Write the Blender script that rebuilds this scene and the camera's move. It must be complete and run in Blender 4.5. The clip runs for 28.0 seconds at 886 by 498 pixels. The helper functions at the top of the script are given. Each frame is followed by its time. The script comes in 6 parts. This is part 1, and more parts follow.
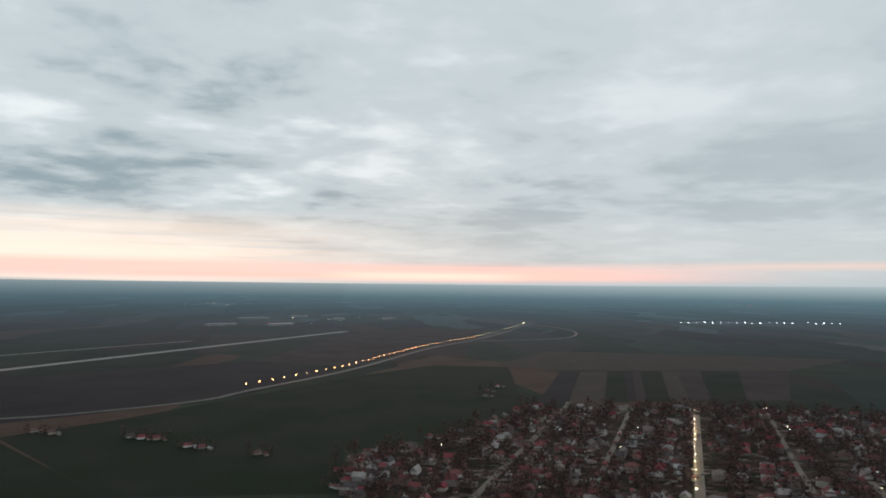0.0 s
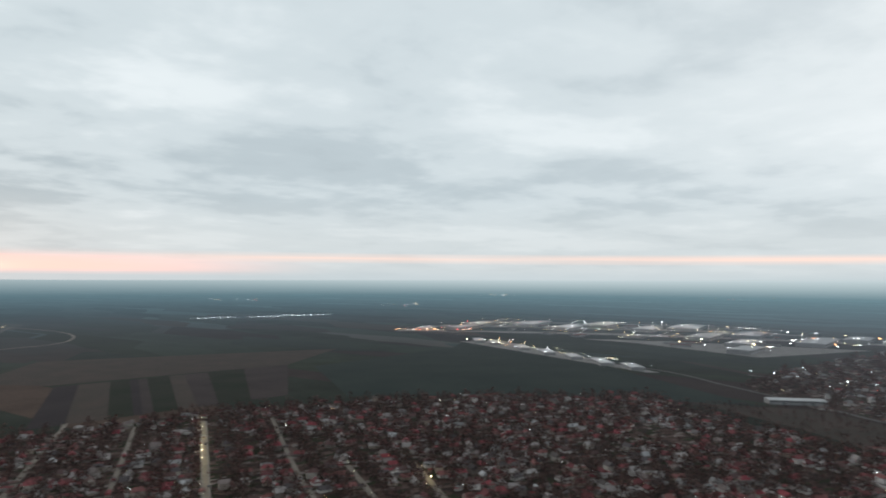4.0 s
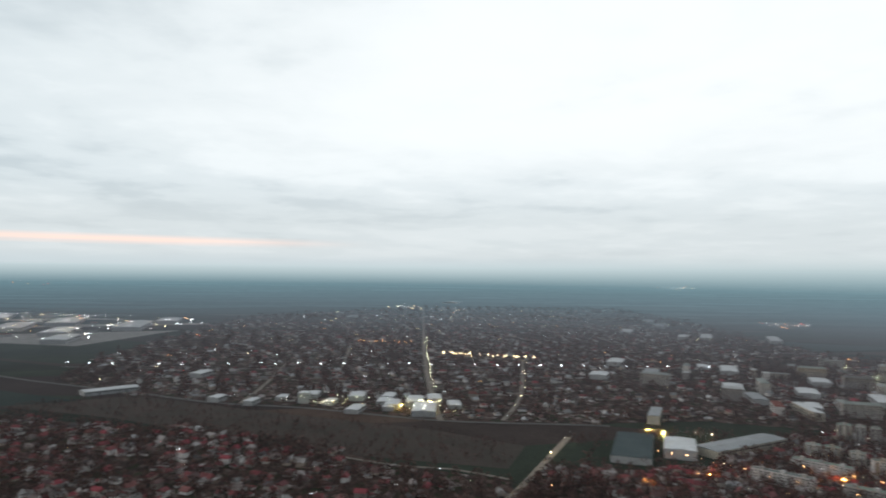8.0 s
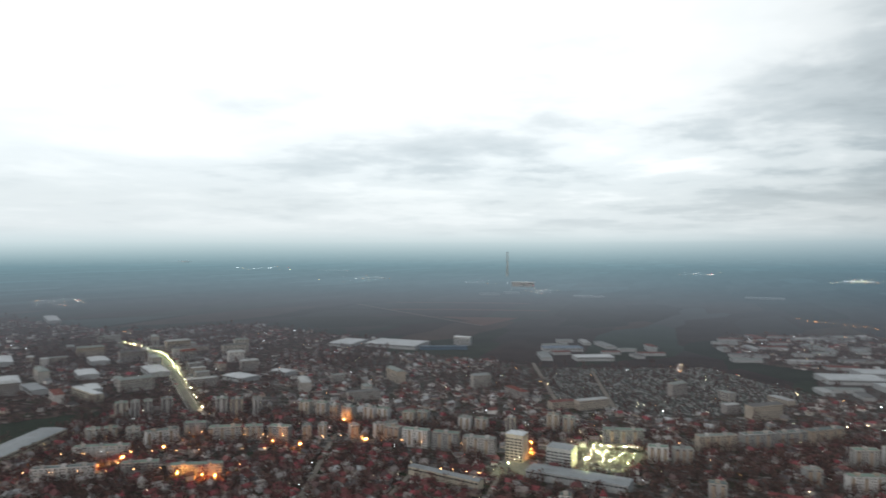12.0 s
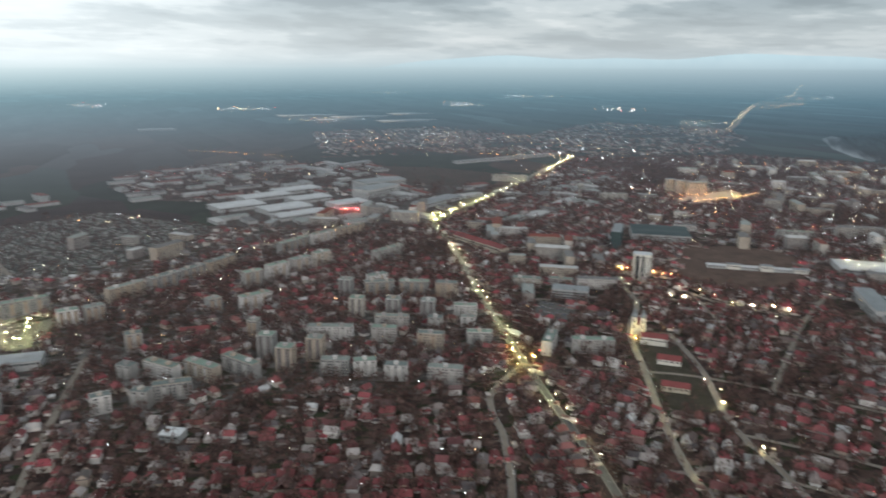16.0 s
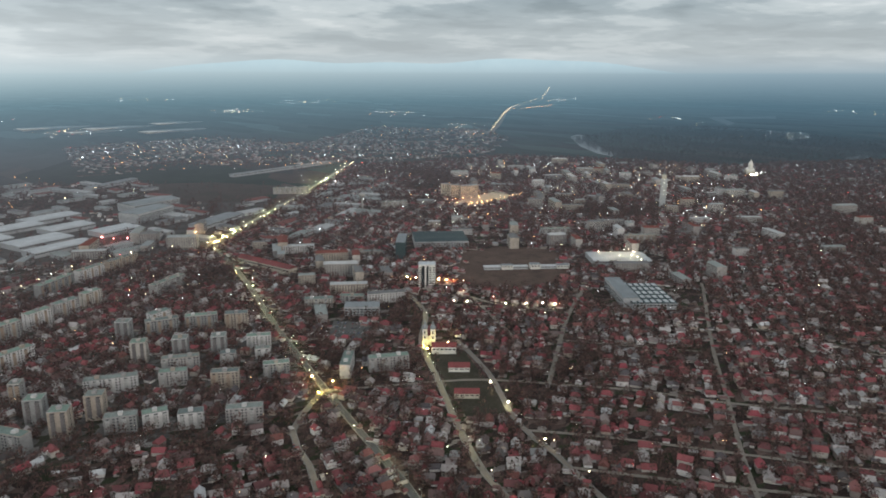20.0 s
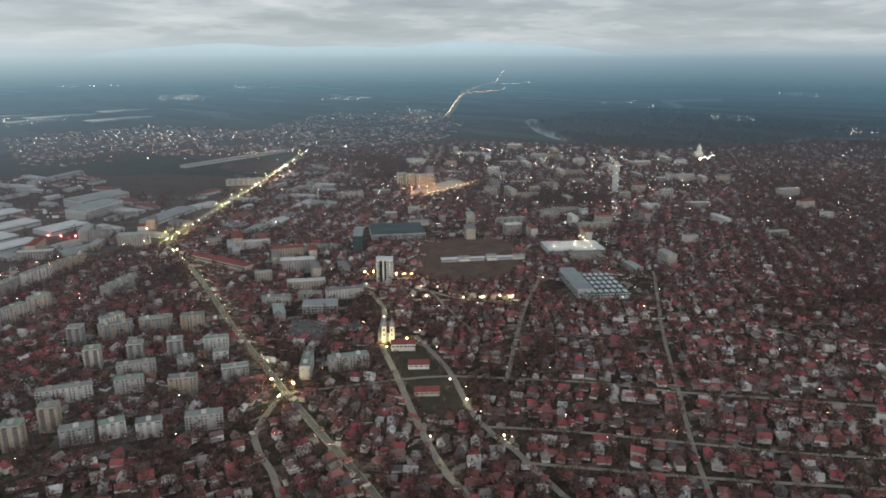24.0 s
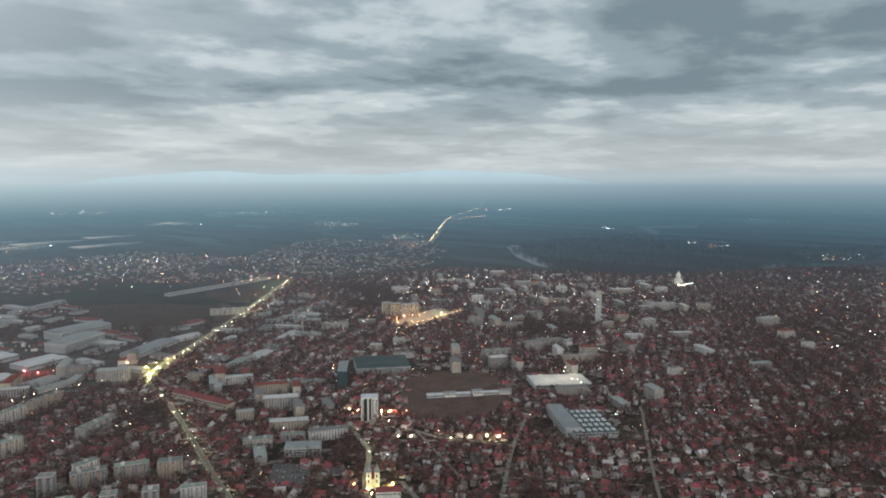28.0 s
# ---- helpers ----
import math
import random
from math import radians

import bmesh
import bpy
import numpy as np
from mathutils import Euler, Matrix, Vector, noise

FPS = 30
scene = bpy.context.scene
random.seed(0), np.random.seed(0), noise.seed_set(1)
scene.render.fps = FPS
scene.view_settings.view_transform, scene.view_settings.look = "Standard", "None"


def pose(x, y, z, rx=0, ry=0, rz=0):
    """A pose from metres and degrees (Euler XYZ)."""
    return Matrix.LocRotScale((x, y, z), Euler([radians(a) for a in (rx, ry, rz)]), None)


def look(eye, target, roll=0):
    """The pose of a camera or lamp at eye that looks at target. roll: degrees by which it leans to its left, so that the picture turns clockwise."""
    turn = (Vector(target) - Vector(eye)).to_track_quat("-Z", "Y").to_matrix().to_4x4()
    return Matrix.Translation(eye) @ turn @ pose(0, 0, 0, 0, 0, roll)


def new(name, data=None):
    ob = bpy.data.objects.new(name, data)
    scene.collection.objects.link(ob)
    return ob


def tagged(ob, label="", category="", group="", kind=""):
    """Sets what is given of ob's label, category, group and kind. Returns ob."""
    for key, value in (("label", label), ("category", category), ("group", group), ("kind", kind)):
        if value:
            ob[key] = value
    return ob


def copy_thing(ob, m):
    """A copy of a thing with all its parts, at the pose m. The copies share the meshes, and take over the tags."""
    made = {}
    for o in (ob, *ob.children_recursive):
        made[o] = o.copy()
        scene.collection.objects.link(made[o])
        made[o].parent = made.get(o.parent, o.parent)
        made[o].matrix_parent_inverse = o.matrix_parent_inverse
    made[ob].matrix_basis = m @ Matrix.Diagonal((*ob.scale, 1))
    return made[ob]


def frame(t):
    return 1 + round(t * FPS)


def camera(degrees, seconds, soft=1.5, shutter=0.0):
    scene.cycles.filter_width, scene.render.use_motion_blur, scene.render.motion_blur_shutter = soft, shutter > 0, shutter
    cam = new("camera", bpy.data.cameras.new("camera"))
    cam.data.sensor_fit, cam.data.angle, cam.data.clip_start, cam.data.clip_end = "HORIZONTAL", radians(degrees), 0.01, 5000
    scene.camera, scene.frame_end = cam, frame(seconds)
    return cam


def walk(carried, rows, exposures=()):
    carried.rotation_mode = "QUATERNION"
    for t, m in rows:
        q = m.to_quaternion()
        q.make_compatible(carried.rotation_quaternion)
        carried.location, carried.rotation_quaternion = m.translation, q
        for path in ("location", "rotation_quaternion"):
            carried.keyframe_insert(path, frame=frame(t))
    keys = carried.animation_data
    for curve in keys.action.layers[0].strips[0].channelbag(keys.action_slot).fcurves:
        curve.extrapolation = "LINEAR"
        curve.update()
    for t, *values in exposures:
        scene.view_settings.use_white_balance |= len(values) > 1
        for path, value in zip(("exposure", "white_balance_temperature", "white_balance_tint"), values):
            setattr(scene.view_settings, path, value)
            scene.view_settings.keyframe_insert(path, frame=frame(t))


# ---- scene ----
# ---- camera: a small aircraft that climbs while it turns about itself ----
cam = camera(65.44, 28.0, soft=1.8, shutter=0.5)
FLIGHT = (  # seconds, heading (clockwise from +y), pitch, lean, x, y, height
    (0, 7.42, 3.06, 0.72, 48.1, -13.7, 159.4),
    (0.5, 9.79, 3.10, 0.74, 47.1, -15.8, 162.7),
    (1, 13.40, 3.09, 0.67, 46.2, -18.0, 165.9),
    (1.5, 17.77, 3.07, 0.59, 45.4, -20.2, 169.4),
    (2, 23.38, 3.02, 0.56, 44.2, -22.3, 172.9),
    (2.5, 29.21, 2.95, 0.40, 42.5, -24.3, 176.3),
    (4.5, 52.33, 2.51, 0.64, 33.5, -32.0, 189.6),
    (5, 58.30, 2.34, 0.73, 30.7, -33.9, 192.7),
    (5.5, 64.91, 2.18, 0.93, 27.3, -35.4, 195.3),
    (6, 71.41, 2.02, 1.03, 23.4, -36.5, 198.0),
    (6.5, 78.04, 1.88, 1.02, 19.4, -37.1, 200.7),
    (7, 85.30, 1.79, 1.06, 15.3, -37.1, 203.7),
    (7.5, 92.25, 1.71, 0.99, 11.5, -36.5, 207.0),
    (8, 99.11, 1.60, 1.00, 8.1, -35.5, 210.5),
    (8.5, 106.24, 1.46, 1.07, 5.1, -34.2, 214.1),
    (9, 113.90, 1.36, 1.01, 2.4, -32.7, 217.6),
    (9.5, 121.96, 1.23, 1.07, -0.3, -31.1, 221.0),
    (10, 130.08, 1.13, 1.05, -2.6, -29.1, 224.4),
    (10.5, 137.26, 1.04, 0.91, -4.3, -27.0, 227.7),
    (11, 143.18, 0.99, 0.79, -5.5, -24.8, 231.3),
    (11.5, 148.86, 0.88, 0.59, -6.2, -22.6, 235.2),
    (13.5, 170.60, -5.66, 0.68, -8.0, -14.4, 251.4),
    (14, 175.93, -7.49, 0.70, -8.1, -12.2, 255.6),
    (14.5, 182.33, -9.26, 0.65, -8.0, -9.9, 259.7),
    (15, 187.93, -10.95, 0.72, -7.8, -7.7, 263.7),
    (15.5, 194.55, -12.63, 0.78, -7.3, -5.8, 267.8),
    (16, 201.99, -14.32, 0.75, -6.4, -4.2, 271.8),
    (16.5, 208.54, -15.68, 0.76, -5.2, -3.2, 275.8),
    (17, 210.37, -15.41, 0.72, -4.2, -2.5, 279.6),
    (17.5, 211.88, -15.16, 0.68, -3.3, -1.8, 283.2),
    (18, 214.09, -14.91, 0.64, -2.5, -1.2, 286.6),
    (18.5, 216.35, -14.69, 0.58, -1.7, -0.7, 290.0),
    (19, 217.97, -14.49, 0.53, -1.0, -0.4, 293.4),
    (19.5, 219.04, -14.30, 0.50, -0.5, -0.3, 296.7),
    (20, 220.18, -14.16, 0.45, 0.0, 0.0, 300.0),
    (20.5, 221.25, -14.47, 0.44, 0.3, 0.2, 303.2),
    (21, 222.38, -15.89, 0.44, 0.4, 0.3, 306.1),
    (21.5, 223.02, -15.88, 0.37, 0.4, 0.3, 308.6),
    (23.5, 223.68, -15.78, 0.19, 0.5, 0.7, 316.0),
    (24, 223.85, -15.64, 0.24, 0.5, 0.8, 318.3),
    (24.5, 224.03, -15.51, 0.30, 0.7, 0.8, 321.1),
    (25, 224.23, -16.04, 0.39, 1.0, 0.8, 324.2),
    (25.5, 224.41, -15.77, 0.38, 1.4, 0.8, 327.6),
    (26, 224.62, -13.79, 0.36, 2.1, 0.8, 331.1),
    (26.5, 224.79, -11.80, 0.36, 3.0, 0.8, 334.4),
    (27, 224.93, -9.74, 0.32, 3.8, 0.8, 337.8),
    (27.5, 225.07, -7.74, 0.28, 4.5, 0.8, 341.0),
    (28, 225.19, -5.74, 0.35, 5.2, 0.8, 344.0),
)


def flight_pose(h, p, lean, x, y, z):
    a, b = radians(h), radians(p)
    way = Vector((math.sin(a) * math.cos(b), math.cos(a) * math.cos(b), math.sin(b)))
    return look((x, y, z), Vector((x, y, z)) + 100 * way, lean)


walk(cam, [(r[0], flight_pose(*r[1:])) for r in FLIGHT],
     [(0, 0.3), (2.5, 0.36), (4.5, 0.5), (8, 0.55), (11.5, 0.6), (13.5, 1.2), (14.5, 1.16), (16, 1.03), (18, 0.98), (20, 0.9), (25, 0.88), (28, 0.9)])

# ---- world: overcast evening sky over a low sunset ----
world = bpy.data.worlds.new("evening_sky")
scene.world = world
world.use_nodes = True
wn, wl = world.node_tree.nodes, world.node_tree.links
wn.clear()


def wnode(kind, **kw):
    n = wn.new(kind)
    for k, v in kw.items():
        setattr(n, k, v)
    return n


def wmath(op, a, b=None, clamp=False):
    n = wnode("ShaderNodeMath", operation=op, use_clamp=clamp)
    for i, v in enumerate((a, b)):
        if v is None:
            continue
        if isinstance(v, (int, float)):
            n.inputs[i].default_value = v
        else:
            wl.new(v, n.inputs[i])
    return n.outputs[0]


def wmix(fac, a, b, mode="MIX"):
    n = wnode("ShaderNodeMix", data_type="RGBA", blend_type=mode)
    for i, v in ((0, fac), (6, a), (7, b)):
        if isinstance(v, (int, float)):
            n.inputs[i].default_value = v
        elif isinstance(v, tuple):
            n.inputs[i].default_value = (*v, 1)
        else:
            wl.new(v, n.inputs[i])
    return n.outputs[2]


def wramp(fac, stops):
    n = wnode("ShaderNodeValToRGB")
    n.color_ramp.interpolation = "EASE"
    while len(n.color_ramp.elements) < len(stops):
        n.color_ramp.elements.new(0.5)
    for e, (p, c) in zip(n.color_ramp.elements, stops):
        e.position, e.color = p, (*c, 1) if isinstance(c, tuple) else (c, c, c, 1)
    wl.new(fac, n.inputs[0])
    return n.outputs[0]


def wnoise(vec, scale, detail, rough=0.55, distort=0.0):
    n = wnode("ShaderNodeTexNoise")
    wl.new(vec, n.inputs["Vector"])
    n.inputs["Scale"].default_value, n.inputs["Detail"].default_value = scale, detail
    n.inputs["Roughness"].default_value, n.inputs["Distortion"].default_value = rough, distort
    return n.outputs["Fac"]


SUN_BEARING, SUN_UP = 6.0, 2.0
coord = wnode("ShaderNodeTexCoord").outputs["Generated"]
sep = wnode("ShaderNodeSeparateXYZ")
wl.new(coord, sep.inputs[0])
X, Y, Zc = sep.outputs
up = wmath("MAXIMUM", Zc, 0.0)
# cloud deck: a flat layer seen in perspective
lift = wmath("ADD", up, 0.10)
deck = wnode("ShaderNodeCombineXYZ")
wl.new(wmath("DIVIDE", X, lift), deck.inputs[0])
wl.new(wmath("DIVIDE", Y, lift), deck.inputs[1])
deck_v = deck.outputs[0]
flat_len = wmath("SQRT", wmath("ADD", wmath("MULTIPLY", X, X), wmath("MULTIPLY", Y, Y)))


def towards(bearing):
    a = radians(bearing)
    dot = wmath("ADD", wmath("MULTIPLY", X, math.sin(a)), wmath("MULTIPLY", Y, math.cos(a)))
    return wmath("DIVIDE", dot, wmath("MAXIMUM", flat_len, 0.05))


big = wnoise(deck_v, 0.42, 2.0, 0.45, 0.15)
small = wnoise(deck_v, 1.25, 5.0, 0.52, 0.25)
wisps = wnoise(deck_v, 4.5, 4.0, 0.55, 0.1)
cloud = wmath("ADD", wmath("ADD", wmath("MULTIPLY", big, 0.50), wmath("MULTIPLY", small, 0.38)), wmath("MULTIPLY", wisps, 0.12))
# the deck is heavy in the south-west, of middling tone in the north, thin in the east and south-east
heavy = wramp(towards(243), [(0.20, 0.0), (0.85, 1.0)])
cloud = wmath("ADD", wmath("MULTIPLY", wmath("SUBTRACT", cloud, 0.5), wmath("ADD", 0.85, wmath("MULTIPLY", heavy, 0.4))), 0.5)
cloud = wmath("SUBTRACT", cloud, wmath("MULTIPLY", heavy, 0.06))
shade = wramp(cloud, [(0.33, (0.155, 0.215, 0.25)), (0.42, (0.275, 0.35, 0.388)), (0.50, (0.50, 0.575, 0.60)), (0.585, (0.74, 0.80, 0.81)), (0.68, (0.93, 0.96, 0.955))])
thin = wramp(towards(135), [(0.05, 0.0), (0.93, 1.0)])
thin_up = wramp(up, [(0.02, 0.1), (0.24, 0.95), (0.42, 0.9), (0.6, 0.4)])
thin_f = wmath("MULTIPLY", wmath("MULTIPLY", thin, thin_up), wramp(cloud, [(0.36, 0.55), (0.54, 1.0)]))
shade = wmix(wmath("MULTIPLY", wramp(towards(80), [(0.0, 0.0), (0.75, 1.0)]), 0.55), shade, (0.52, 0.585, 0.61))
shade = wmix(thin_f, shade, (0.74, 0.78, 0.785))
# the deck closes and darkens overhead
shade = wmix(wramp(up, [(0.40, 0.0), (0.75, 0.86)]), shade, (0.31, 0.33, 0.345))
# pale rim above the horizon
rim = wramp(up, [(0.0, 1.0), (0.045, 0.75), (0.13, 0.0)])
shade = wmix(wmath("MULTIPLY", rim, 0.8), shade, (0.52, 0.565, 0.57))
low = wramp(up, [(0.0, 1.0), (0.022, 0.0)])
shade = wmix(wmath("MULTIPLY", low, 0.6), shade, (0.42, 0.50, 0.53))
# sunset band under the deck: broad and creamy in the north-west, a thin pink line in the north-east
sunny = wramp(towards(SUN_BEARING), [(0.42, 0.0), (0.80, 1.0)])
broad = wramp(towards(SUN_BEARING - 42), [(0.72, 0.0), (0.97, 1.0)])
line = wramp(up, [(0.005, 0.0), (0.013, 1.0), (0.024, 0.9), (0.038, 0.0)])
wide = wramp(up, [(0.0, 0.6), (0.03, 0.9), (0.07, 0.55), (0.11, 0.0)])
streaks_v = wnode("ShaderNodeMapping")
streaks_v.inputs["Scale"].default_value = (1.2, 1.2, 75)
wl.new(coord, streaks_v.inputs[0])
streak = wramp(wnoise(streaks_v.outputs[0], 1.0, 3.0), [(0.36, 0.5), (0.60, 1.0)])
shade = wmix(wmath("MULTIPLY", wmath("MULTIPLY", broad, wide), streak), shade, (1.12, 0.90, 0.73))
east = wramp(towards(85), [(0.35, 0.0), (0.70, 1.0)])
west_part = wmath("MULTIPLY", sunny, wmath("SUBTRACT", 1.0, east))
shade = wmix(wmath("MULTIPLY", wmath("MULTIPLY", west_part, line), streak), shade, (1.0, 0.60, 0.52))
thin_line = wramp(up, [(0.025, 0.0), (0.030, 0.85), (0.032, 0.8), (0.038, 0.0)])
east_part = wmath("MULTIPLY", wramp(towards(50), [(0.72, 0.0), (0.92, 1.0)]), east)
shade = wmix(wmath("MULTIPLY", wmath("MULTIPLY", east_part, thin_line), streak), shade, (0.95, 0.66, 0.54))
hot = wramp(towards(SUN_BEARING), [(0.985, 0.0), (1.0, 1.0)])
hot_f = wmath("MULTIPLY", wmath("MULTIPLY", hot, wramp(up, [(0.004, 0.0), (0.014, 1.0), (0.022, 0.0)])), 0.9)
shade = wmix(hot_f, shade, (1.2, 0.80, 0.66))
# the whole south-western sky is dimmer, the far side from the sunset
shade = wmix(wmath("MULTIPLY", heavy, 0.41), shade, (0.05, 0.06, 0.065))
# what is left of the clear sky behind the deck
sky = wnode("ShaderNodeTexSky", sky_type="NISHITA", sun_disc=False)
sky.sun_elevation, sky.sun_rotation = radians(SUN_UP), radians(SUN_BEARING)
sky_dim = wmix(1.0, sky.outputs[0], (0.06, 0.06, 0.06), "MULTIPLY")
out_col = wmix(1.0, wmix(0.04, shade, sky_dim), (1.0, 0.99, 1.0), "MULTIPLY")
back = wnode("ShaderNodeBackground")
wl.new(out_col, back.inputs[0])
back.inputs[1].default_value = 0.95
wl.new(back.outputs[0], wnode("ShaderNodeOutputWorld").inputs[0])

sun = new("sun", bpy.data.lights.new("sun", "SUN"))
sun.data.energy, sun.data.angle, sun.data.color = 0.5, radians(30), (1.0, 0.86, 0.76)
sun.matrix_world = look((2000 * math.sin(radians(SUN_BEARING)), 2000 * math.cos(radians(SUN_BEARING)), 500), (0, 0, 0))

# ---- materials ----


def material(name, build):
    m = bpy.data.materials.new(name)
    m.use_nodes = True
    nt = m.node_tree
    bsdf = nt.nodes["Principled BSDF"]
    build(nt, bsdf)
    return m


def rgba(c):
    return (*c, 1)


def mixed(nt, fac, a, b, mode="MIX"):
    n = nt.nodes.new("ShaderNodeMix")
    n.data_type, n.blend_type = "RGBA", mode
    for i, v in ((0, fac), (6, a), (7, b)):
        if isinstance(v, (int, float)):
            n.inputs[i].default_value = v
        elif isinstance(v, tuple):
            n.inputs[i].default_value = rgba(v)
        else:
            nt.links.new(v, n.inputs[i])
    return n.outputs[2]


def ramp(nt, fac, stops, steps=False):
    n = nt.nodes.new("ShaderNodeValToRGB")
    if steps:
        n.color_ramp.interpolation = "CONSTANT"
    while len(n.color_ramp.elements) < len(stops):
        n.color_ramp.elements.new(0.5)
    for e, (p, c) in zip(n.color_ramp.elements, stops):
        e.position, e.color = p, rgba(c) if isinstance(c, tuple) else (c, c, c, 1)
    nt.links.new(fac, n.inputs[0])
    return n.outputs[0]


def noise_of(nt, vec, scale, detail=4.0, rough=0.55):
    n = nt.nodes.new("ShaderNodeTexNoise")
    n.inputs["Scale"].default_value, n.inputs["Detail"].default_value, n.inputs["Roughness"].default_value = scale, detail, rough
    nt.links.new(vec, n.inputs["Vector"])
    return n.outputs["Fac"]


def coords(nt, kind="Object"):
    return nt.nodes.new("ShaderNodeTexCoord").outputs[kind]


def bump(nt, bsdf, height, strength, distance):
    b = nt.nodes.new("ShaderNodeBump")
    b.inputs["Strength"].default_value, b.inputs["Distance"].default_value = strength, distance
    nt.links.new(height, b.inputs["Height"])
    nt.links.new(b.outputs[0], bsdf.inputs["Normal"])


def random_of(nt, island):
    if island:
        return nt.nodes.new("ShaderNodeNewGeometry").outputs["Random Per Island"]
    return nt.nodes.new("ShaderNodeObjectInfo").outputs["Random"]


def surface(name, a, b, scale=0.3, fine=3.0, rough=0.85, relief=0.1, metal=0.0, kind="Object", grime=None):
    """Two tones in broad patches, a finer grain over them and a little relief."""
    def build(nt, bsdf):
        c = coords(nt, kind)
        broad = ramp(nt, noise_of(nt, c, scale, 5), [(0.35, 0.0), (0.65, 1.0)])
        col = mixed(nt, broad, a, b)
        grain = noise_of(nt, c, fine, 6, 0.65)
        col = mixed(nt, 0.5, col, ramp(nt, grain, [(0.3, (0.55, 0.55, 0.55)), (0.7, (1.35, 1.35, 1.35))]), "MULTIPLY")
        if grime:
            g = ramp(nt, noise_of(nt, c, scale * 2.3, 6, 0.7), [(0.52, 0.0), (0.72, 0.8)])
            col = mixed(nt, g, col, grime)
        nt.links.new(col, bsdf.inputs["Base Color"])
        bsdf.inputs["Roughness"].default_value, bsdf.inputs["Metallic"].default_value = rough, metal
        bsdf.inputs["Specular IOR Level"].default_value = 0.03 if rough > 0.95 else 0.15 if rough > 0.7 else 0.4
        bump(nt, bsdf, grain, 0.4, relief)
    return material(name, build)


def palette(name, stops, island=True, rough=0.85, grain_scale=0.8, metal=0.0, soil=0.35):
    """One of several colours for each piece, with dirt and grain."""
    def build(nt, bsdf):
        c = coords(nt)
        rnd = random_of(nt, island)
        n = len(stops)
        col = ramp(nt, rnd, [(i / n, s) for i, s in enumerate(stops)], True)
        grain = noise_of(nt, c, grain_scale, 6, 0.65)
        broad = noise_of(nt, c, grain_scale * 0.17, 3)
        col = mixed(nt, soil, col, ramp(nt, grain, [(0.3, (0.45, 0.43, 0.40)), (0.7, (1.4, 1.4, 1.4))]), "MULTIPLY")
        col = mixed(nt, 0.3, col, ramp(nt, broad, [(0.35, (0.6, 0.6, 0.6)), (0.65, (1.3, 1.3, 1.3))]), "MULTIPLY")
        nt.links.new(col, bsdf.inputs["Base Color"])
        bsdf.inputs["Roughness"].default_value, bsdf.inputs["Metallic"].default_value = rough, metal
        bsdf.inputs["Specular IOR Level"].default_value = 0.12 if rough > 0.7 else 0.5
        bump(nt, bsdf, grain, 0.3, 0.1)
    return material(name, build)


def lamp_glow(name, colour, strength):
    def build(nt, bsdf):
        bsdf.inputs["Base Color"].default_value = rgba((0.8, 0.8, 0.8))
        bsdf.inputs["Emission Color"].default_value = rgba(colour)
        bsdf.inputs["Emission Strength"].default_value = strength
    return material(name, build)


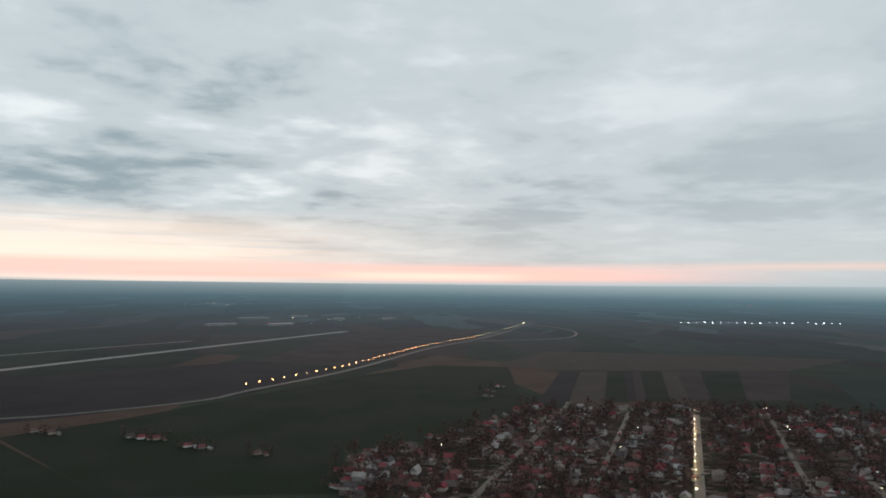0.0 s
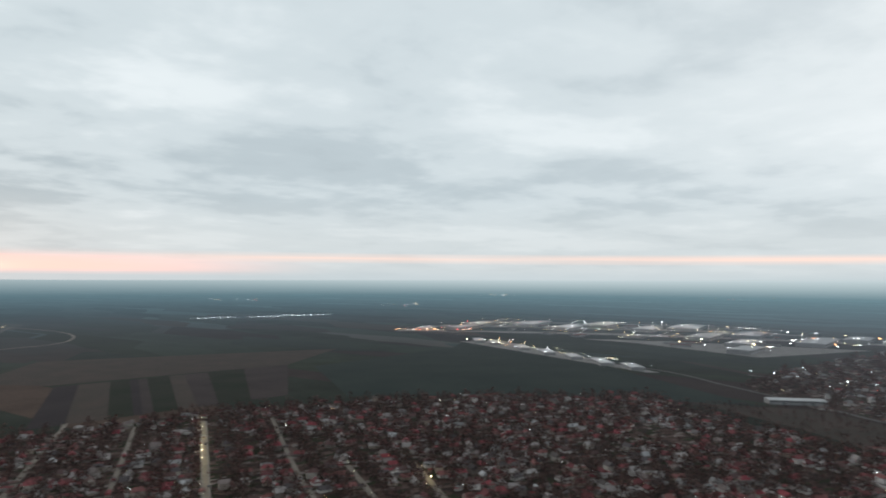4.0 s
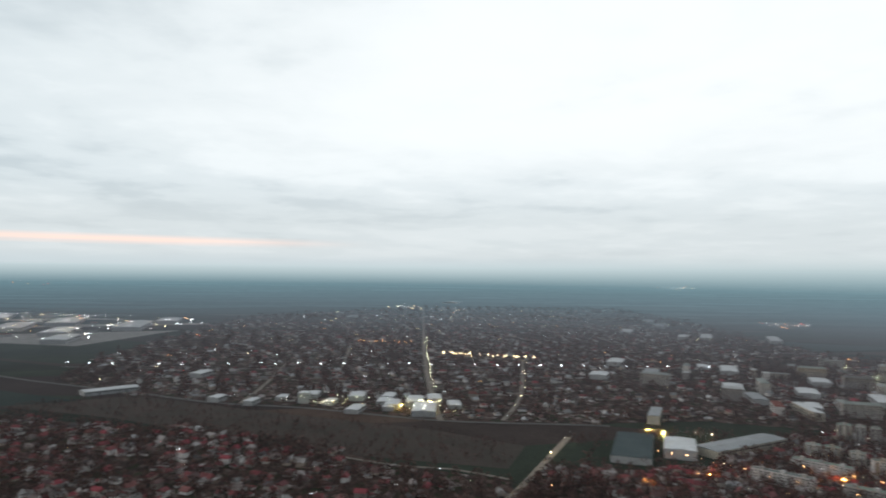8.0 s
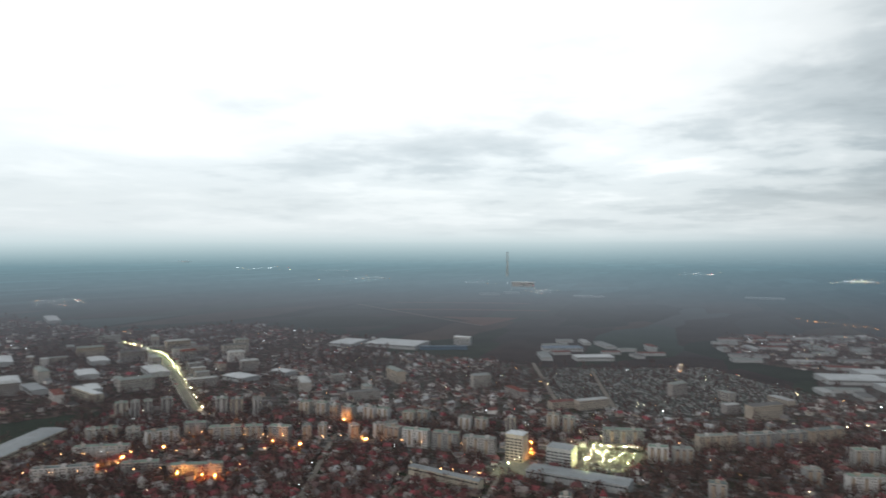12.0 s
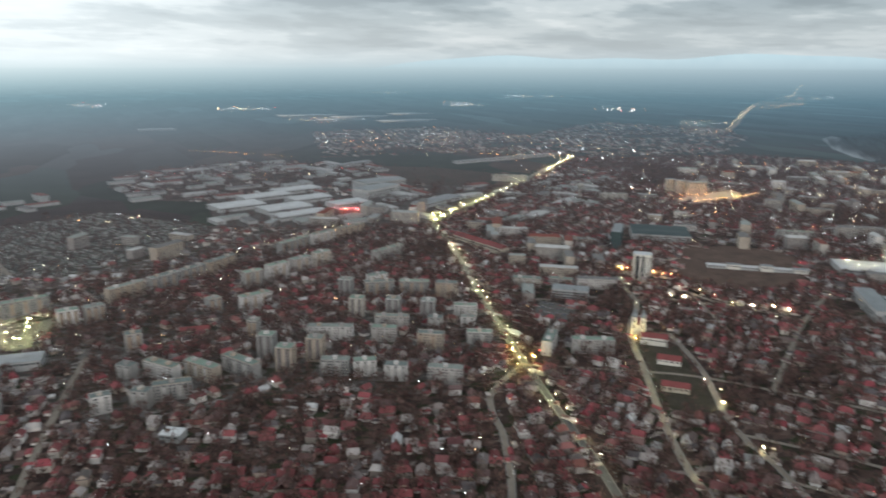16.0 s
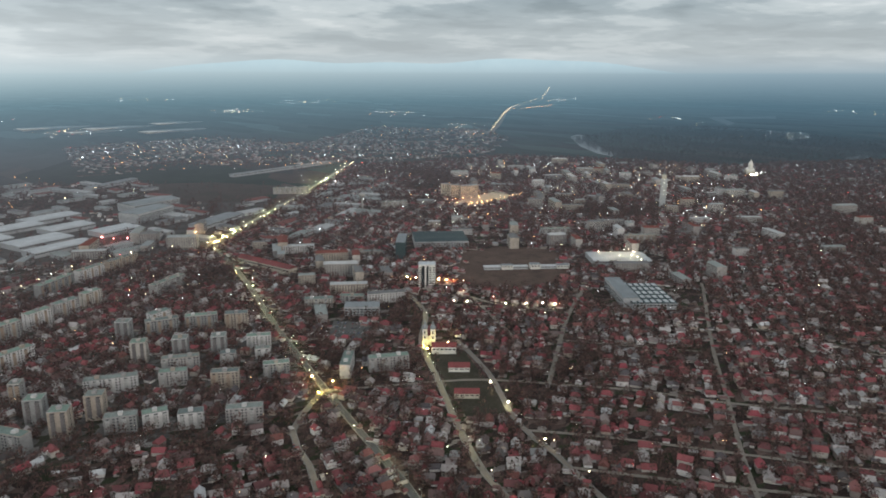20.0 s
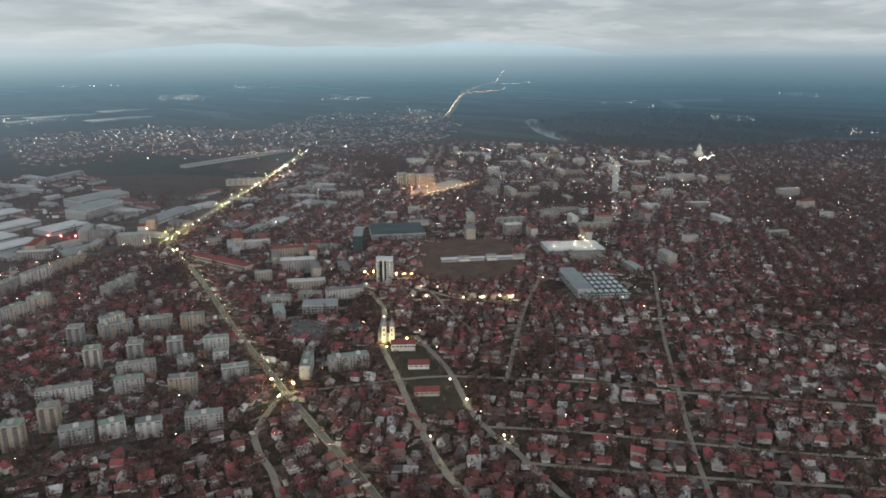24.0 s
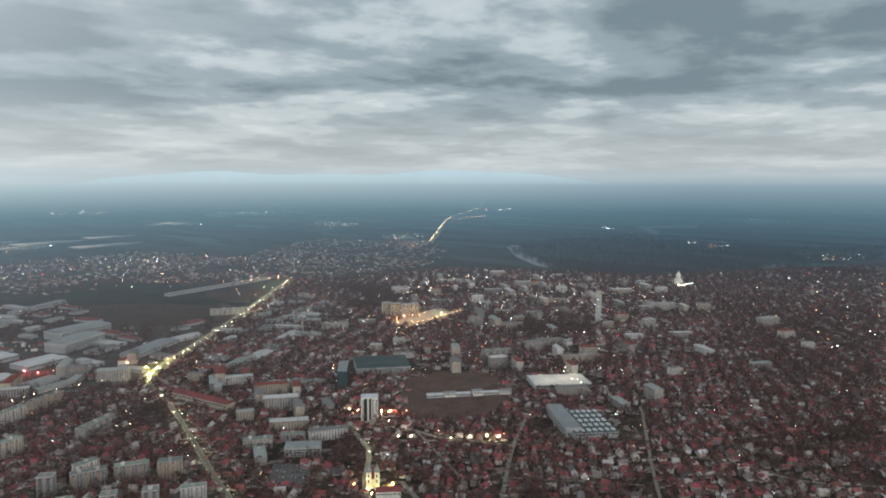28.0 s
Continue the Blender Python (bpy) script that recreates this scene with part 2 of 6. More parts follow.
def field_ground(nt, bsdf):
    uv = coords(nt, "UV")  # kilometres on the plan
    turn = nt.nodes.new("ShaderNodeMapping")
    turn.inputs["Rotation"].default_value = (0, 0, radians(-26))
    turn.inputs["Scale"].default_value = (5.5, 1.6, 1)
    nt.links.new(uv, turn.inputs[0])
    cell = nt.nodes.new("ShaderNodeTexVoronoi")
    cell.distance, cell.inputs["Scale"].default_value, cell.inputs["Randomness"].default_value = "CHEBYCHEV", 1.0, 0.8
    nt.links.new(turn.outputs[0], cell.inputs["Vector"])
    pick = nt.nodes.new("ShaderNodeSeparateColor")
    nt.links.new(cell.outputs["Color"], pick.inputs[0])
    plots = ramp(nt, pick.outputs[0], [(0.0, (0.030, 0.038, 0.030)), (0.2, (0.052, 0.041, 0.037)), (0.36, (0.037, 0.047, 0.035)),
                                       (0.55, (0.044, 0.036, 0.034)), (0.72, (0.036, 0.047, 0.034)), (0.86, (0.085, 0.060, 0.048))], True)
    stains = ramp(nt, noise_of(nt, uv, 9, 6, 0.6), [(0.3, (0.7, 0.7, 0.7)), (0.7, (1.3, 1.3, 1.3))])
    col = mixed(nt, 0.8, plots, stains, "MULTIPLY")
    grain = noise_of(nt, uv, 160, 5, 0.7)
    col = mixed(nt, 0.5, col, ramp(nt, grain, [(0.3, (0.6, 0.6, 0.6)), (0.7, (1.4, 1.4, 1.4))]), "MULTIPLY")
    # far ground turns blue-grey: haze mixed into its colour by distance
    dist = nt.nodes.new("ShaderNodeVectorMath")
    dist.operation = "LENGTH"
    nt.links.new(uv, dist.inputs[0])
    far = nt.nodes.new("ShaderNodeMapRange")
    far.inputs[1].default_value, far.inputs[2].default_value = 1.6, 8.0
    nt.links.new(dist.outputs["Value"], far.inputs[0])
    hazy_woods = mixed(nt, noise_of(nt, uv, 1.3, 6, 0.6), (0.030, 0.060, 0.072), (0.060, 0.105, 0.118))
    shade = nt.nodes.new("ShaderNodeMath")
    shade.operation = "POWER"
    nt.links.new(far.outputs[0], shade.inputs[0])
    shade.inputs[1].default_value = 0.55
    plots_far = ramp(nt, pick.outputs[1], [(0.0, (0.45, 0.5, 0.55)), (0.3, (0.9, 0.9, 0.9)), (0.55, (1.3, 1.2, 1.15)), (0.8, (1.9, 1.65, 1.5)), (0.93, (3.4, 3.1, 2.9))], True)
    hazy_woods = mixed(nt, 0.8, hazy_woods, plots_far, "MULTIPLY")
    col = mixed(nt, shade.outputs[0], col, hazy_woods)
    nt.links.new(col, bsdf.inputs["Base Color"])
    bsdf.inputs["Roughness"].default_value = 1.0
    bsdf.inputs["Specular IOR Level"].default_value = 0.03
    bump(nt, bsdf, grain, 0.3, 0.3)


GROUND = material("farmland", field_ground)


def plots_ground(nt, bsdf, tones):
    """Small plots of several tones, with a grain of weeds and rubble over them."""
    c = coords(nt)
    warp = nt.nodes.new("ShaderNodeMapping")
    warp.inputs["Rotation"].default_value = (0, 0, radians(35))
    warp.inputs["Scale"].default_value = (0.10, 0.16, 0.1)
    nt.links.new(c, warp.inputs[0])
    cell = nt.nodes.new("ShaderNodeTexVoronoi")
    cell.distance, cell.inputs["Scale"].default_value, cell.inputs["Randomness"].default_value = "CHEBYCHEV", 1.0, 0.9
    nt.links.new(warp.outputs[0], cell.inputs["Vector"])
    pick = nt.nodes.new("ShaderNodeSeparateColor")
    nt.links.new(cell.outputs["Color"], pick.inputs[0])
    col = ramp(nt, pick.outputs[0], tones, True)
    broad = ramp(nt, noise_of(nt, c, 0.02, 5), [(0.35, (0.75, 0.72, 0.70)), (0.65, (1.2, 1.2, 1.2))])
    col = mixed(nt, 0.8, col, broad, "MULTIPLY")
    grain = noise_of(nt, c, 0.35, 6, 0.7)
    col = mixed(nt, 0.7, col, ramp(nt, grain, [(0.3, (0.45, 0.45, 0.45)), (0.7, (1.5, 1.5, 1.5))]), "MULTIPLY")
    nt.links.new(col, bsdf.inputs["Base Color"])
    bsdf.inputs["Roughness"].default_value, bsdf.inputs["Specular IOR Level"].default_value = 1.0, 0.03
    bump(nt, bsdf, grain, 0.4, 0.3)


SOIL = material("garden_soil", lambda nt, bsdf: plots_ground(nt, bsdf, [
    (0.0, (0.082, 0.056, 0.049)), (0.22, (0.044, 0.034, 0.031)), (0.45, (0.036, 0.042, 0.026)), (0.62, (0.115, 0.084, 0.074)), (0.76, (0.056, 0.042, 0.038)), (0.88, (0.200, 0.176, 0.164)), (0.955, (0.044, 0.038, 0.034))]))
ESTATE = material("estate_ground", lambda nt, bsdf: plots_ground(nt, bsdf, [
    (0.0, (0.090, 0.086, 0.082)), (0.2, (0.050, 0.052, 0.036)), (0.42, (0.150, 0.143, 0.136)), (0.58, (0.085, 0.068, 0.060)), (0.74, (0.115, 0.110, 0.105)), (0.86, (0.26, 0.25, 0.24)), (0.94, (0.060, 0.056, 0.050))]))
GRASS = surface("meadow_grass", (0.021, 0.030, 0.020), (0.032, 0.036, 0.028), 0.01, 0.4, 1.0, 0.2)
PLOUGHED = surface("ploughed_soil", (0.050, 0.042, 0.042), (0.068, 0.056, 0.054), 0.01, 0.5, 1.0, 0.3)
DARK_SOIL = surface("dark_soil", (0.034, 0.030, 0.033), (0.046, 0.040, 0.042), 0.01, 0.5, 1.0, 0.3)
# wheat paled and blued in its colour for the haze before it
HAZY_GRASS = surface("hazy_wheat", (0.030, 0.044, 0.040), (0.040, 0.054, 0.048), 0.008, 0.3, 1.0, 0.2)
STUBBLE = surface("stubble_field", (0.17, 0.105, 0.085), (0.14, 0.088, 0.072), 0.01, 0.5, 1.0, 0.2)
LAWN = surface("lawn_grass", (0.046, 0.046, 0.033), (0.066, 0.058, 0.046), 0.05, 0.4, 1.0, 0.1, grime=(0.085, 0.068, 0.056))
BRUSH = surface("dry_brush", (0.125, 0.088, 0.072), (0.085, 0.062, 0.052), 0.03, 0.3, 1.0, 0.3, grime=(0.05, 0.042, 0.036))
SCRUB = surface("scrub_land", (0.082, 0.066, 0.058), (0.064, 0.058, 0.050), 0.02, 0.2, 1.0, 0.4)
ASPHALT = surface("asphalt", (0.085, 0.083, 0.080), (0.115, 0.112, 0.105), 0.05, 1.5, 0.75, 0.02, grime=(0.06, 0.058, 0.055))
STREET = surface("dusty_street", (0.205, 0.180, 0.152), (0.25, 0.222, 0.19), 0.05, 1.2, 0.95, 0.02, grime=(0.15, 0.132, 0.112))
AVENUE = surface("avenue_asphalt", (0.10, 0.10, 0.095), (0.13, 0.13, 0.122), 0.05, 1.2, 0.8, 0.02, grime=(0.075, 0.073, 0.07))
CONCRETE = surface("concrete_slabs", (0.30, 0.30, 0.28), (0.38, 0.37, 0.35), 0.03, 0.7, 0.85, 0.02, grime=(0.22, 0.22, 0.21))
PAVING = surface("pavement_slabs", (0.20, 0.19, 0.18), (0.25, 0.24, 0.225), 0.1, 2.0, 0.9, 0.02)
YARD = surface("gravel_yard", (0.14, 0.135, 0.125), (0.20, 0.195, 0.18), 0.02, 0.4, 1.0, 0.05, grime=(0.08, 0.075, 0.07))
FACTORY_YARD = surface("factory_paving", (0.25, 0.25, 0.24), (0.32, 0.315, 0.30), 0.02, 0.4, 0.95, 0.03, grime=(0.13, 0.125, 0.12))
WORKS = surface("works_gravel", (0.11, 0.10, 0.095), (0.08, 0.075, 0.068), 0.02, 0.4, 1.0, 0.05, grime=(0.04, 0.036, 0.034))
WATER = surface("river_water", (0.06, 0.075, 0.08), (0.07, 0.085, 0.09), 0.01, 0.3, 0.08, 0.05)
ROOFS = palette("roof_tiles", [(0.40, 0.38, 0.37), (0.26, 0.088, 0.092), (0.20, 0.072, 0.076), (0.17, 0.108, 0.102), (0.28, 0.086, 0.094), (0.14, 0.096, 0.094), (0.38, 0.35, 0.34),
                               (0.22, 0.082, 0.085), (0.26, 0.22, 0.21), (0.17, 0.074, 0.077), (0.12, 0.106, 0.110), (0.26, 0.118, 0.112), (0.29, 0.075, 0.088)])
ROOFS_GREY = palette("grey_roof_sheets", [(0.20, 0.19, 0.19), (0.28, 0.28, 0.28), (0.14, 0.125, 0.12), (0.20, 0.09, 0.08), (0.16, 0.14, 0.14), (0.52, 0.53, 0.54), (0.14, 0.11, 0.105), (0.18, 0.080, 0.070), (0.13, 0.085, 0.08), (0.10, 0.09, 0.09)])
WALLS = palette("house_plaster", [(0.80, 0.78, 0.76), (0.56, 0.53, 0.48), (0.34, 0.30, 0.27), (0.74, 0.72, 0.70), (0.26, 0.225, 0.205), (0.46, 0.39, 0.33), (0.24, 0.205, 0.185), (0.36, 0.335, 0.32)])
LEAFLESS = palette("bare_twigs", [(0.108, 0.064, 0.059), (0.13, 0.078, 0.068), (0.072, 0.050, 0.046), (0.050, 0.050, 0.038), (0.095, 0.054, 0.052), (0.155, 0.098, 0.083)], soil=0.2)
# far trees: the haze's blue-grey is put into the twig colour
HAZY_FOREST = palette("hazy_far_wood", [(0.058, 0.066, 0.072), (0.062, 0.069, 0.074), (0.055, 0.063, 0.069)], soil=0.2)
BARK = surface("bark", (0.07, 0.055, 0.045), (0.05, 0.04, 0.035), 1.0, 6.0, 0.95, 0.05)
POLE = surface("galvanised_steel", (0.30, 0.31, 0.32), (0.24, 0.25, 0.26), 0.5, 4.0, 0.5, 0.01, 0.6)
GLASS = surface("window_glass", (0.03, 0.035, 0.04), (0.05, 0.055, 0.06), 0.2, 1.0, 0.12, 0.0)
SODIUM = lamp_glow("sodium_lamp", (1.0, 0.25, 0.04), 200)
WARM = lamp_glow("warm_white_lamp", (1.0, 0.78, 0.38), 150)
LED = lamp_glow("led_lamp", (1.0, 0.92, 0.50), 175)
COOL = lamp_glow("cool_lamp", (0.85, 0.95, 1.0), 130)
FAR_SODIUM = lamp_glow("far_sodium_lamp", (1.0, 0.42, 0.15), 15)
FAR_WARM = lamp_glow("far_warm_lamp", (1.0, 0.78, 0.45), 15)
FAR_LED = lamp_glow("far_led_lamp", (0.98, 1.0, 0.62), 15)
FAR_COOL = lamp_glow("far_cool_lamp", (0.86, 0.95, 1.0), 15)
FLOOD_YELLOW = lamp_glow("yellow_floodlight", (1.0, 0.74, 0.22), 600)
FLOOD_ORANGE = lamp_glow("orange_floodlight", (1.0, 0.34, 0.07), 900)
FLOOD_GREEN = lamp_glow("greenish_floodlight", (0.94, 1.0, 0.48), 430)
FLOOD_AMBER = lamp_glow("amber_floodlight", (1.0, 0.55, 0.22), 420)
FLOOD_PALE = lamp_glow("pale_yellow_floodlight", (1.0, 0.86, 0.5), 200)
FLOOD_RED = lamp_glow("red_floodlight", (1.0, 0.14, 0.12), 700)
RED_LIGHT = lamp_glow("red_lamp", (1.0, 0.08, 0.06), 14)
GRAVE_GROUND = surface("cemetery_ground", (0.060, 0.062, 0.056), (0.090, 0.088, 0.082), 0.05, 0.4, 1.0, 0.1)
TOMB_STONE = palette("tomb_stone", [(0.33, 0.34, 0.33), (0.16, 0.17, 0.165), (0.25, 0.27, 0.26), (0.10, 0.10, 0.105), (0.46, 0.46, 0.45), (0.20, 0.22, 0.20)])
ROOF_ONE = palette("roof_tiles_single", [(0.20, 0.064, 0.068), (0.15, 0.056, 0.058), (0.13, 0.080, 0.076), (0.22, 0.068, 0.074), (0.11, 0.076, 0.074), (0.17, 0.064, 0.066), (0.30, 0.27, 0.26), (0.14, 0.066, 0.068), (0.24, 0.064, 0.072), (0.16, 0.14, 0.14)], island=False)
WALL_ONE = palette("house_plaster_single", [(0.56, 0.55, 0.53), (0.36, 0.34, 0.31), (0.26, 0.235, 0.20), (0.42, 0.41, 0.40), (0.24, 0.21, 0.19), (0.46, 0.38, 0.30)], island=False)
CAR_PAINT = palette("car_paint", [(0.55, 0.55, 0.56), (0.05, 0.05, 0.055), (0.30, 0.31, 0.33), (0.28, 0.03, 0.03), (0.06, 0.09, 0.18), (0.65, 0.65, 0.64)], island=False, rough=0.3, soil=0.15, grain_scale=2.0)
RUBBER = surface("tyre_rubber", (0.02, 0.02, 0.02), (0.03, 0.03, 0.03), 1.0, 8.0, 0.9, 0.01)


def haze(nt, bsdf):
    """Glowing see-through sheet standing in for haze; it fades out above the horizon."""
    uv = coords(nt, "UV")
    sep = nt.nodes.new("ShaderNodeSeparateXYZ")
    nt.links.new(uv, sep.inputs[0])
    v = sep.outputs[1]
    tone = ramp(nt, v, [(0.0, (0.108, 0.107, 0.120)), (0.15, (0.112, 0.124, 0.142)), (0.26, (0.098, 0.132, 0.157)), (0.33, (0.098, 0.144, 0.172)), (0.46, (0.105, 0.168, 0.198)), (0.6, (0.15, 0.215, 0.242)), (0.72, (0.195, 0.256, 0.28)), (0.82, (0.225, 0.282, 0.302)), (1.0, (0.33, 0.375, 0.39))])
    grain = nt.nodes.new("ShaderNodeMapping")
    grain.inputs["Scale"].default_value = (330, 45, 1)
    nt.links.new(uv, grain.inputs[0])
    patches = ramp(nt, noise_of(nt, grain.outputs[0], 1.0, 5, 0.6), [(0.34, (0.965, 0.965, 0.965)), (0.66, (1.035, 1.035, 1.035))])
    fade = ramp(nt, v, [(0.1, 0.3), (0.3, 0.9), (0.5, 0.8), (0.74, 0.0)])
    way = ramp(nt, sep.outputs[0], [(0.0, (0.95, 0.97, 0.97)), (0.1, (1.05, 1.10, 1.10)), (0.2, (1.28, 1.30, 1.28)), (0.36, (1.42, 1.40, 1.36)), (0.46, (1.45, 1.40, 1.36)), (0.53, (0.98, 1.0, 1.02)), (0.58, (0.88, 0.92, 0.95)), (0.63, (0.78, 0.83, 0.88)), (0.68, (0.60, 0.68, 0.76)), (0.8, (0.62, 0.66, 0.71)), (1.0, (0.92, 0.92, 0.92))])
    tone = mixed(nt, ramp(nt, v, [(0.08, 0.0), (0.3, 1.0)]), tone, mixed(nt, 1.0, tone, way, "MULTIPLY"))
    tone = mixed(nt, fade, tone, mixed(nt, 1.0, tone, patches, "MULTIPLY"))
    # the sheet's far glow pales into the sky's rim in the north-east
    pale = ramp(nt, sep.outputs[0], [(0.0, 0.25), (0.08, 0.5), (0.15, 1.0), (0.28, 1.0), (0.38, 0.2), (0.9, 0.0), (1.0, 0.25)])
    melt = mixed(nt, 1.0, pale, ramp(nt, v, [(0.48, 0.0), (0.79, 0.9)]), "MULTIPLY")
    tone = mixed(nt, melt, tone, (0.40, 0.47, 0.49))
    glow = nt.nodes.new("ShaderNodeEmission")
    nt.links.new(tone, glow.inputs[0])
    clear = nt.nodes.new("ShaderNodeBsdfTransparent")
    mix = nt.nodes.new("ShaderNodeMixShader")
    # the sheet is denser over the eastern and southern town for smoky haze, thin westward
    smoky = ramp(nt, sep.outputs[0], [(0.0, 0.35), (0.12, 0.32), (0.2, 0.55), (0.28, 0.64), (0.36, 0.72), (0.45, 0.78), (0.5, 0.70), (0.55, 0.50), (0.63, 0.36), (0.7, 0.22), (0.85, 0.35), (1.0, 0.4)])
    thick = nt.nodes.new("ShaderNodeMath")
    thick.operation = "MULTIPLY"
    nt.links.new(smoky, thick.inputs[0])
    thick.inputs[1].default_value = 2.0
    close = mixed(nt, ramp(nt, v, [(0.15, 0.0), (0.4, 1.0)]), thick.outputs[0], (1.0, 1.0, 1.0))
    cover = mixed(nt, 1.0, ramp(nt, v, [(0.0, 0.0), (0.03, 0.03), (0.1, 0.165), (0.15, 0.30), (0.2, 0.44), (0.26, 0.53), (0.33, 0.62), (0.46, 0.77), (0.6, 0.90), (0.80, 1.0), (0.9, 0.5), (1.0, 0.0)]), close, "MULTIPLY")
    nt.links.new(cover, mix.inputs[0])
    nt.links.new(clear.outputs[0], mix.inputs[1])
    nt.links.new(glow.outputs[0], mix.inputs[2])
    nt.links.new(mix.outputs[0], nt.nodes["Material Output"].inputs[0])


HAZE = material("haze_glow", haze)


# the hills glow: hazy blue-grey air is put into their emission
def hill_haze_glow(nt, bsdf):
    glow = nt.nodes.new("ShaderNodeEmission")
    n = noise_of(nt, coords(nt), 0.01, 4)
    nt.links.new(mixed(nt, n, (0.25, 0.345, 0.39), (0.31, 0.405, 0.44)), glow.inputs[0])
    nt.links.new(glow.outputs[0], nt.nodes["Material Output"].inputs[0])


HILLS = material("hazy_hill_glow", hill_haze_glow)

# these are seen, but light nothing worth sampling
for dim in (FAR_SODIUM, FAR_WARM, FAR_LED, FAR_COOL, RED_LIGHT, HAZE, HILLS):
    dim.cycles.emission_sampling = "NONE"

# ---- plan: metres from the point below the aircraft; K turns sheet units into metres ----
K = 4 / 3
NEAR, RIM = 2300.0, 4800.0
RISE = ((-40, 160), (20, 168), (52, 190), (78, 201), (99, 211), (122, 221), (149, 236), (171, 252), (202, 290), (260, 318), (290, 300), (320, 165))

RISE_TABLE = [float(np.interp(b, [r[0] for r in RISE], [r[1] for r in RISE])) for b in range(-40, 322)]


def far_scale(x, y):
    """Beyond NEAR the country is drawn in and rises to the eye's level, so that it ends at the horizon."""
    d = math.hypot(x, y)
    if d <= NEAR:
        return 1.0
    e, span = d - NEAR, RIM - NEAR
    return (NEAR + span * e / (e + span)) / d


def rise_at(x, y):
    b = (math.degrees(math.atan2(x, y)) + 40) % 360
    i = int(b)
    return RISE_TABLE[i] + (RISE_TABLE[i + 1] - RISE_TABLE[i]) * (b - i)


def at(x, y, z=0.0):
    k = far_scale(x, y)
    if k == 1.0:
        return Vector((x, y, z))
    return Vector((x * k, y * k, rise_at(x, y) * (1 - k) + z * k))


def plan(*points):
    return [(x * K, y * K) for x, y in points]


def mesh_of(name, verts, faces, mats, slots=None, smooth=False):
    me = bpy.data.meshes.new(name)
    me.from_pydata(verts, [], faces)
    for m in mats:
        me.materials.append(m)
    if slots is not None:
        me.polygons.foreach_set("material_index", slots)
    me.update()
    return me


def part(name, bm, mat, parent=None, label=""):
    me = bpy.data.meshes.new(name)
    bm.to_mesh(me)
    bm.free()
    for m in mat if isinstance(mat, (list, tuple)) else (mat,):
        me.materials.append(m)
    ob = new(name, me)
    if parent is not None:
        ob.parent = parent
    if label:
        tagged(ob, label)
    return ob


def thing(name, label, category, group="", m=None):
    e = new(name)
    e.empty_display_size = 1
    if m is not None:
        e.matrix_world = m
    return tagged(e, label, category, group)


def add_box(bm, x0, y0, z0, x1, y1, z1):
    v = [bm.verts.new(p) for p in ((x0, y0, z0), (x1, y0, z0), (x1, y1, z0), (x0, y1, z0), (x0, y0, z1), (x1, y0, z1), (x1, y1, z1), (x0, y1, z1))]
    for f in ((3, 2, 1, 0), (4, 5, 6, 7), (0, 1, 5, 4), (1, 2, 6, 5), (2, 3, 7, 6), (3, 0, 4, 7)):
        bm.faces.new([v[i] for i in f])


def box(x0, y0, z0, x1, y1, z1):
    bm = bmesh.new()
    add_box(bm, x0, y0, z0, x1, y1, z1)
    return bm


def inside(x, y, poly):
    hit, j = False, len(poly) - 1
    for i in range(len(poly)):
        (xi, yi), (xj, yj) = poly[i], poly[j]
        if (yi > y) != (yj > y) and x < (xj - xi) * (y - yi) / (yj - yi) + xi:
            hit = not hit
        j = i
    return hit


def near_line(x, y, line, gap):
    for (ax, ay), (bx, by) in zip(line, line[1:]):
        dx, dy = bx - ax, by - ay
        t = max(0, min(1, ((x - ax) * dx + (y - ay) * dy) / (dx * dx + dy * dy + 1e-9)))
        if (x - ax - t * dx) ** 2 + (y - ay - t * dy) ** 2 < gap * gap:
            return True
    return False


def along(line, step, start=0.0):
    """Points and headings at even steps along a line."""
    left = start
    for (ax, ay), (bx, by) in zip(line, line[1:]):
        d = math.hypot(bx - ax, by - ay)
        while left < d:
            yield ax + (bx - ax) * left / d, ay + (by - ay) * left / d, math.atan2(by - ay, bx - ax)
            left += step
        left -= d


def smooth_line(line, step=25.0):
    pts = [Vector(p) for p in line]
    if len(pts) < 3:
        return list(line)
    out = []
    for i in range(len(pts) - 1):
        p0, p1, p2, p3 = pts[max(i - 1, 0)], pts[i], pts[i + 1], pts[min(i + 2, len(pts) - 1)]
        n = max(2, int((p2 - p1).length / step))
        for k in range(n):
            t = k / n
            q = 0.5 * (2 * p1 + (p2 - p0) * t + (2 * p0 - 5 * p1 + 4 * p2 - p3) * t * t + (3 * p1 - p0 - 3 * p2 + p3) * t ** 3)
            out.append((q.x, q.y))
    out.append(tuple(line[-1]))
    return out


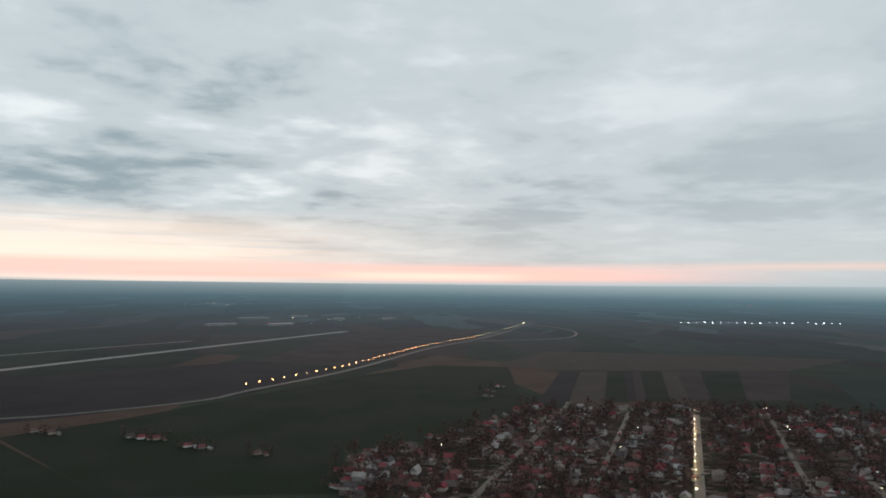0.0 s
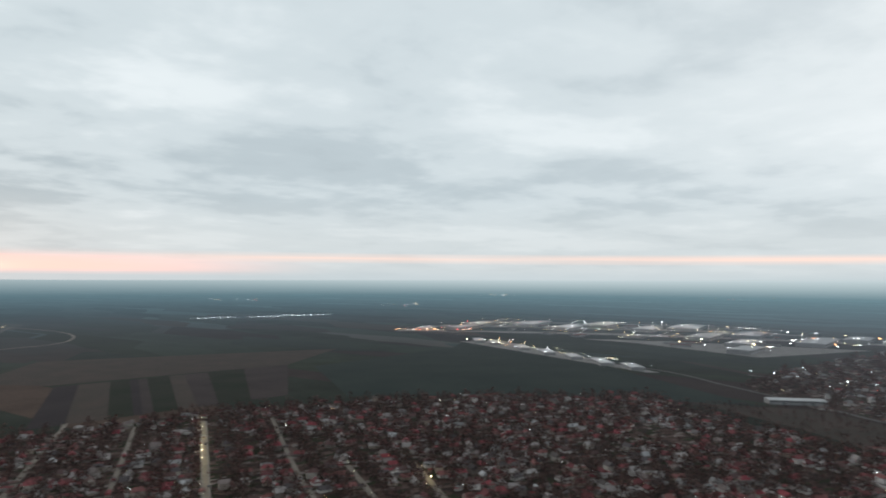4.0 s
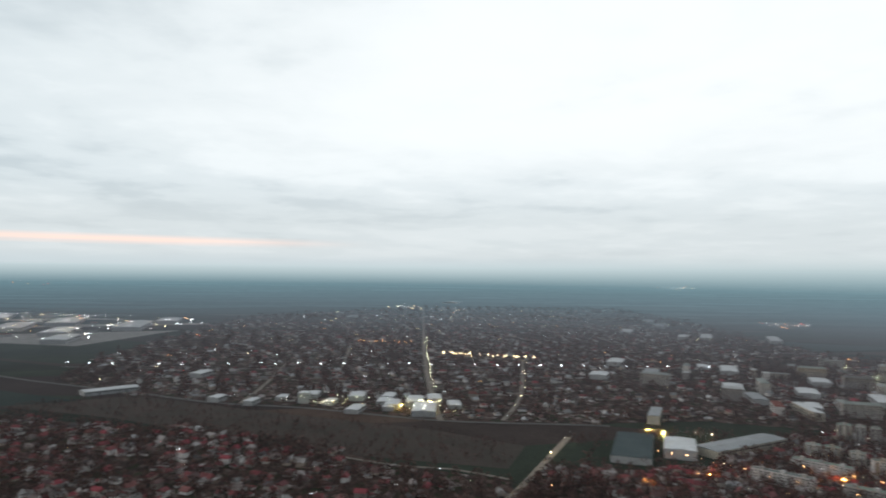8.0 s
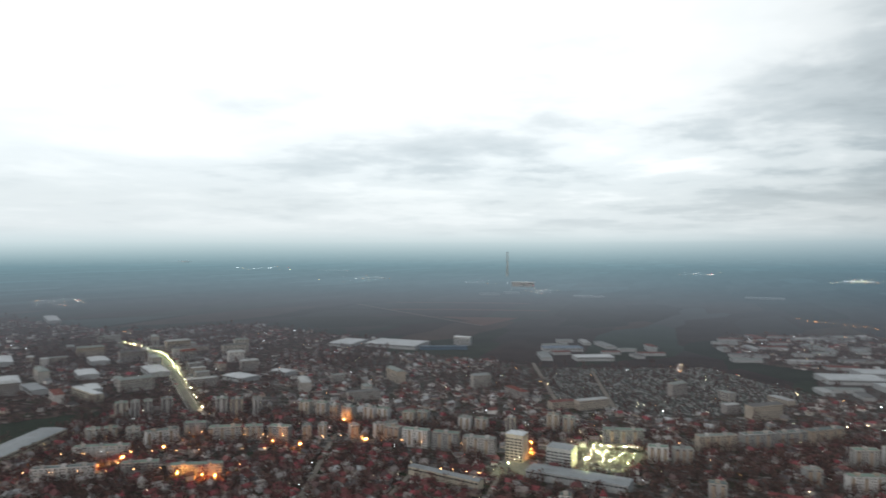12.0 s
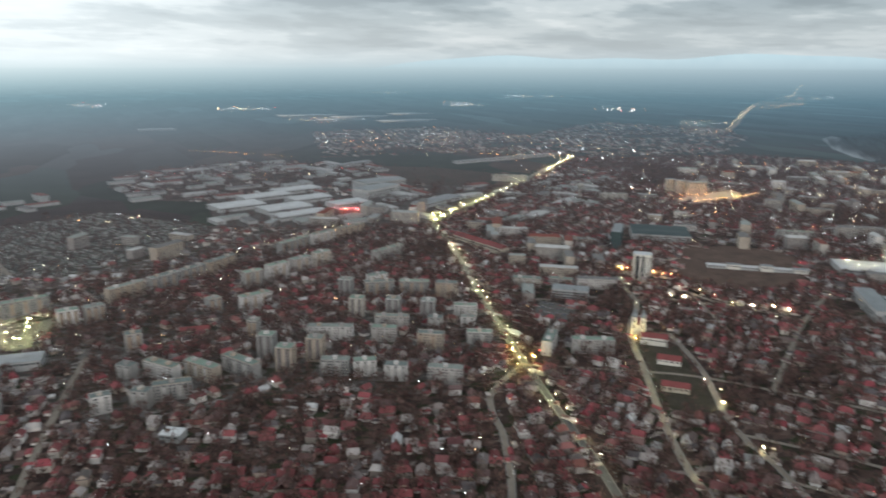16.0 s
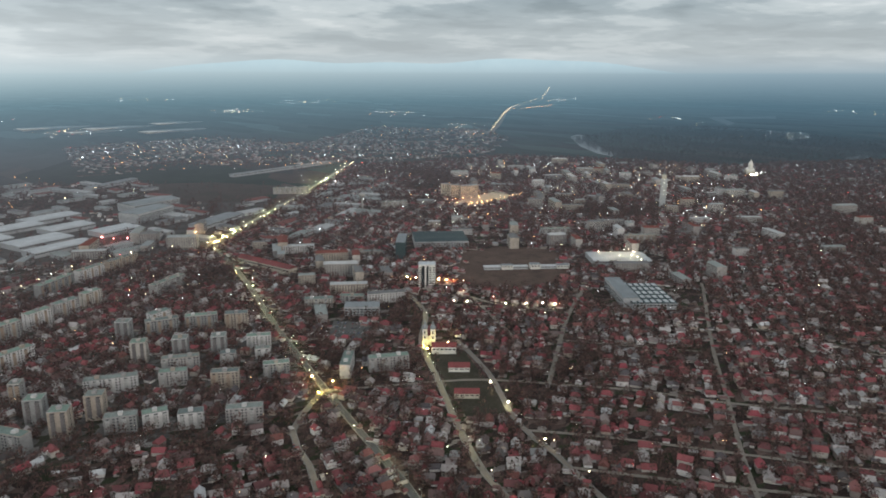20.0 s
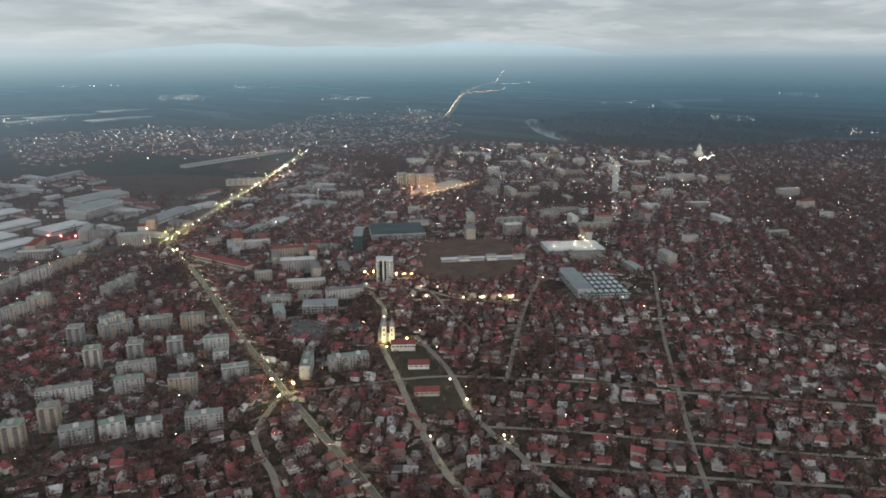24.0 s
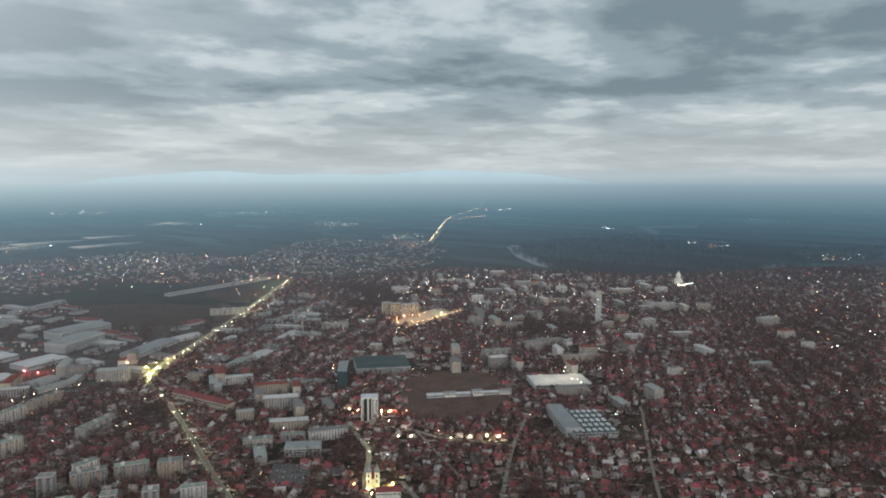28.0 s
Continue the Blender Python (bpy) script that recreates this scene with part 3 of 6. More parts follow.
# ---- ground: one sheet to the horizon ----
def build_ground():
    bearings = [radians(b) for b in range(0, 360, 3)]
    rings = [30, 80, 150, 250, 400, 600, 900, 1200, 1600, 2000, 2300] + [2300 * 1.12 ** i for i in range(1, 45)]
    verts, uvs, faces = [tuple(at(0, 0))], [(0, 0)], []
    for d in rings:
        for b in bearings:
            x, y = d * math.sin(b), d * math.cos(b)
            verts.append(tuple(at(x, y)))
            uvs.append((x / 1000, y / 1000))
    n = len(bearings)
    for i in range(n):
        faces.append((0, 1 + (i + 1) % n, 1 + i))
    for r in range(len(rings) - 1):
        for i in range(n):
            a, b = 1 + r * n + i, 1 + r * n + (i + 1) % n
            faces.append((a, b, b + n, a + n))
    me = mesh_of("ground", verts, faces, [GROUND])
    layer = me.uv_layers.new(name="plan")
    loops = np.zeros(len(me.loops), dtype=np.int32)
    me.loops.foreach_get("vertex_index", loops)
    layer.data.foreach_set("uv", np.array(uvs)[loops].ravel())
    tagged(new("ground", me), "dark winter farmland reaching to the horizon, haze in its far colour", "ground", kind="structure")


build_ground()


def build_backdrop():
    """Glowing haze sheet from 420 m to the horizon, and hills beyond it."""
    steps = [(0.0, 420), (0.03, 880), (0.06, 1250), (0.1, 1700), (0.15, 2300), (0.2, 2900), (0.26, 3600), (0.33, 4700), (0.46, 7500), (0.6, 15000), (0.72, 45000), (0.79, 1e6)]
    verts, uvs, faces = [], [], []
    n = 180
    for v, d in steps:
        for i in range(n + 1):
            b = 2 * math.pi * i / n
            p = at(d * math.sin(b), d * math.cos(b), 13.5 if d < 2700 else 11)
            verts.append((p.x, p.y, p.z + (4 if d > 6000 else 0)))
            uvs.append((i / n, v))
    for v, up in ((0.85, 0.16), (0.92, 0.45), (1.0, 1.0)):
        for i in range(n + 1):
            b = 2 * math.pi * i / n
            x, y = 1e6 * math.sin(b), 1e6 * math.cos(b)
            p = at(x, y)
            top = float(np.interp(math.degrees(b), (0, 65, 100, 130, 225, 300, 345, 360), (6, 9, 60, 150, 160, 90, 10, 6)))
            verts.append((p.x, p.y, p.z + up * top))
            uvs.append((i / n, v))
    rows = len(steps) + 3
    for r in range(rows - 1):
        for i in range(n):
            a = r * (n + 1) + i
            faces.append((a, a + 1, a + n + 2, a + n + 1))
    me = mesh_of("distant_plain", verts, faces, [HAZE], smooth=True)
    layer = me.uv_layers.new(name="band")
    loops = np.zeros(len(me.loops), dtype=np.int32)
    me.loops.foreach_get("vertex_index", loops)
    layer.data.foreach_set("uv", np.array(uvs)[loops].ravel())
    tagged(new("distant_plain", me), "glowing blue-grey sheet standing in for haze over town and plain", "backdrop", kind="structure")
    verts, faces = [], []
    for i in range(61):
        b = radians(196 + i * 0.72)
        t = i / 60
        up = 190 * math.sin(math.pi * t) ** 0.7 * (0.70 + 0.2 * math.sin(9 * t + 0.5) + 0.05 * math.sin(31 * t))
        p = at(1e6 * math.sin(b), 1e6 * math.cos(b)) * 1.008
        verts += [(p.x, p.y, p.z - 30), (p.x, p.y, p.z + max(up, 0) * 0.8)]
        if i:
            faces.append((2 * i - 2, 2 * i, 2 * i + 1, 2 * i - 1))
    tagged(new("distant_hills", mesh_of("distant_hills", verts, faces, [HILLS])), "low hills on the horizon glowing in hazy blue", "backdrop", kind="structure")


build_backdrop()


def sheet(name, poly, z, mat, label, category, cut=0):
    bm = bmesh.new()
    bm.faces.new([bm.verts.new((x, y, 0)) for x, y in poly])
    bmesh.ops.triangulate(bm, faces=bm.faces[:])
    for _ in range(cut):
        bmesh.ops.subdivide_edges(bm, edges=bm.edges[:], cuts=1, use_grid_fill=True)
    for v in bm.verts:
        v.co = at(v.co.x, v.co.y, z)
    bmesh.ops.recalc_face_normals(bm, faces=bm.faces[:])
    if bm.faces[:] and sum(f.normal.z for f in bm.faces) < 0:
        bmesh.ops.reverse_faces(bm, faces=bm.faces[:])
    return tagged(part(name, bm, mat), label, category, kind="structure")


ROADS = []


def ribbon(line, width, z, lift=0.0):
    bm = bmesh.new()
    prev = None
    pts = [Vector(p) for p in line]
    for i, p in enumerate(pts):
        d = (pts[min(i + 1, len(pts) - 1)] - pts[max(i - 1, 0)]).normalized()
        s = Vector((-d.y, d.x)) * width / 2
        row = [bm.verts.new(at(p.x + s.x, p.y + s.y, z)), bm.verts.new(at(p.x - s.x, p.y - s.y, z))]
        if lift:
            row += [bm.verts.new(at(p.x - s.x, p.y - s.y, z - lift)), bm.verts.new(at(p.x + s.x, p.y + s.y, z - lift))]
        if prev:
            bm.faces.new((prev[0], prev[1], row[1], row[0]))
            if lift:
                bm.faces.new((prev[1], prev[2], row[2], row[1]))
                bm.faces.new((prev[3], prev[0], row[0], row[3]))
        prev = row
    return bm


def road(line, width, mat, label, pavement=0.0, z=0.45):
    line = smooth_line(line)
    z += 0.02 * len(ROADS)
    xs, ys = [p[0] for p in line], [p[1] for p in line]
    ROADS.append((line, width / 2 + pavement, (min(xs), min(ys), max(xs), max(ys))))
    ob = tagged(part("road", ribbon(line, width, z), mat), label, "road", kind="structure")
    if pavement:
        for side in (-1, 1):
            off, pts = [], [Vector(p) for p in line]
            for i, p in enumerate(pts):
                d = (pts[min(i + 1, len(pts) - 1)] - pts[max(i - 1, 0)]).normalized()
                s = Vector((-d.y, d.x)) * side * (width + pavement) / 2
                off.append((p.x + s.x, p.y + s.y))
            tagged(part("pavement", ribbon(off, pavement - 0.01, z + 0.15, 0.4), PAVING), "grey paved footway beside the street", "pavement", kind="structure")
    return line

# ---- fields and open land ----
def lay_fields():
    field = "field"
    sheet(field, plan((-98, 400), (-230, 560), (-166, 622), (-81, 737), (50, 913), (160, 1030), (268, 1002), (208, 663), (97, 527), (33, 495), (30, 395)), 0.10, GRASS, "dark green winter wheat field", "field")
    sheet(field, plan((-430, 500), (-389, 901), (-120, 1085), (19, 960), (-81, 750), (-200, 650)), 0.12, DARK_SOIL, "dark brown ploughed field beside the lit road", "field")
    sheet(field, plan((-114, 1090), (33, 1715), (150, 1900), (430, 1900), (190, 1385), (35, 1010)), 0.10, PLOUGHED, "large brown ploughed field", "field")
    sheet(field, plan((-600, 300), (-440, 500), (-230, 555), (-98, 400), (20, 330), (-100, 100)), 0.08, GRASS, "dark meadow at the edge of the village", "field")
    tones = (DARK_SOIL, SCRUB, GRASS, DARK_SOIL, PLOUGHED, GRASS, SCRUB, PLOUGHED, GRASS, PLOUGHED)
    edges = ((228, 330), (261, 360), (300, 400), (326, 425), (335, 437), (347, 449), (373, 481), (395, 503), (420, 540), (460, 600), (510, 680))
    for (a, b), (c, d), tone in zip(edges, edges[1:], tones):
        sheet(field, plan((a, 692), (b, 945), (d - 1, 943), (c - 0.5, 690)), 0.12, tone, "narrow strip of farmland ending at the village", "field")
    sheet(field, plan((330, 960), (260, 1040), (400, 1250), (900, 1100), (680, 945)), 0.10, SCRUB, "grey-brown fallow field", "field")
    sheet(field, plan((560, 640), (700, 900), (1092, 957), (1220, 1040), (1108, 640), (1033, 541), (849, 251), (800, 396), (690, 520)), 0.12, HAZY_GRASS, "wide dark green field before the warehouses", "field")
    sheet(field, plan((822, 324), (878, 201), (771, 35), (679, -124), (608, -201), (541, -168), (606, -17), (755, 190)), 0.12, SCRUB, "dark scrubby strip along the railway", "field")
    sheet(field, plan((1167, -1475), (1149, -1751), (636, -1519), (869, -1222)), 0.12, HAZY_GRASS, "green winter field beyond the town", "field", 2)
    sheet(field, plan((1120, -1790), (896, -2171), (541, -1989), (575, -1445)), 0.12, STUBBLE, "reddish brown ploughed field", "field", 3)
    sheet(field, plan((-257, -1597), (-568, -1422), (-687, -1253), (-514, -1177), (-201, -1329)), 0.12, SCRUB, "dark open railway land", "field", 2)
    sheet(field, plan((-500, -570), (-585, -655), (-650, -640), (-690, -590), (-625, -505), (-551, -476), (-484, -522)), 0.34, BRUSH, "overgrown brown plot behind the tower", "field", 3)
    sheet("lawn", plan((-340, -422), (-363, -402), (-318, -303), (-286, -312)), 0.30, LAWN, "dark green lawn round the parish houses", "lawn", 2)
    for bend in (plan((-2169, -1760), (-2069, -1708), (-1820, -1460), (-1691, -1290), (-1653, -1209), (-1735, -1248), (-1831, -1376), (-2014, -1575), (-2181, -1733)),
                 plan((-3664, -2047), (-3166, -1661), (-3346, -1720), (-3750, -2026)), plan((-3776, -2092), (-4119, -1877), (-3904, -1778), (-3606, -1963)),
                 plan((-2125, -778), (-2340, -782), (-2258, -734), (-2061, -730))):
        sheet("river_water", bend, 1.0, WATER, "pale bend of a wide river", "river", 2)
    sheet("yard", plan((615, 539), (708, 532), (715, 470), (639, 490)), 0.2, YARD, "grey gravel storage yard at the village edge", "yard")
    sheet("yard", plan((1327, 1395), (1887, 1548), (2193, 1043), (2004, 323), (1870, 273), (1394, 444), (1501, 762), (1500, 1200)), 0.2, FACTORY_YARD, "large paved factory yard", "yard", 3)
    sheet("yard", plan((1220, 1051), (1300, 990), (1130, 640), (1045, 474), (1030, 490)), 0.22, FACTORY_YARD, "paved depot yard along the road", "yard", 2)

    sheet("yard", plan((-345, -880), (-189, -905), (-62, -958), (-60, -1150), (-300, -1300), (-514, -1180), (-605, -1135)), 0.09, WORKS, "dark gravel works yards between the halls", "yard")


lay_fields()

# ---- roads ----
ROAD_A = road(plan((-420, 600), (-263, 636), (-197, 664), (-112, 725), (-77, 787), (35, 974), (184, 1305), (327, 1545), (460, 1830), (598, 2161)), 11, ASPHALT, "grey country road with orange lamps")
LOOP = road(plan((598, 2161), (641, 1908), (606, 1703), (508, 1551), (315, 1481)), 9, STREET, "pale curved slip road")
RUNWAY = road(plan((-1000, -40), (-426, 981), (22, 1777)), 26, CONCRETE, "long pale concrete runway")
TAXI = road(plan((-1000, 500), (-516, 1172), (-288, 1466)), 10, CONCRETE, "pale concrete taxiway")
V1 = road(plan((90, 340), (107, 382), (251, 667), (258, 690)), 6, STREET, "pale straight village street")
V2 = road(plan((190, 410), (222, 472), (303, 633)), 5, STREET, "pale village street")
V3 = road(plan((190, 280), (237, 371), (362, 615)), 5, STREET, "village street lit by lamps", 1.4)
V4 = road(plan((290, 330), (328, 411), (419, 584)), 5, STREET, "pale village street")
V5 = road(plan((280, 240), (327, 324), (361, 391)), 6, STREET, "village street lit by lamps")
V6 = road(plan((300, 200), (357, 288), (404, 365)), 6, STREET, "village street lit by lamps")
ROAD_B = road(plan((1108, 646), (1062, 468), (991, 358), (937, 272), (896, 205), (826, 101), (790, 0), (715, -141), (687, -265), (676, -309)), 9, ASPHALT, "grey road beside the railway strip")
ROAD_C = road(plan((2719, -389), (1900, -280), (1420, -217), (1040, -171), (772, -145), (715, -141)), 10, STREET, "town road lit by white lamps")
LED_ROW = road(plan((1120, 369), (1095, 186), (1095, 28), (1088, -146), (1061, -358), (1030, -659)), 9, ASPHALT, "bypass road with a row of white lamps")
YELLOW = road(plan((1238, -223), (1200, -300), (1159, -386)), 12, STREET, "brightly lit yard street")
RB3 = road(plan((1160, -354), (850, -264), (710, -206)), 7, STREET, "town street with lamps")
RB4 = road(plan((634, -250), (546, -197), (473, -152), (400, -100)), 8, STREET, "street lit in warm light")
RB6 = road(plan((1442, -69), (1074, -45)), 6, STREET, "town side street")
RLEFT = road(plan((1172, 41), (952, 57), (820, 73)), 6, STREET, "town side street")
LOW = road(plan((602, -17), (558, -80), (543, -123), (513, -161)), 5, STREET, "pale track along the railway land")
BLVD = road(plan((1040, -870), (1007, -848), (859, -796), (674, -660), (536, -554)), 12, AVENUE, "boulevard lit by white lamps", 2.5)
DRIVE = road(plan((250, -320), (275, -368), (310, -444), (344, -513), (364, -555)), 6, STREET, "street between low houses")
D2 = road(plan((215, -350), (224, -378), (239, -437), (250, -500)), 5, STREET, "street between low houses")
D3 = road(plan((150, -360), (157, -390), (174, -460), (185, -515)), 5, STREET, "street between low houses")
D4 = road(plan((78, -340), (73, -407), (65, -492), (60, -530)), 6, STREET, "street between low houses")
SLAB_ST = road(plan((470, -480), (388, -517), (331, -550), (205, -580), (92, -660), (-18, -727), (-189, -872), (-320, -885)), 9, AVENUE, "avenue lined with apartment blocks", 2)
FAR_MAIN = road(plan((-10870, -9550), (-5320, -4770), (-3610, -3530), (-1997, -2074), (-1400, -1900)), 22, STREET, "distant main road strung with lamps")
MAIN_B = road(plan((-959, -1507), (-780, -1320), (-599, -1135), (-418, -958), (-340, -880)), 13, AVENUE, "wide avenue bright with lamps", 5.0)
MAIN_2 = road(plan((-340, -880), (-316, -742), (-266, -547), (-235, -412), (-219, -336), (-207, -275), (-196, -233), (-180, -150)), 5.6, AVENUE, "main avenue bright with lamps", 0.8)
BRANCH = road(plan((-235, -412), (-187, -371), (-175, -328), (-158, -284), (-147, -261), (-130, -220)), 4, STREET, "curving side street", 0.9)
CHURCH_ST = road(plan((-421, -556), (-397, -496), (-346, -438), (-312, -376), (-273, -306), (-248, -252), (-239, -209), (-230, -150)), 4.6, STREET, "pale street past the church", 0.9)
R2 = road(plan((-374, -424), (-348, -356), (-308, -287), (-298, -245), (-284, -202), (-270, -150)), 3.8, STREET, "pale residential street", 0.9)
R3 = road(plan((-588, -453), (-499, -403), (-385, -324), (-371, -314)), 5, STREET, "pale residential street")
R4 = road(plan((-700, -380), (-681, -366), (-540, -277), (-449, -214), (-386, -171), (-341, -137), (-290, -100)), 4.2, STREET, "pale residential street")
CROSS = road(plan((-233, -408), (-305, -370), (-339, -347), (-370, -313), (-417, -257), (-442, -215), (-496, -146), (-560, -60)), 4.5, STREET, "pale cross street")
R6 = road(plan((-301, -280), (-339, -236), (-386, -171), (-423, -120), (-460, -76), (-500, -20)), 4, STREET, "pale cross street")
R7 = road(plan((-290, -232), (-320, -193), (-358, -145), (-424, -67)), 4, STREET, "pale cross street")
R8 = road(plan((-442, -369), (-518, -272)), 4, STREET, "pale cross street")
R9 = road(plan((-590, -300), (-617, -241), (-622, -182), (-662, -127)), 4.5, STREET, "dark curved street")
LIT = road(plan((-425, -506), (-440, -490), (-470, -458), (-504, -424)), 6, STREET, "street lit in pale yellow light")
DIAG = road(plan((-465, -503), (-434, -433), (-416, -393)), 4.5, STREET, "diagonal side street")
GATE = road(plan((-435, -545), (-465, -503), (-468, -476), (-505, -408)), 6, STREET, "street lit in yellow light")
STREET_S = road(plan((323, -1022), (220, -791)), 7, STREET, "town street")
STREET_S2 = road(plan((227, -995), (149, -777)), 7, STREET, "town street with pale surface")
FIELD_ROAD = road(plan((1125, -1776), (574, -1432)), 8, STREET, "pale field road")

# ---- houses ----
VILLAGE = plan((31, 400), (35, 487), (96, 517), (208, 663), (366, 661), (550, 603), (658, 544), (826, 385), (738, 225), (697, 103), (631, -10), (560, -80), (513, -161), (400, -150), (300, 0), (230, 180), (60, 330))
EAST_TOWN = plan((922, 265), (1000, 330), (1250, 350), (1900, 260), (2191, 200), (2719, -389), (2636, -1180), (1905, -1105), (1438, -996), (1185, -993), (1029, -1222), (828, -1166), (682, -1148), (560, -1000), (600, -600), (690, -420), (687, -265), (715, -141), (797, -13), (832, 103), (880, 201))
SOUTH_LOW = plan((540, -200), (520, -330), (380, -470), (330, -530), (200, -520), (94, -500), (50, -410), (-48, -420), (-140, -395), (-235, -400), (-180, -200), (0, -270), (200, -290), (330, -220), (420, -120))
SOUTH_TOWN = plan((482, -600), (242, -665), (92, -700), (-189, -900), (-58, -955), (86, -1104), (292, -1000), (540, -1020), (640, -900), (600, -640))
CEMETERY = plan((292, -980), (86, -1104), (-58, -955), (-33, -860), (88, -773), (212, -773))
RED_TOWN = plan((-235, -400), (-196, -233), (-190, -150), (-281, -120), (-424, -30), (-560, -60), (-700, -125), (-953, -190), (-1529, -320), (-2478, -530), (-2045, -751), (-1715, -896), (-1583, -1175), (-1413, -1416), (-1133, -1433), (-950, -1487), (-600, -1130), (-340, -870))
FAR_TOWN = plan((-358, -1682), (-480, -2400), (-1002, -2500), (-1123, -2076), (-1769, -2556), (-2048, -2120), (-1841, -1814), (-1435, -1486), (-1133, -1440), (-960, -1500), (-798, -1500), (-652, -1678))
SHEDS = plan((93, -1345), (30, -1185), (-60, -1150), (-300, -1300), (-420, -1300), (-450, -1500), (-190, -1650), (60, -1500))
CENTRE = plan((-640, -640), (-600, -800), (-800, -1000), (-1200, -1300), (-1500, -1150), (-1600, -850), (-1250, -620), (-800, -460))
WORKS_LAND = plan((-345, -880), (-189, -905), (-62, -958), (-60, -1150), (-300, -1300), (-514, -1180), (-605, -1135))
BLOCK_ZONE = plan((-235, -400), (-140, -395), (-48, -425), (50, -410), (94, -500), (200, -525), (330, -535), (400, -480), (520, -330), (600, -420), (640, -560), (560, -620), (482, -600), (242, -665), (92, -700), (-189, -900), (-340, -875))
OPEN = [plan((657, 311), (661, 252), (596, 223), (580, 280)), plan((-568, -626), (-613, -516), (-551, -476), (-484, -522)),
        plan((-340, -422), (-363, -402), (-318, -303), (-286, -312)),
        plan((-500, -570), (-585, -655), (-650, -640), (-690, -590), (-625, -505), (-551, -476), (-484, -522)),
        plan((150, -550), (94, -562), (88, -632), (152, -630)), plan((200, -512), (160, -525), (168, -570), (200, -566)),
        plan((-286, -498), (-312, -467), (-344, -507), (-317, -538)), plan((-778, -930), (-812, -872), (-960, -900), (-957, -980))]
LANDMARKS = plan((-356, -438), (-650, -987), (-1082, -676), (-1616, -782))
KEEP_OUT = {}  # footprints of the larger buildings: x, y, half width


def reserve(x, y, r):
    for i in range(int((x - r - 10) // 120), int((x + r + 10) // 120) + 1):
        for j in range(int((y - r - 10) // 120), int((y + r + 10) // 120) + 1):
            KEEP_OUT.setdefault((i, j), []).append((x, y, r))


def free(x, y, gap):
    if any(inside(x, y, p) for p in OPEN):
        return False
    for a, b, r in KEEP_OUT.get((int(x // 120), int(y // 120)), ()):
        if (x - a) ** 2 + (y - b) ** 2 < (r + gap) ** 2:
            return False
    for line, half, (x0, y0, x1, y1) in ROADS:
        g = half + gap
        if x0 - g < x < x1 + g and y0 - g < y < y1 + g and near_line(x, y, line, g):
            return False
    return True


for zone, cut in ((VILLAGE, 0), (SOUTH_LOW, 0), (BLOCK_ZONE, 0), (SOUTH_TOWN, 0), (RED_TOWN, 3), (EAST_TOWN, 3), (FAR_TOWN, 3), (SHEDS, 2)):
    sheet("garden_soil", zone, 0.05 if not cut else 0.2, ESTATE if zone in (BLOCK_ZONE, SOUTH_TOWN, WORKS_LAND) else SOIL, "dark brown garden soil between the houses", "soil", cut)


for x, y in LANDMARKS:
    reserve(x, y, 22)


class Heap:
    """Collects many small pieces into one mesh."""

    def __init__(self):
        self.v, self.f, self.s = [], [], []

    def add(self, verts, faces, slot):
        n = len(self.v)
        self.v.extend(verts)
        self.f.extend([tuple(i + n for i in f) for f in faces])
        self.s.extend([slot] * len(faces))

    def link(self, name, mats, label, category):
        ob = new(name, mesh_of(name, self.v, self.f, mats, self.s))
        return tagged(ob, label, category, kind="stuff")


BOX_F = ((4, 5, 6, 7), (0, 1, 5, 4), (1, 2, 6, 5), (2, 3, 7, 6), (3, 0, 4, 7))


def heap_house(heap, rng, x, y, a, w, d, h, rise, mats=(0, 1)):
    c, s = math.cos(a), math.sin(a)

    def to(px, py, pz):
        return tuple(at(x + px * c - py * s, y + px * s + py * c, pz))

    w2, d2, o = w / 2, d / 2, 0.5
    heap.add([to(*p) for p in ((-w2, -d2, 0), (w2, -d2, 0), (w2, d2, 0), (-w2, d2, 0), (-w2, -d2, h), (w2, -d2, h), (w2, d2, h), (-w2, d2, h), (-w2, 0, h + rise), (w2, 0, h + rise))],
             ((0, 1, 5, 4), (2, 3, 7, 6), (1, 2, 6, 9, 5), (3, 0, 4, 8, 7)), mats[0])
    r = rise * (d2 + o) / d2
    hip = rng.choice((0, 0, 0.25)) * w
    heap.add([to(*p) for p in ((-w2 - o, -d2 - o, h + rise - r), (w2 + o, -d2 - o, h + rise - r), (w2 + o, d2 + o, h + rise - r), (-w2 - o, d2 + o, h + rise - r), (-w2 - o + hip, 0, h + rise + 0.1), (w2 + o - hip, 0, h + rise + 0.1))],
             ((0, 1, 5, 4), (2, 3, 4, 5), (1, 2, 5), (3, 0, 4)), mats[1])


def twig_crown(seed, clumps, size=1.0):
    """A bare crown of height about 1.35: twigs fanned out from a forking stem, as triangles."""
    r = random.Random(seed)
    tri = []
    h = 1.35 * size
    for _ in range(clumps):
        u, b = r.uniform(0.2, 1), r.uniform(0, 6.283)
        q = 0.5 * size * math.sqrt(max(0.05, 1 - (2 * u - 1.15) ** 2)) * r.uniform(0.3, 1.1)
        e = size * r.uniform(0.10, 0.22) * (40 / clumps) ** 0.4
        c = (q * math.cos(b), q * math.sin(b), h * u)
        tri += [[c[0] + r.uniform(-e, e), c[1] + r.uniform(-e, e), max(0.02, c[2] + r.uniform(-e, e))] for _ in range(3)]
    t = 0.035 * size
    for k in range(3):
        tri += [[t * math.cos(k * 2.1), t * math.sin(k * 2.1), 0], [t * math.cos(k * 2.1 + 2.1), t * math.sin(k * 2.1 + 2.1), 0], [0, 0, h * 0.7]]
    return np.array(tri)


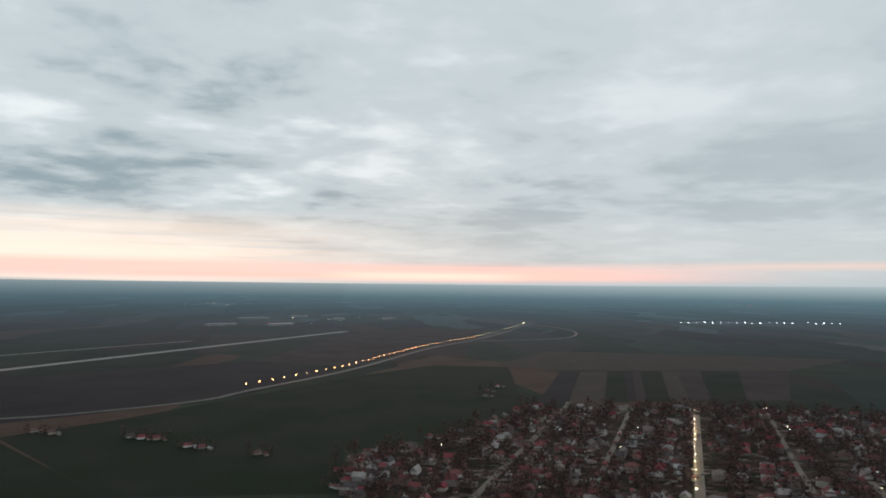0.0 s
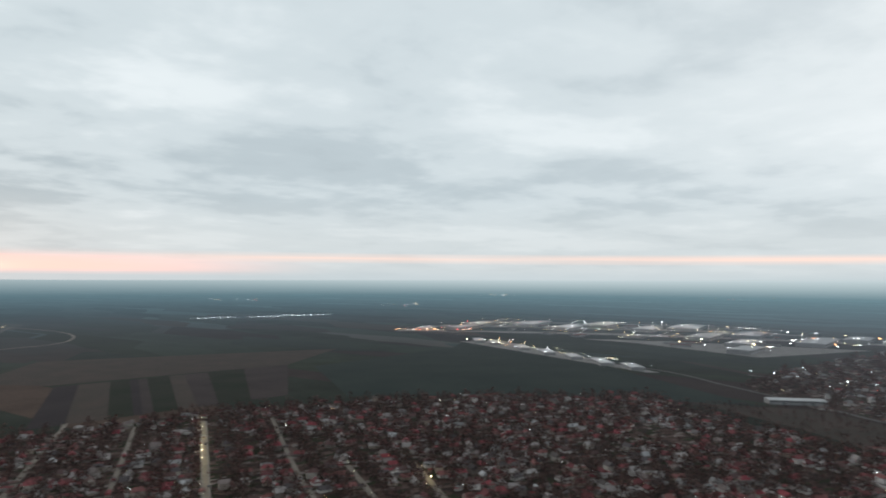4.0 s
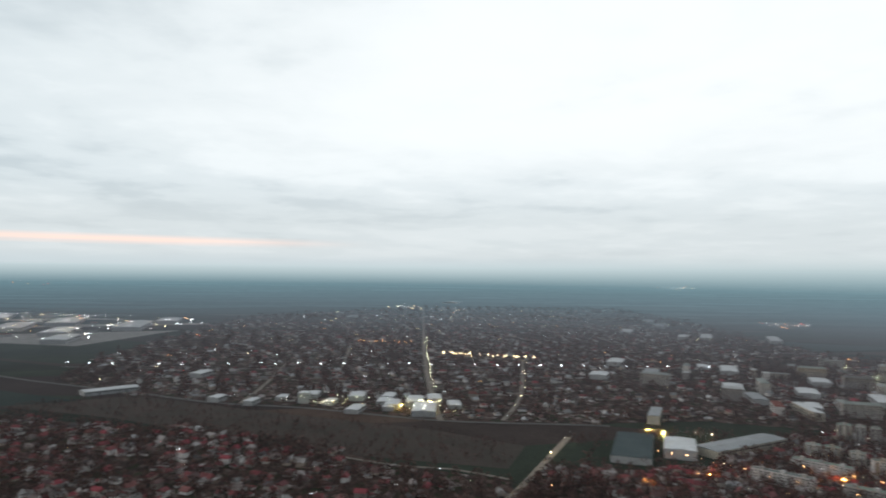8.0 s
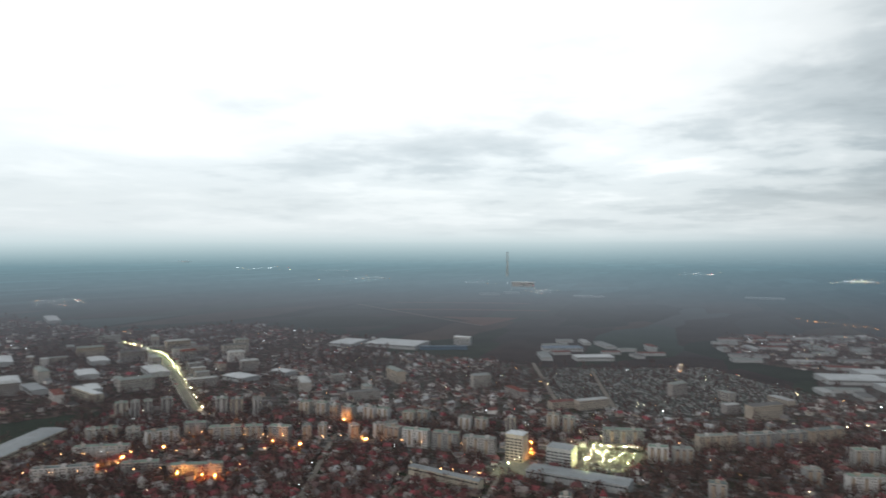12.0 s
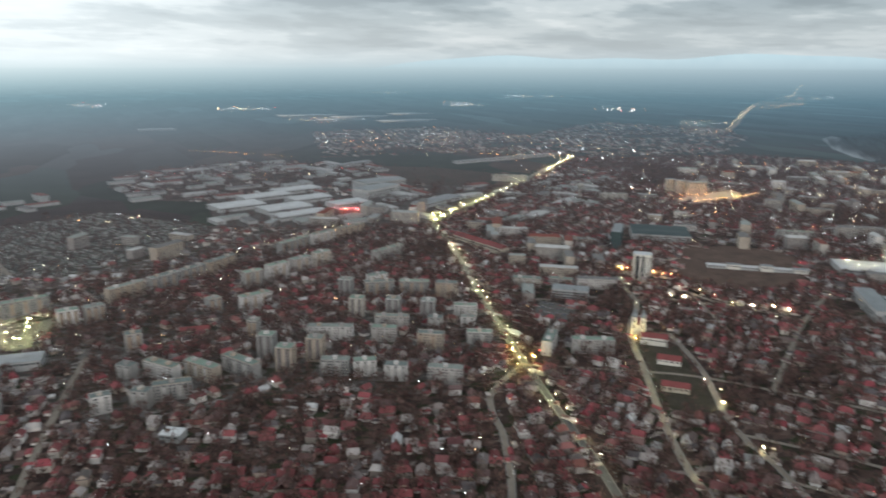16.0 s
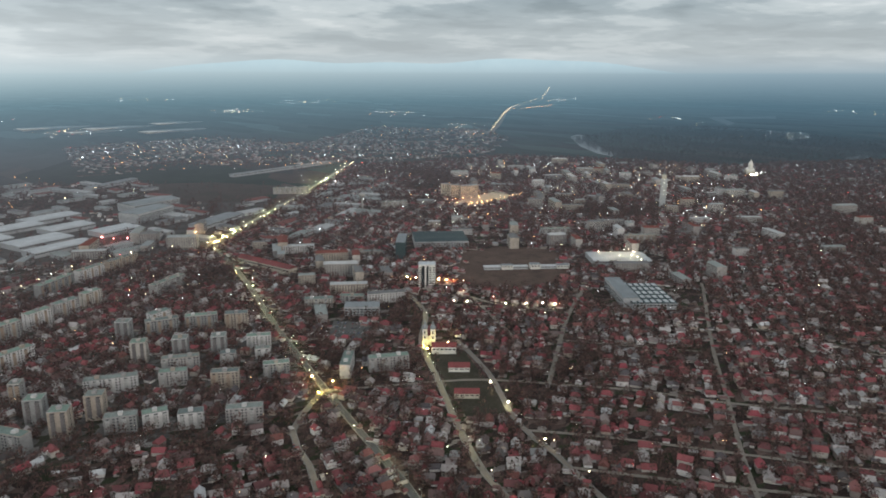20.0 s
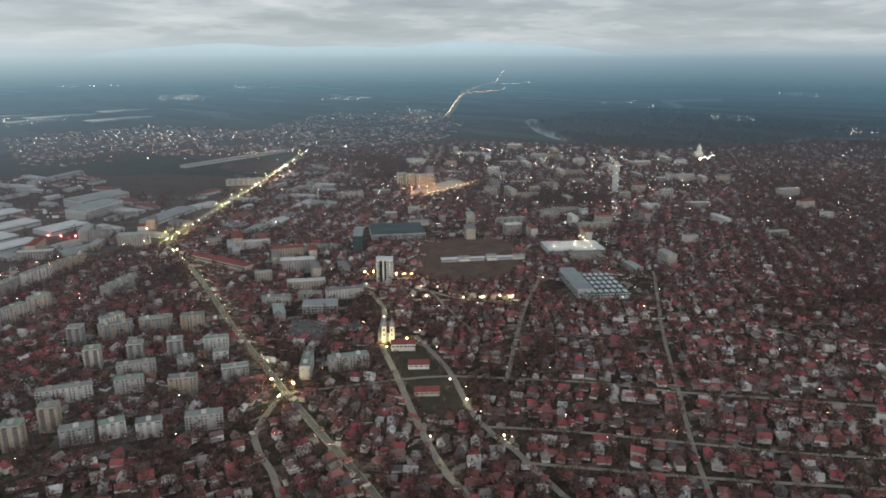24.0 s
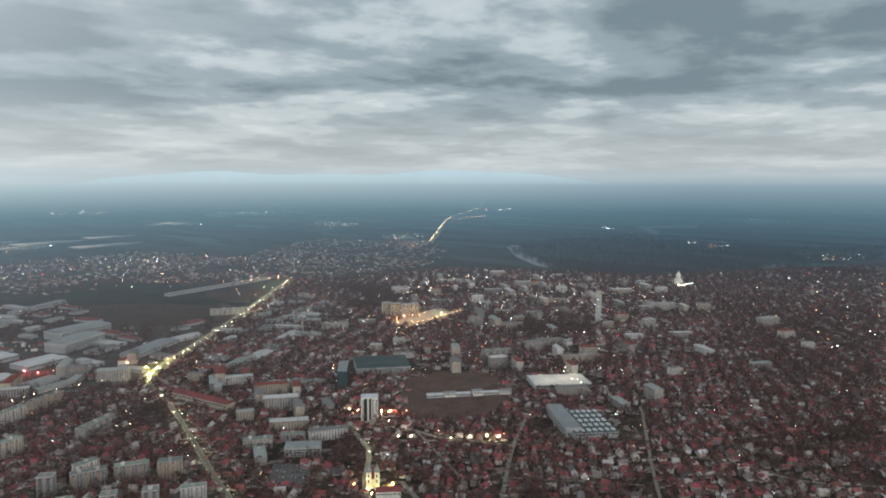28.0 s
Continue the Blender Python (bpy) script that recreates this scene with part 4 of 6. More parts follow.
class Grove:
    """Many trees in one mesh, each a turned and scaled crown."""

    def __init__(self):
        self.chunks = []
        self.fine = [twig_crown(s, 60) for s in range(9)]
        self.rough = [twig_crown(90 + s, 30) for s in range(9)]

    def add(self, r, x, y, size, fine):
        base = r.choice(self.fine if fine else self.rough)
        a, k = r.uniform(0, 6.283), far_scale(x, y)
        c, s = math.cos(a), math.sin(a)
        v = base @ np.array(((c, s, 0), (-s, c, 0), (0, 0, r.uniform(0.85, 1.2)))) * (size * k)
        self.chunks.append(v + np.array(at(x, y, 0)))

    def link(self, name, mat, label, category):
        v = np.concatenate(self.chunks)
        n = len(v) // 3
        me = bpy.data.meshes.new(name)
        me.vertices.add(3 * n)
        me.vertices.foreach_set("co", v.ravel())
        me.loops.add(3 * n)
        me.loops.foreach_set("vertex_index", np.arange(3 * n))
        me.polygons.add(n)
        me.polygons.foreach_set("loop_start", np.arange(n) * 3)
        me.materials.append(mat)
        me.update(calc_edges=True)
        me.validate()
        return tagged(new(name, me), label, category, kind="stuff")


HOUSE_SPOTS, TREE_SPOTS = [], []


def settle(poly, angle, seed, row=34.0, lot=17.0, keep=0.86, trees=0.9, grey=False, skip=(), loose=34.0, wilds=-0.38):
    """Lots in rows along the lie of the streets: a house, often a shed, and trees in the garden."""
    rng = random.Random(seed)
    a = radians(angle)
    c, s = math.cos(a), math.sin(a)
    us = [x * c + y * s for x, y in poly]
    vs = [-x * s + y * c for x, y in poly]
    v, n = min(vs), 0
    while v < max(vs):
        u = min(us) + rng.uniform(0, lot)
        side = 1 if n % 2 else -1
        while u < max(us):
            x, y = u * c - v * s + rng.uniform(-2, 2), u * s + v * c + rng.uniform(-3, 3)
            drift = noise.noise_vector((x / 170, y / 170, seed))
            sway = noise.noise_vector((x / 420 + 7, y / 420, seed))
            x, y = x + 16 * drift.x + loose * sway.x, y + 16 * drift.y + loose * sway.y
            u += lot * rng.uniform(0.75, 1.35)
            if not inside(x, y, poly) or any(inside(x, y, q) for q in skip):
                continue
            patch = noise.noise((x / 130, y / 130, seed + 3.5)) + 0.5 * noise.noise((x / 48, y / 48, seed))
            wild = noise.noise((x / 240, y / 240, seed + 9.5)) < wilds
            if not wild and rng.random() < keep * min(1.12, max(0.2, 1.0 + 1.1 * patch)) and free(x, y, 6.5):
                turn = a + (math.pi / 2 if rng.random() < 0.55 else 0) + rng.gauss(0, 0.10) + 0.35 * drift.z + 0.6 * sway.z
                w, d = rng.uniform(8, 12), rng.uniform(6, 8)
                HOUSE_SPOTS.append((x, y, turn, w, d, rng.choice((3.0, 3.2, 3.4, 5.8)), rng.uniform(2.2, 3.6), grey))
                for _ in range(rng.choice((0, 1, 2, 3, 4))):
                    q, e = rng.choice((side, side, -side)) * rng.uniform(7.5, 15), rng.uniform(-6, 6)
                    HOUSE_SPOTS.append((x - q * s + e * c, y + q * c + e * s, turn, rng.uniform(3, 9), rng.uniform(2.5, 5), rng.uniform(2.1, 2.8), rng.uniform(0.3, 1.5), grey))
            k = trees * (1.7 if wild else 1)
            while k > 0 and rng.random() < k:
                q = side * rng.uniform(5, 20)
                tx, ty = x - q * s + rng.uniform(-7, 7), y + q * c + rng.uniform(-4, 4)
                if free(tx, ty, 3.2):
                    TREE_SPOTS.append((tx, ty, rng.uniform(4, 9)))
                k -= 0.7
        v += row * 0.5 * rng.uniform(0.92, 1.1)
        n += 1

# ---- apartment blocks ----
PANEL = palette("panel_facade", [(0.36, 0.345, 0.335), (0.40, 0.375, 0.34), (0.26, 0.26, 0.257), (0.34, 0.295, 0.25), (0.50, 0.49, 0.48), (0.30, 0.29, 0.28)], island=False, soil=0.4, grain_scale=0.25)
FLAT_ROOF = palette("flat_roof_felt", [(0.17, 0.22, 0.20), (0.22, 0.25, 0.235), (0.15, 0.18, 0.175), (0.20, 0.27, 0.23)], island=False, soil=0.5, grain_scale=0.3)
BALCONY = palette("balcony_fronts", [(0.24, 0.22, 0.20), (0.42, 0.40, 0.37), (0.16, 0.15, 0.15), (0.30, 0.24, 0.19), (0.36, 0.36, 0.35)], soil=0.4)
STOREY = 2.8
BLOCKS = {}


def comb(storeys, side):
    """A stack of balconies: one comb-shaped profile drawn out along x."""
    prof = [(0.0, 0.9 + STOREY - 0.2)]
    for k in range(1, storeys):
        z = 0.9 + k * STOREY
        prof += [(1.15, z - 0.15), (1.15, z + 0.95), (0.12, z + 0.95), (0.12, z + STOREY - 0.15)]
    prof[-1:] = [(0.0, prof[-1][1] - 1.0)]
    bm = bmesh.new()
    a = [bm.verts.new((-1.6, side * y, z)) for y, z in prof]
    b = [bm.verts.new((1.6, side * y, z)) for y, z in prof]
    bm.faces.new(a)
    bm.faces.new(b[::-1])
    for i in range(len(prof)):
        j = (i + 1) % len(prof)
        bm.faces.new((a[j], a[i], b[i], b[j]))
    bmesh.ops.recalc_face_normals(bm, faces=bm.faces[:])
    return bm


def make_block(w, d, storeys, tone):
    """A panel-built apartment block of width w along x, with balcony stacks on both long sides."""
    h = storeys * STOREY + 1.2
    root = thing("apartment_block", tone, "apartment block", "panel apartment blocks")
    part("wall", box(-w / 2, -d / 2, 0, w / 2, d / 2, h), PANEL, root)
    bm = box(-w / 2 + 0.3, -d / 2 + 0.3, h, w / 2 - 0.3, d / 2 - 0.3, h + 0.08)
    top = part("roof", bm, FLAT_ROOF, root, "greenish grey felt roof")
    bm = bmesh.new()
    for x0, y0, x1, y1 in ((-w / 2, -d / 2, w / 2, -d / 2 + 0.3), (-w / 2, d / 2 - 0.3, w / 2, d / 2), (-w / 2, -d / 2 + 0.3, -w / 2 + 0.3, d / 2 - 0.3), (w / 2 - 0.3, -d / 2 + 0.3, w / 2, d / 2 - 0.3)):
        add_box(bm, x0, y0, h + 0.002, x1, y1, h + 0.6)
    part("parapet", bm, PANEL, top)
    bays = max(2, round(w / 6.5))
    step = w / bays
    glass = bmesh.new()
    for side in (-1, 1):
        y = side * d / 2
        for i in range(bays):
            x = -w / 2 + (i + 0.5) * step
            if (i + (side > 0)) % 2 == 0 or bays < 4:
                bm = comb(storeys, side)
                bmesh.ops.translate(bm, verts=bm.verts[:], vec=(x, y, 0))
                part("loggia", bm, BALCONY, root)
                xs = (-1.1,) if bays < 4 else ()
                for k in range(1, storeys):
                    z = 0.9 + k * STOREY
                    add_box(glass, x - 1.3, y - 0.06, z + 1.0, x + 1.3, y + 0.06, z + 2.3)
            else:
                xs = (-1.3, 1.3)
            for dx in xs:
                for k in range(storeys):
                    z = 1.9 + k * STOREY
                    add_box(glass, x + dx * 1.2 - 0.75, y - 0.05, z, x + dx * 1.2 + 0.75, y + 0.05, z + 1.4)
    if storeys > 6:
        for side in (-1, 1):
            for k in range(storeys):
                z = 1.9 + k * STOREY
                add_box(glass, side * w / 2 - 0.05, -0.8, z, side * w / 2 + 0.05, 0.8, z + 1.3)
    tagged(part("glazing", glass, GLASS, root, "dark window panes"), kind="stuff")
    n = max(1, round(w / 22))
    for i in range(n):
        x = -w / 2 + (i + 0.5) * w / n
        part("stairwell_head", box(x - 2, -2, h + 0.08, x + 2, 2.2, h + 2.6), PANEL, top)
    return root


def block(x, y, heading, w, d, storeys):
    """heading: compass way of the long side, degrees clockwise from +y."""
    w, d = round(w * 0.88, 1), round(d * 0.88, 1)
    key = (w, d, storeys)
    m = pose(x, y, 0, 0, 0, 90 - heading)
    for q in np.arange(-w / 2, w / 2 + 1, max(4, d / 2)):
        a = radians(90 - heading)
        reserve(x + q * math.cos(a), y + q * math.sin(a), d * 0.65)
    if key not in BLOCKS:
        tall = "tall eight-storey grey panel apartment tower with balconies" if storeys > 7 else "long grey-beige panel apartment block with flat green-grey roof"
        BLOCKS[key] = make_block(w, d, storeys, tall)
        BLOCKS[key].matrix_world = m
        return BLOCKS[key]
    return copy_thing(BLOCKS[key], m)


def put_blocks():
    # towers and tall slabs along the avenues: x, y, heading, width, depth, storeys
    for b in ((-196, -733, 118, 18, 16, 8), (-234, -716, 118, 18, 16, 8), (-269, -697, 118, 18, 16, 8), (-202, -808, 125, 18, 16, 8), (-84, -653, 119, 18, 16, 8), (-96, -616, 119, 18, 16, 8), (-127, -629, 119, 18, 16, 8),
              (787, -674, 43, 18, 15, 8), (776, -687, 43, 12, 15, 8), (765, -699, 43, 12, 15, 8), (753, -721, 43, 18, 15, 8), (687, -757, 56, 18, 15, 8), (666, -764, 56, 18, 15, 8), (642, -778, 43, 12, 15, 8)):
        block(*b)
    for b in ((578, -804, 81, 18, 14, 7), (553, -808, 81, 18, 14, 7), (531, -806, 81, 12, 14, 7), (508, -805, 81, 18, 14, 7), (487, -825, 81, 18, 14, 6), (467, -828, 81, 18, 14, 6), (427, -827, 81, 18, 14, 6),
              (411, -837, 81, 18, 14, 6), (349, -834, 81, 18, 14, 6), (327, -837, 81, 18, 14, 6), (288, -838, 81, 12, 14, 8), (249, -891, 81, 18, 14, 7), (226, -884, 81, 18, 14, 7), (-99, -892, 67, 30, 14, 7)):
        block(*b)
    for b in ((-134, -917, 63, 36, 14, 7), (-169, -938, 64, 36, 14, 7), (-204, -961, 64, 30, 14, 7), (-44, -803, 69, 18, 14, 6), (507, -711, 56, 12, 13, 6), (492, -723, 55, 12, 13, 6), (456, -737, 44, 12, 13, 6),
              (432, -756, 44, 12, 13, 6), (-243, -803, 103, 42, 13, 6), (-285, -789, 113, 42, 13, 6), (-318, -762, 118, 30, 14, 7), (373, -744, 82, 36, 13, 7), (336, -749, 82, 36, 13, 7), (293, -747, 82, 42, 13, 7)):
        block(*b)
    for b in ((409, -753, 92, 24, 13, 6), (533, -692, 78, 30, 13, 6), (155, -867, 71, 54, 13, 6), (106, -812, 76, 24, 14, 6), (81, -818, 67, 24, 14, 6), (52, -890, 54, 54, 13, 6), (8, -921, 53, 48, 13, 6),
              (-28, -948, 51, 42, 13, 6), (-66, -981, 47, 60, 13, 6), (-181, -1059, 52, 72, 13, 6), (-235, -1096, 58, 54, 13, 6), (-289, -1128, 61, 66, 13, 6), (590, -660, 52, 42, 13, 6), (563, -680, 56, 24, 13, 6)):
        block(*b)
    for b in ((421, -767, 44, 18, 13, 6),):
        block(*b)
    # low walk-up blocks
    for b in ((-247, -824, 74, 30, 13, 7), (645, -614, 29, 42, 13, 6), (-222, -684, 114, 42, 12, 5), (-265, -664, 118, 18, 12, 5), (-299, -653, 118, 18, 12, 5), (-241, -615, 121, 30, 12, 6), (-204, -654, 116, 30, 12, 5),
              (-292, -608, 115, 30, 12, 5), (-312, -690, 118, 30, 12, 5), (-152, -676, 112, 54, 12, 5), (12, -635, 139, 42, 12, 5), (-22, -622, 142, 42, 12, 5), (-56, -620, 146, 48, 12, 5), (28, -582, 119, 18, 12, 5)):
        block(*b)
    for b in ((4, -589, 92, 36, 12, 5), (-137, -590, 114, 30, 12, 5), (-162, -579, 104, 24, 12, 5), (-186, -559, 116, 24, 12, 5), (-226, -538, 119, 36, 12, 5), (-354, -572, 40, 42, 12, 5), (-391, -550, 115, 48, 12, 5),
              (41, -642, 130, 18, 12, 5), (59, -583, 82, 18, 12, 5), (38, -715, 82, 18, 14, 6), (138, -608, 82, 12, 12, 5), (160, -629, 82, 12, 12, 5), (-91, -802, 68, 42, 13, 6), (-307, -972, 59, 72, 12, 5)):
        block(*b)
    for b in ((639, -484, 50, 66, 11, 4), (584, -530, 50, 42, 11, 4), (528, -552, 56, 60, 11, 4), (669, -551, 53, 66, 11, 4), (731, -588, 44, 18, 12, 5), (718, -602, 44, 18, 12, 5), (692, -613, 44, 18, 12, 5),
              (645, -667, 56, 30, 12, 5), (-78, -706, 119, 12, 14, 7), (-838, -1604, 116, 102, 14, 5), (-932, -1279, 116, 66, 14, 5), (-1004, -854, 120, 66, 13, 5), (-1087, -719, 121, 66, 13, 5), (-482, -761, 129, 36, 14, 3)):
        block(*b)
    for b in ((-436, -771, 122, 42, 14, 4), (-618, -964, 128, 102, 12, 3)):
        block(*b)


put_blocks()

# ---- halls and warehouses ----
METAL_PALE = surface("pale_roof_sheet", (0.56, 0.58, 0.59), (0.46, 0.48, 0.49), 0.03, 0.5, 0.45, 0.02, 0.2, grime=(0.33, 0.34, 0.34))
METAL_GREY = surface("grey_roof_sheet", (0.24, 0.26, 0.27), (0.18, 0.20, 0.21), 0.03, 0.5, 0.5, 0.02, 0.2, grime=(0.14, 0.14, 0.14))
METAL_TEAL = surface("teal_roof_sheet", (0.060, 0.085, 0.088), (0.045, 0.068, 0.072), 0.03, 0.5, 0.8, 0.02)
METAL_BLUE = surface("blue_roof_sheet", (0.06, 0.13, 0.20), (0.05, 0.10, 0.16), 0.03, 0.5, 0.5, 0.02, 0.1)
RED_TILES = surface("red_roof_tiles", (0.21, 0.062, 0.062), (0.15, 0.052, 0.052), 0.05, 0.8, 0.85, 0.05, grime=(0.10, 0.04, 0.035))
CLADDING = surface("hall_cladding", (0.40, 0.41, 0.41), (0.34, 0.35, 0.35), 0.05, 0.7, 0.6, 0.02, grime=(0.26, 0.26, 0.25))
WHITEWASH = surface("whitewashed_plaster", (0.72, 0.70, 0.64), (0.64, 0.62, 0.56), 0.05, 0.7, 0.9, 0.02, grime=(0.52, 0.50, 0.45))
CREAM = surface("cream_plaster", (0.52, 0.47, 0.38), (0.44, 0.40, 0.33), 0.05, 0.7, 0.9, 0.02, grime=(0.36, 0.33, 0.28))


def hall(x, y, heading, w, d, h, roof=None, label="pale metal-roofed warehouse", category="warehouse", gable=0.06, spans=1, walls=None, name="warehouse", lights=0):
    x, y = x * K, y * K
    k = far_scale(x, y)
    p = at(x, y, 0)
    root = thing(name, label, category, "", Matrix.Translation(p) @ pose(0, 0, 0, 0, 0, 90 - heading) @ Matrix.Scale(k, 4))
    a = radians(90 - heading)
    for q in np.arange(-w / 2, w / 2 + 1, max(6, d / 2)):
        reserve(x + q * math.cos(a), y + q * math.sin(a), d * 0.6)
    part("wall", box(-w / 2, -d / 2, 0, w / 2, d / 2, h), walls or CLADDING, root)
    for i in range(spans):
        y0, y1 = -d / 2 + i * d / spans, -d / 2 + (i + 1) * d / spans
        r = gable * (y1 - y0) / 2 + 0.3
        bm = bmesh.new()
        ends = []
        for xx in (-w / 2 - 0.4, w / 2 + 0.4):
            ends.append([bm.verts.new(q) for q in ((xx, y0 + 0.02, h + 0.01), (xx, y1 - 0.02, h + 0.01), (xx, y1 - 0.02, h + 0.25), (xx, (y0 + y1) / 2, h + r + 0.25), (xx, y0 + 0.02, h + 0.25))])
        e0, e1 = ends
        bm.faces.new(e0[::-1])
        bm.faces.new(e1)
        for j in range(5):
            bm.faces.new((e0[j], e0[(j + 1) % 5], e1[(j + 1) % 5], e1[j]))
        bmesh.ops.recalc_face_normals(bm, faces=bm.faces[:])
        top = part("roof", bm, roof or METAL_PALE, root)
        if lights:
            for j in range(lights):
                xx = -w / 2 + (j + 0.5) * w / lights
                part("skylight", box(xx - w / lights * 0.3, (y0 + y1) / 2 - (y1 - y0) * 0.28, h + r + 0.1, xx + w / lights * 0.3, (y0 + y1) / 2 + (y1 - y0) * 0.28, h + r + 0.7), METAL_PALE, top, "pale glazed rooflight")
    glass = bmesh.new()
    floors = max(1, int((h - 1) / 3.3)) if h > 11 else 1
    for side in (-1, 1):
        for k in range(floors):
            z0, z1 = (1.2 + 3.3 * k, 2.8 + 3.3 * k) if floors > 1 else (h * 0.62, h * 0.82)
            n = max(2, int(w / 4.5))
            for j in range(n):
                xx = -w / 2 + (j + 0.5) * w / n
                add_box(glass, xx - w / n * 0.36, side * d / 2 - 0.05, z0, xx + w / n * 0.36, side * d / 2 + 0.05, z1)
    tagged(part("glazing", glass, GLASS, root, "dark window panes"), kind="stuff")
    for j in range(2 if w > 50 else 1):
        xx = (j - 0.5) * w * 0.5
        part("door", box(xx - 2, -d / 2 - 0.08, 0, xx + 2, -d / 2 + 0.02, min(4.0, h * 0.6)), METAL_GREY, root)
    return root


def put_halls():
    hall(900, 236, 145, 84, 26, 7, label="long white-roofed warehouse beside the road")
    for x, y, a, w, d in ((1560, 1330, 75, 220, 60), (1700, 1400, 75, 160, 80), (1850, 1300, 75, 240, 90), (1780, 1120, 75, 200, 90), (1980, 1120, 75, 260, 100), (1900, 930, 75, 180, 80), (2060, 880, 75, 260, 110),
                          (1750, 700, 80, 200, 80), (1900, 640, 80, 220, 90), (1640, 560, 85, 180, 70), (1800, 450, 85, 260, 80), (1950, 400, 85, 160, 70), (1480, 500, 85, 150, 60), (1420, 1360, 60, 120, 50)):
        hall(x, y, a, w, d, 11, label="large factory hall with pale roof", category="factory")
    for x, y, w in ((1250, 1020, 90), (1235, 960, 80), (1190, 850, 100), (1150, 760, 90), (1120, 680, 80), (1085, 600, 100), (1062, 530, 80)):
        hall(x, y, 45, w, 30, 7, label="pale-roofed depot building along the road", category="depot")
    for x, y, a, w, d, h in ((822, 2, 100, 18, 16, 16), (840, -60, 100, 40, 24, 8), (806, -90, 100, 34, 22, 7), (760, -130, 100, 70, 34, 8), (770, -55, 110, 40, 20, 6), (818, 60, 110, 30, 14, 7), (842, 28, 105, 26, 14, 6), (856, -8, 100, 34, 18, 7), (812, -28, 110, 28, 16, 6),
                             (792, -98, 100, 44, 22, 7), (776, -92, 100, 24, 16, 6), (805, -125, 100, 50, 26, 8), (838, -98, 105, 36, 20, 7), (822, -150, 95, 42, 22, 7), (786, -168, 95, 38, 20, 6)):
        hall(x, y, a, w, d, h, label="pale commercial building beside the road", category="commercial building")
    hall(595, -1085, 85, 128, 90, 9, label="large white flat-roofed supermarket", category="supermarket", name="supermarket", gable=0.02)
    hall(497, -1150, 85, 40, 18, 20, label="pale office block beside the supermarket", category="office block", name="office_block", gable=0.0)
    hall(320, -1170, 60, 90, 40, 8, METAL_BLUE, "industrial hall with blue sheet roof", spans=2)
    hall(250, -1100, 60, 80, 40, 8, METAL_PALE, "industrial hall with white sheet roof", spans=2)
    for x, y, w, d in ((-100, -1080, 100, 60), (-165, -1040, 100, 60), (-150, -1150, 110, 50), (-215, -1110, 90, 50), (-210, -1200, 110, 50), (-265, -1050, 80, 50), (-180, -985, 110, 40)):
        hall(x, y, 70, w, d, 9, label="wide factory hall with white roof", category="factory", spans=2)
    hall(-365, -1210, 70, 120, 60, 18, METAL_GREY, "tall pale grey factory building", "factory")
    hall(-595, -712, 124, 96, 84, 12, METAL_TEAL, "dark teal-roofed sports hall", "sports hall", name="sports_hall", gable=0.03, spans=2)
    hall(-513, -690, 40, 66, 16, 30, METAL_GREY, "narrow dark slab building", "office block", name="office_block", gable=0.0, walls=METAL_TEAL)
    tower = hall(-452, -562, 128, 24, 18, 36, METAL_PALE, "white tower block with dark glass stripe", "tower block", name="tower_block", gable=0.0, walls=WHITEWASH)
    for x0, x1 in ((-2.2, 0.6), (3.6, 8.0)):
        part("glass_stripe", box(x0, 9.0, 2.0, x1, 9.14, 34.5), GLASS, tower, "dark vertical glass stripe")
    hall(-602, -388, 128, 60, 92, 9, METAL_TEAL, "dark green-roofed building with rows of pale rooflights", "school", name="school_building", gable=0.02, spans=5, lights=7)
    hall(-590, -408, 38, 96, 22, 14, METAL_GREY, "grey concrete wing beside the glazed roof", "school", name="school_building", gable=0.0)
    hall(-708, -498, 128, 96, 60, 8, METAL_PALE, "pale market hall glowing in warm light", "market hall", name="market_hall", spans=2)
    hall(-350, -740, 165, 120, 18, 10, RED_TILES, "long institution under a red tiled roof", "institution", name="institution", gable=0.5, walls=CREAM)
    hall(-350, -535, 128, 44, 22, 12, METAL_GREY, "grey institute building behind a car park", "institute", name="institute")
    for u, w, d, h, roof in ((-48, 26, 12, 5, METAL_PALE), (-30, 18, 11, 7, METAL_GREY), (-14, 24, 10, 5, METAL_PALE), (4, 16, 13, 8, METAL_GREY), (19, 28, 10, 5, METAL_PALE), (38, 20, 12, 6, METAL_GREY)):
        hall(-597 - 0.82 * u, -542 + 0.57 * u, 125, w, d, h, roof, "low workshop with pale roof beside the brown plot", "workshop", name="workshop", gable=0.1, walls=WHITEWASH if roof == METAL_GREY else None)
    hall(-349, -411, 130, 27, 13, 8, RED_TILES, "white two-storey parish house with a red tiled roof", "parish house", name="parish_house", gable=0.5, walls=WHITEWASH)
    hall(-335, -376, 130, 22, 13, 5, RED_TILES, "red-roofed low house on a lawn", "house", name="house", gable=0.5, walls=WHITEWASH)
    hall(-309, -338, 130, 24, 12, 5, RED_TILES, "red-roofed low house on a lawn", "house", name="house", gable=0.5, walls=CREAM)
    hall(126, -530, 92, 104, 24, 9, METAL_GREY, "long grey-roofed superstore beside a lit car park", "superstore", name="superstore", gable=0.02)
    hall(150, -568, 92, 28, 22, 20, METAL_GREY, "windowless grey box building behind the superstore", "commercial building", name="commercial_building", gable=0.0)
    hall(187, -563, 92, 20, 18, 30, METAL_PALE, "pale tower block rising beside the superstore", "tower block", name="tower_block", gable=0.0, walls=CREAM)
    hall(-15, -554, 92, 30, 12, 6, RED_TILES, "low building with bright red roof", "kindergarten", name="kindergarten", gable=0.4, walls=CREAM)
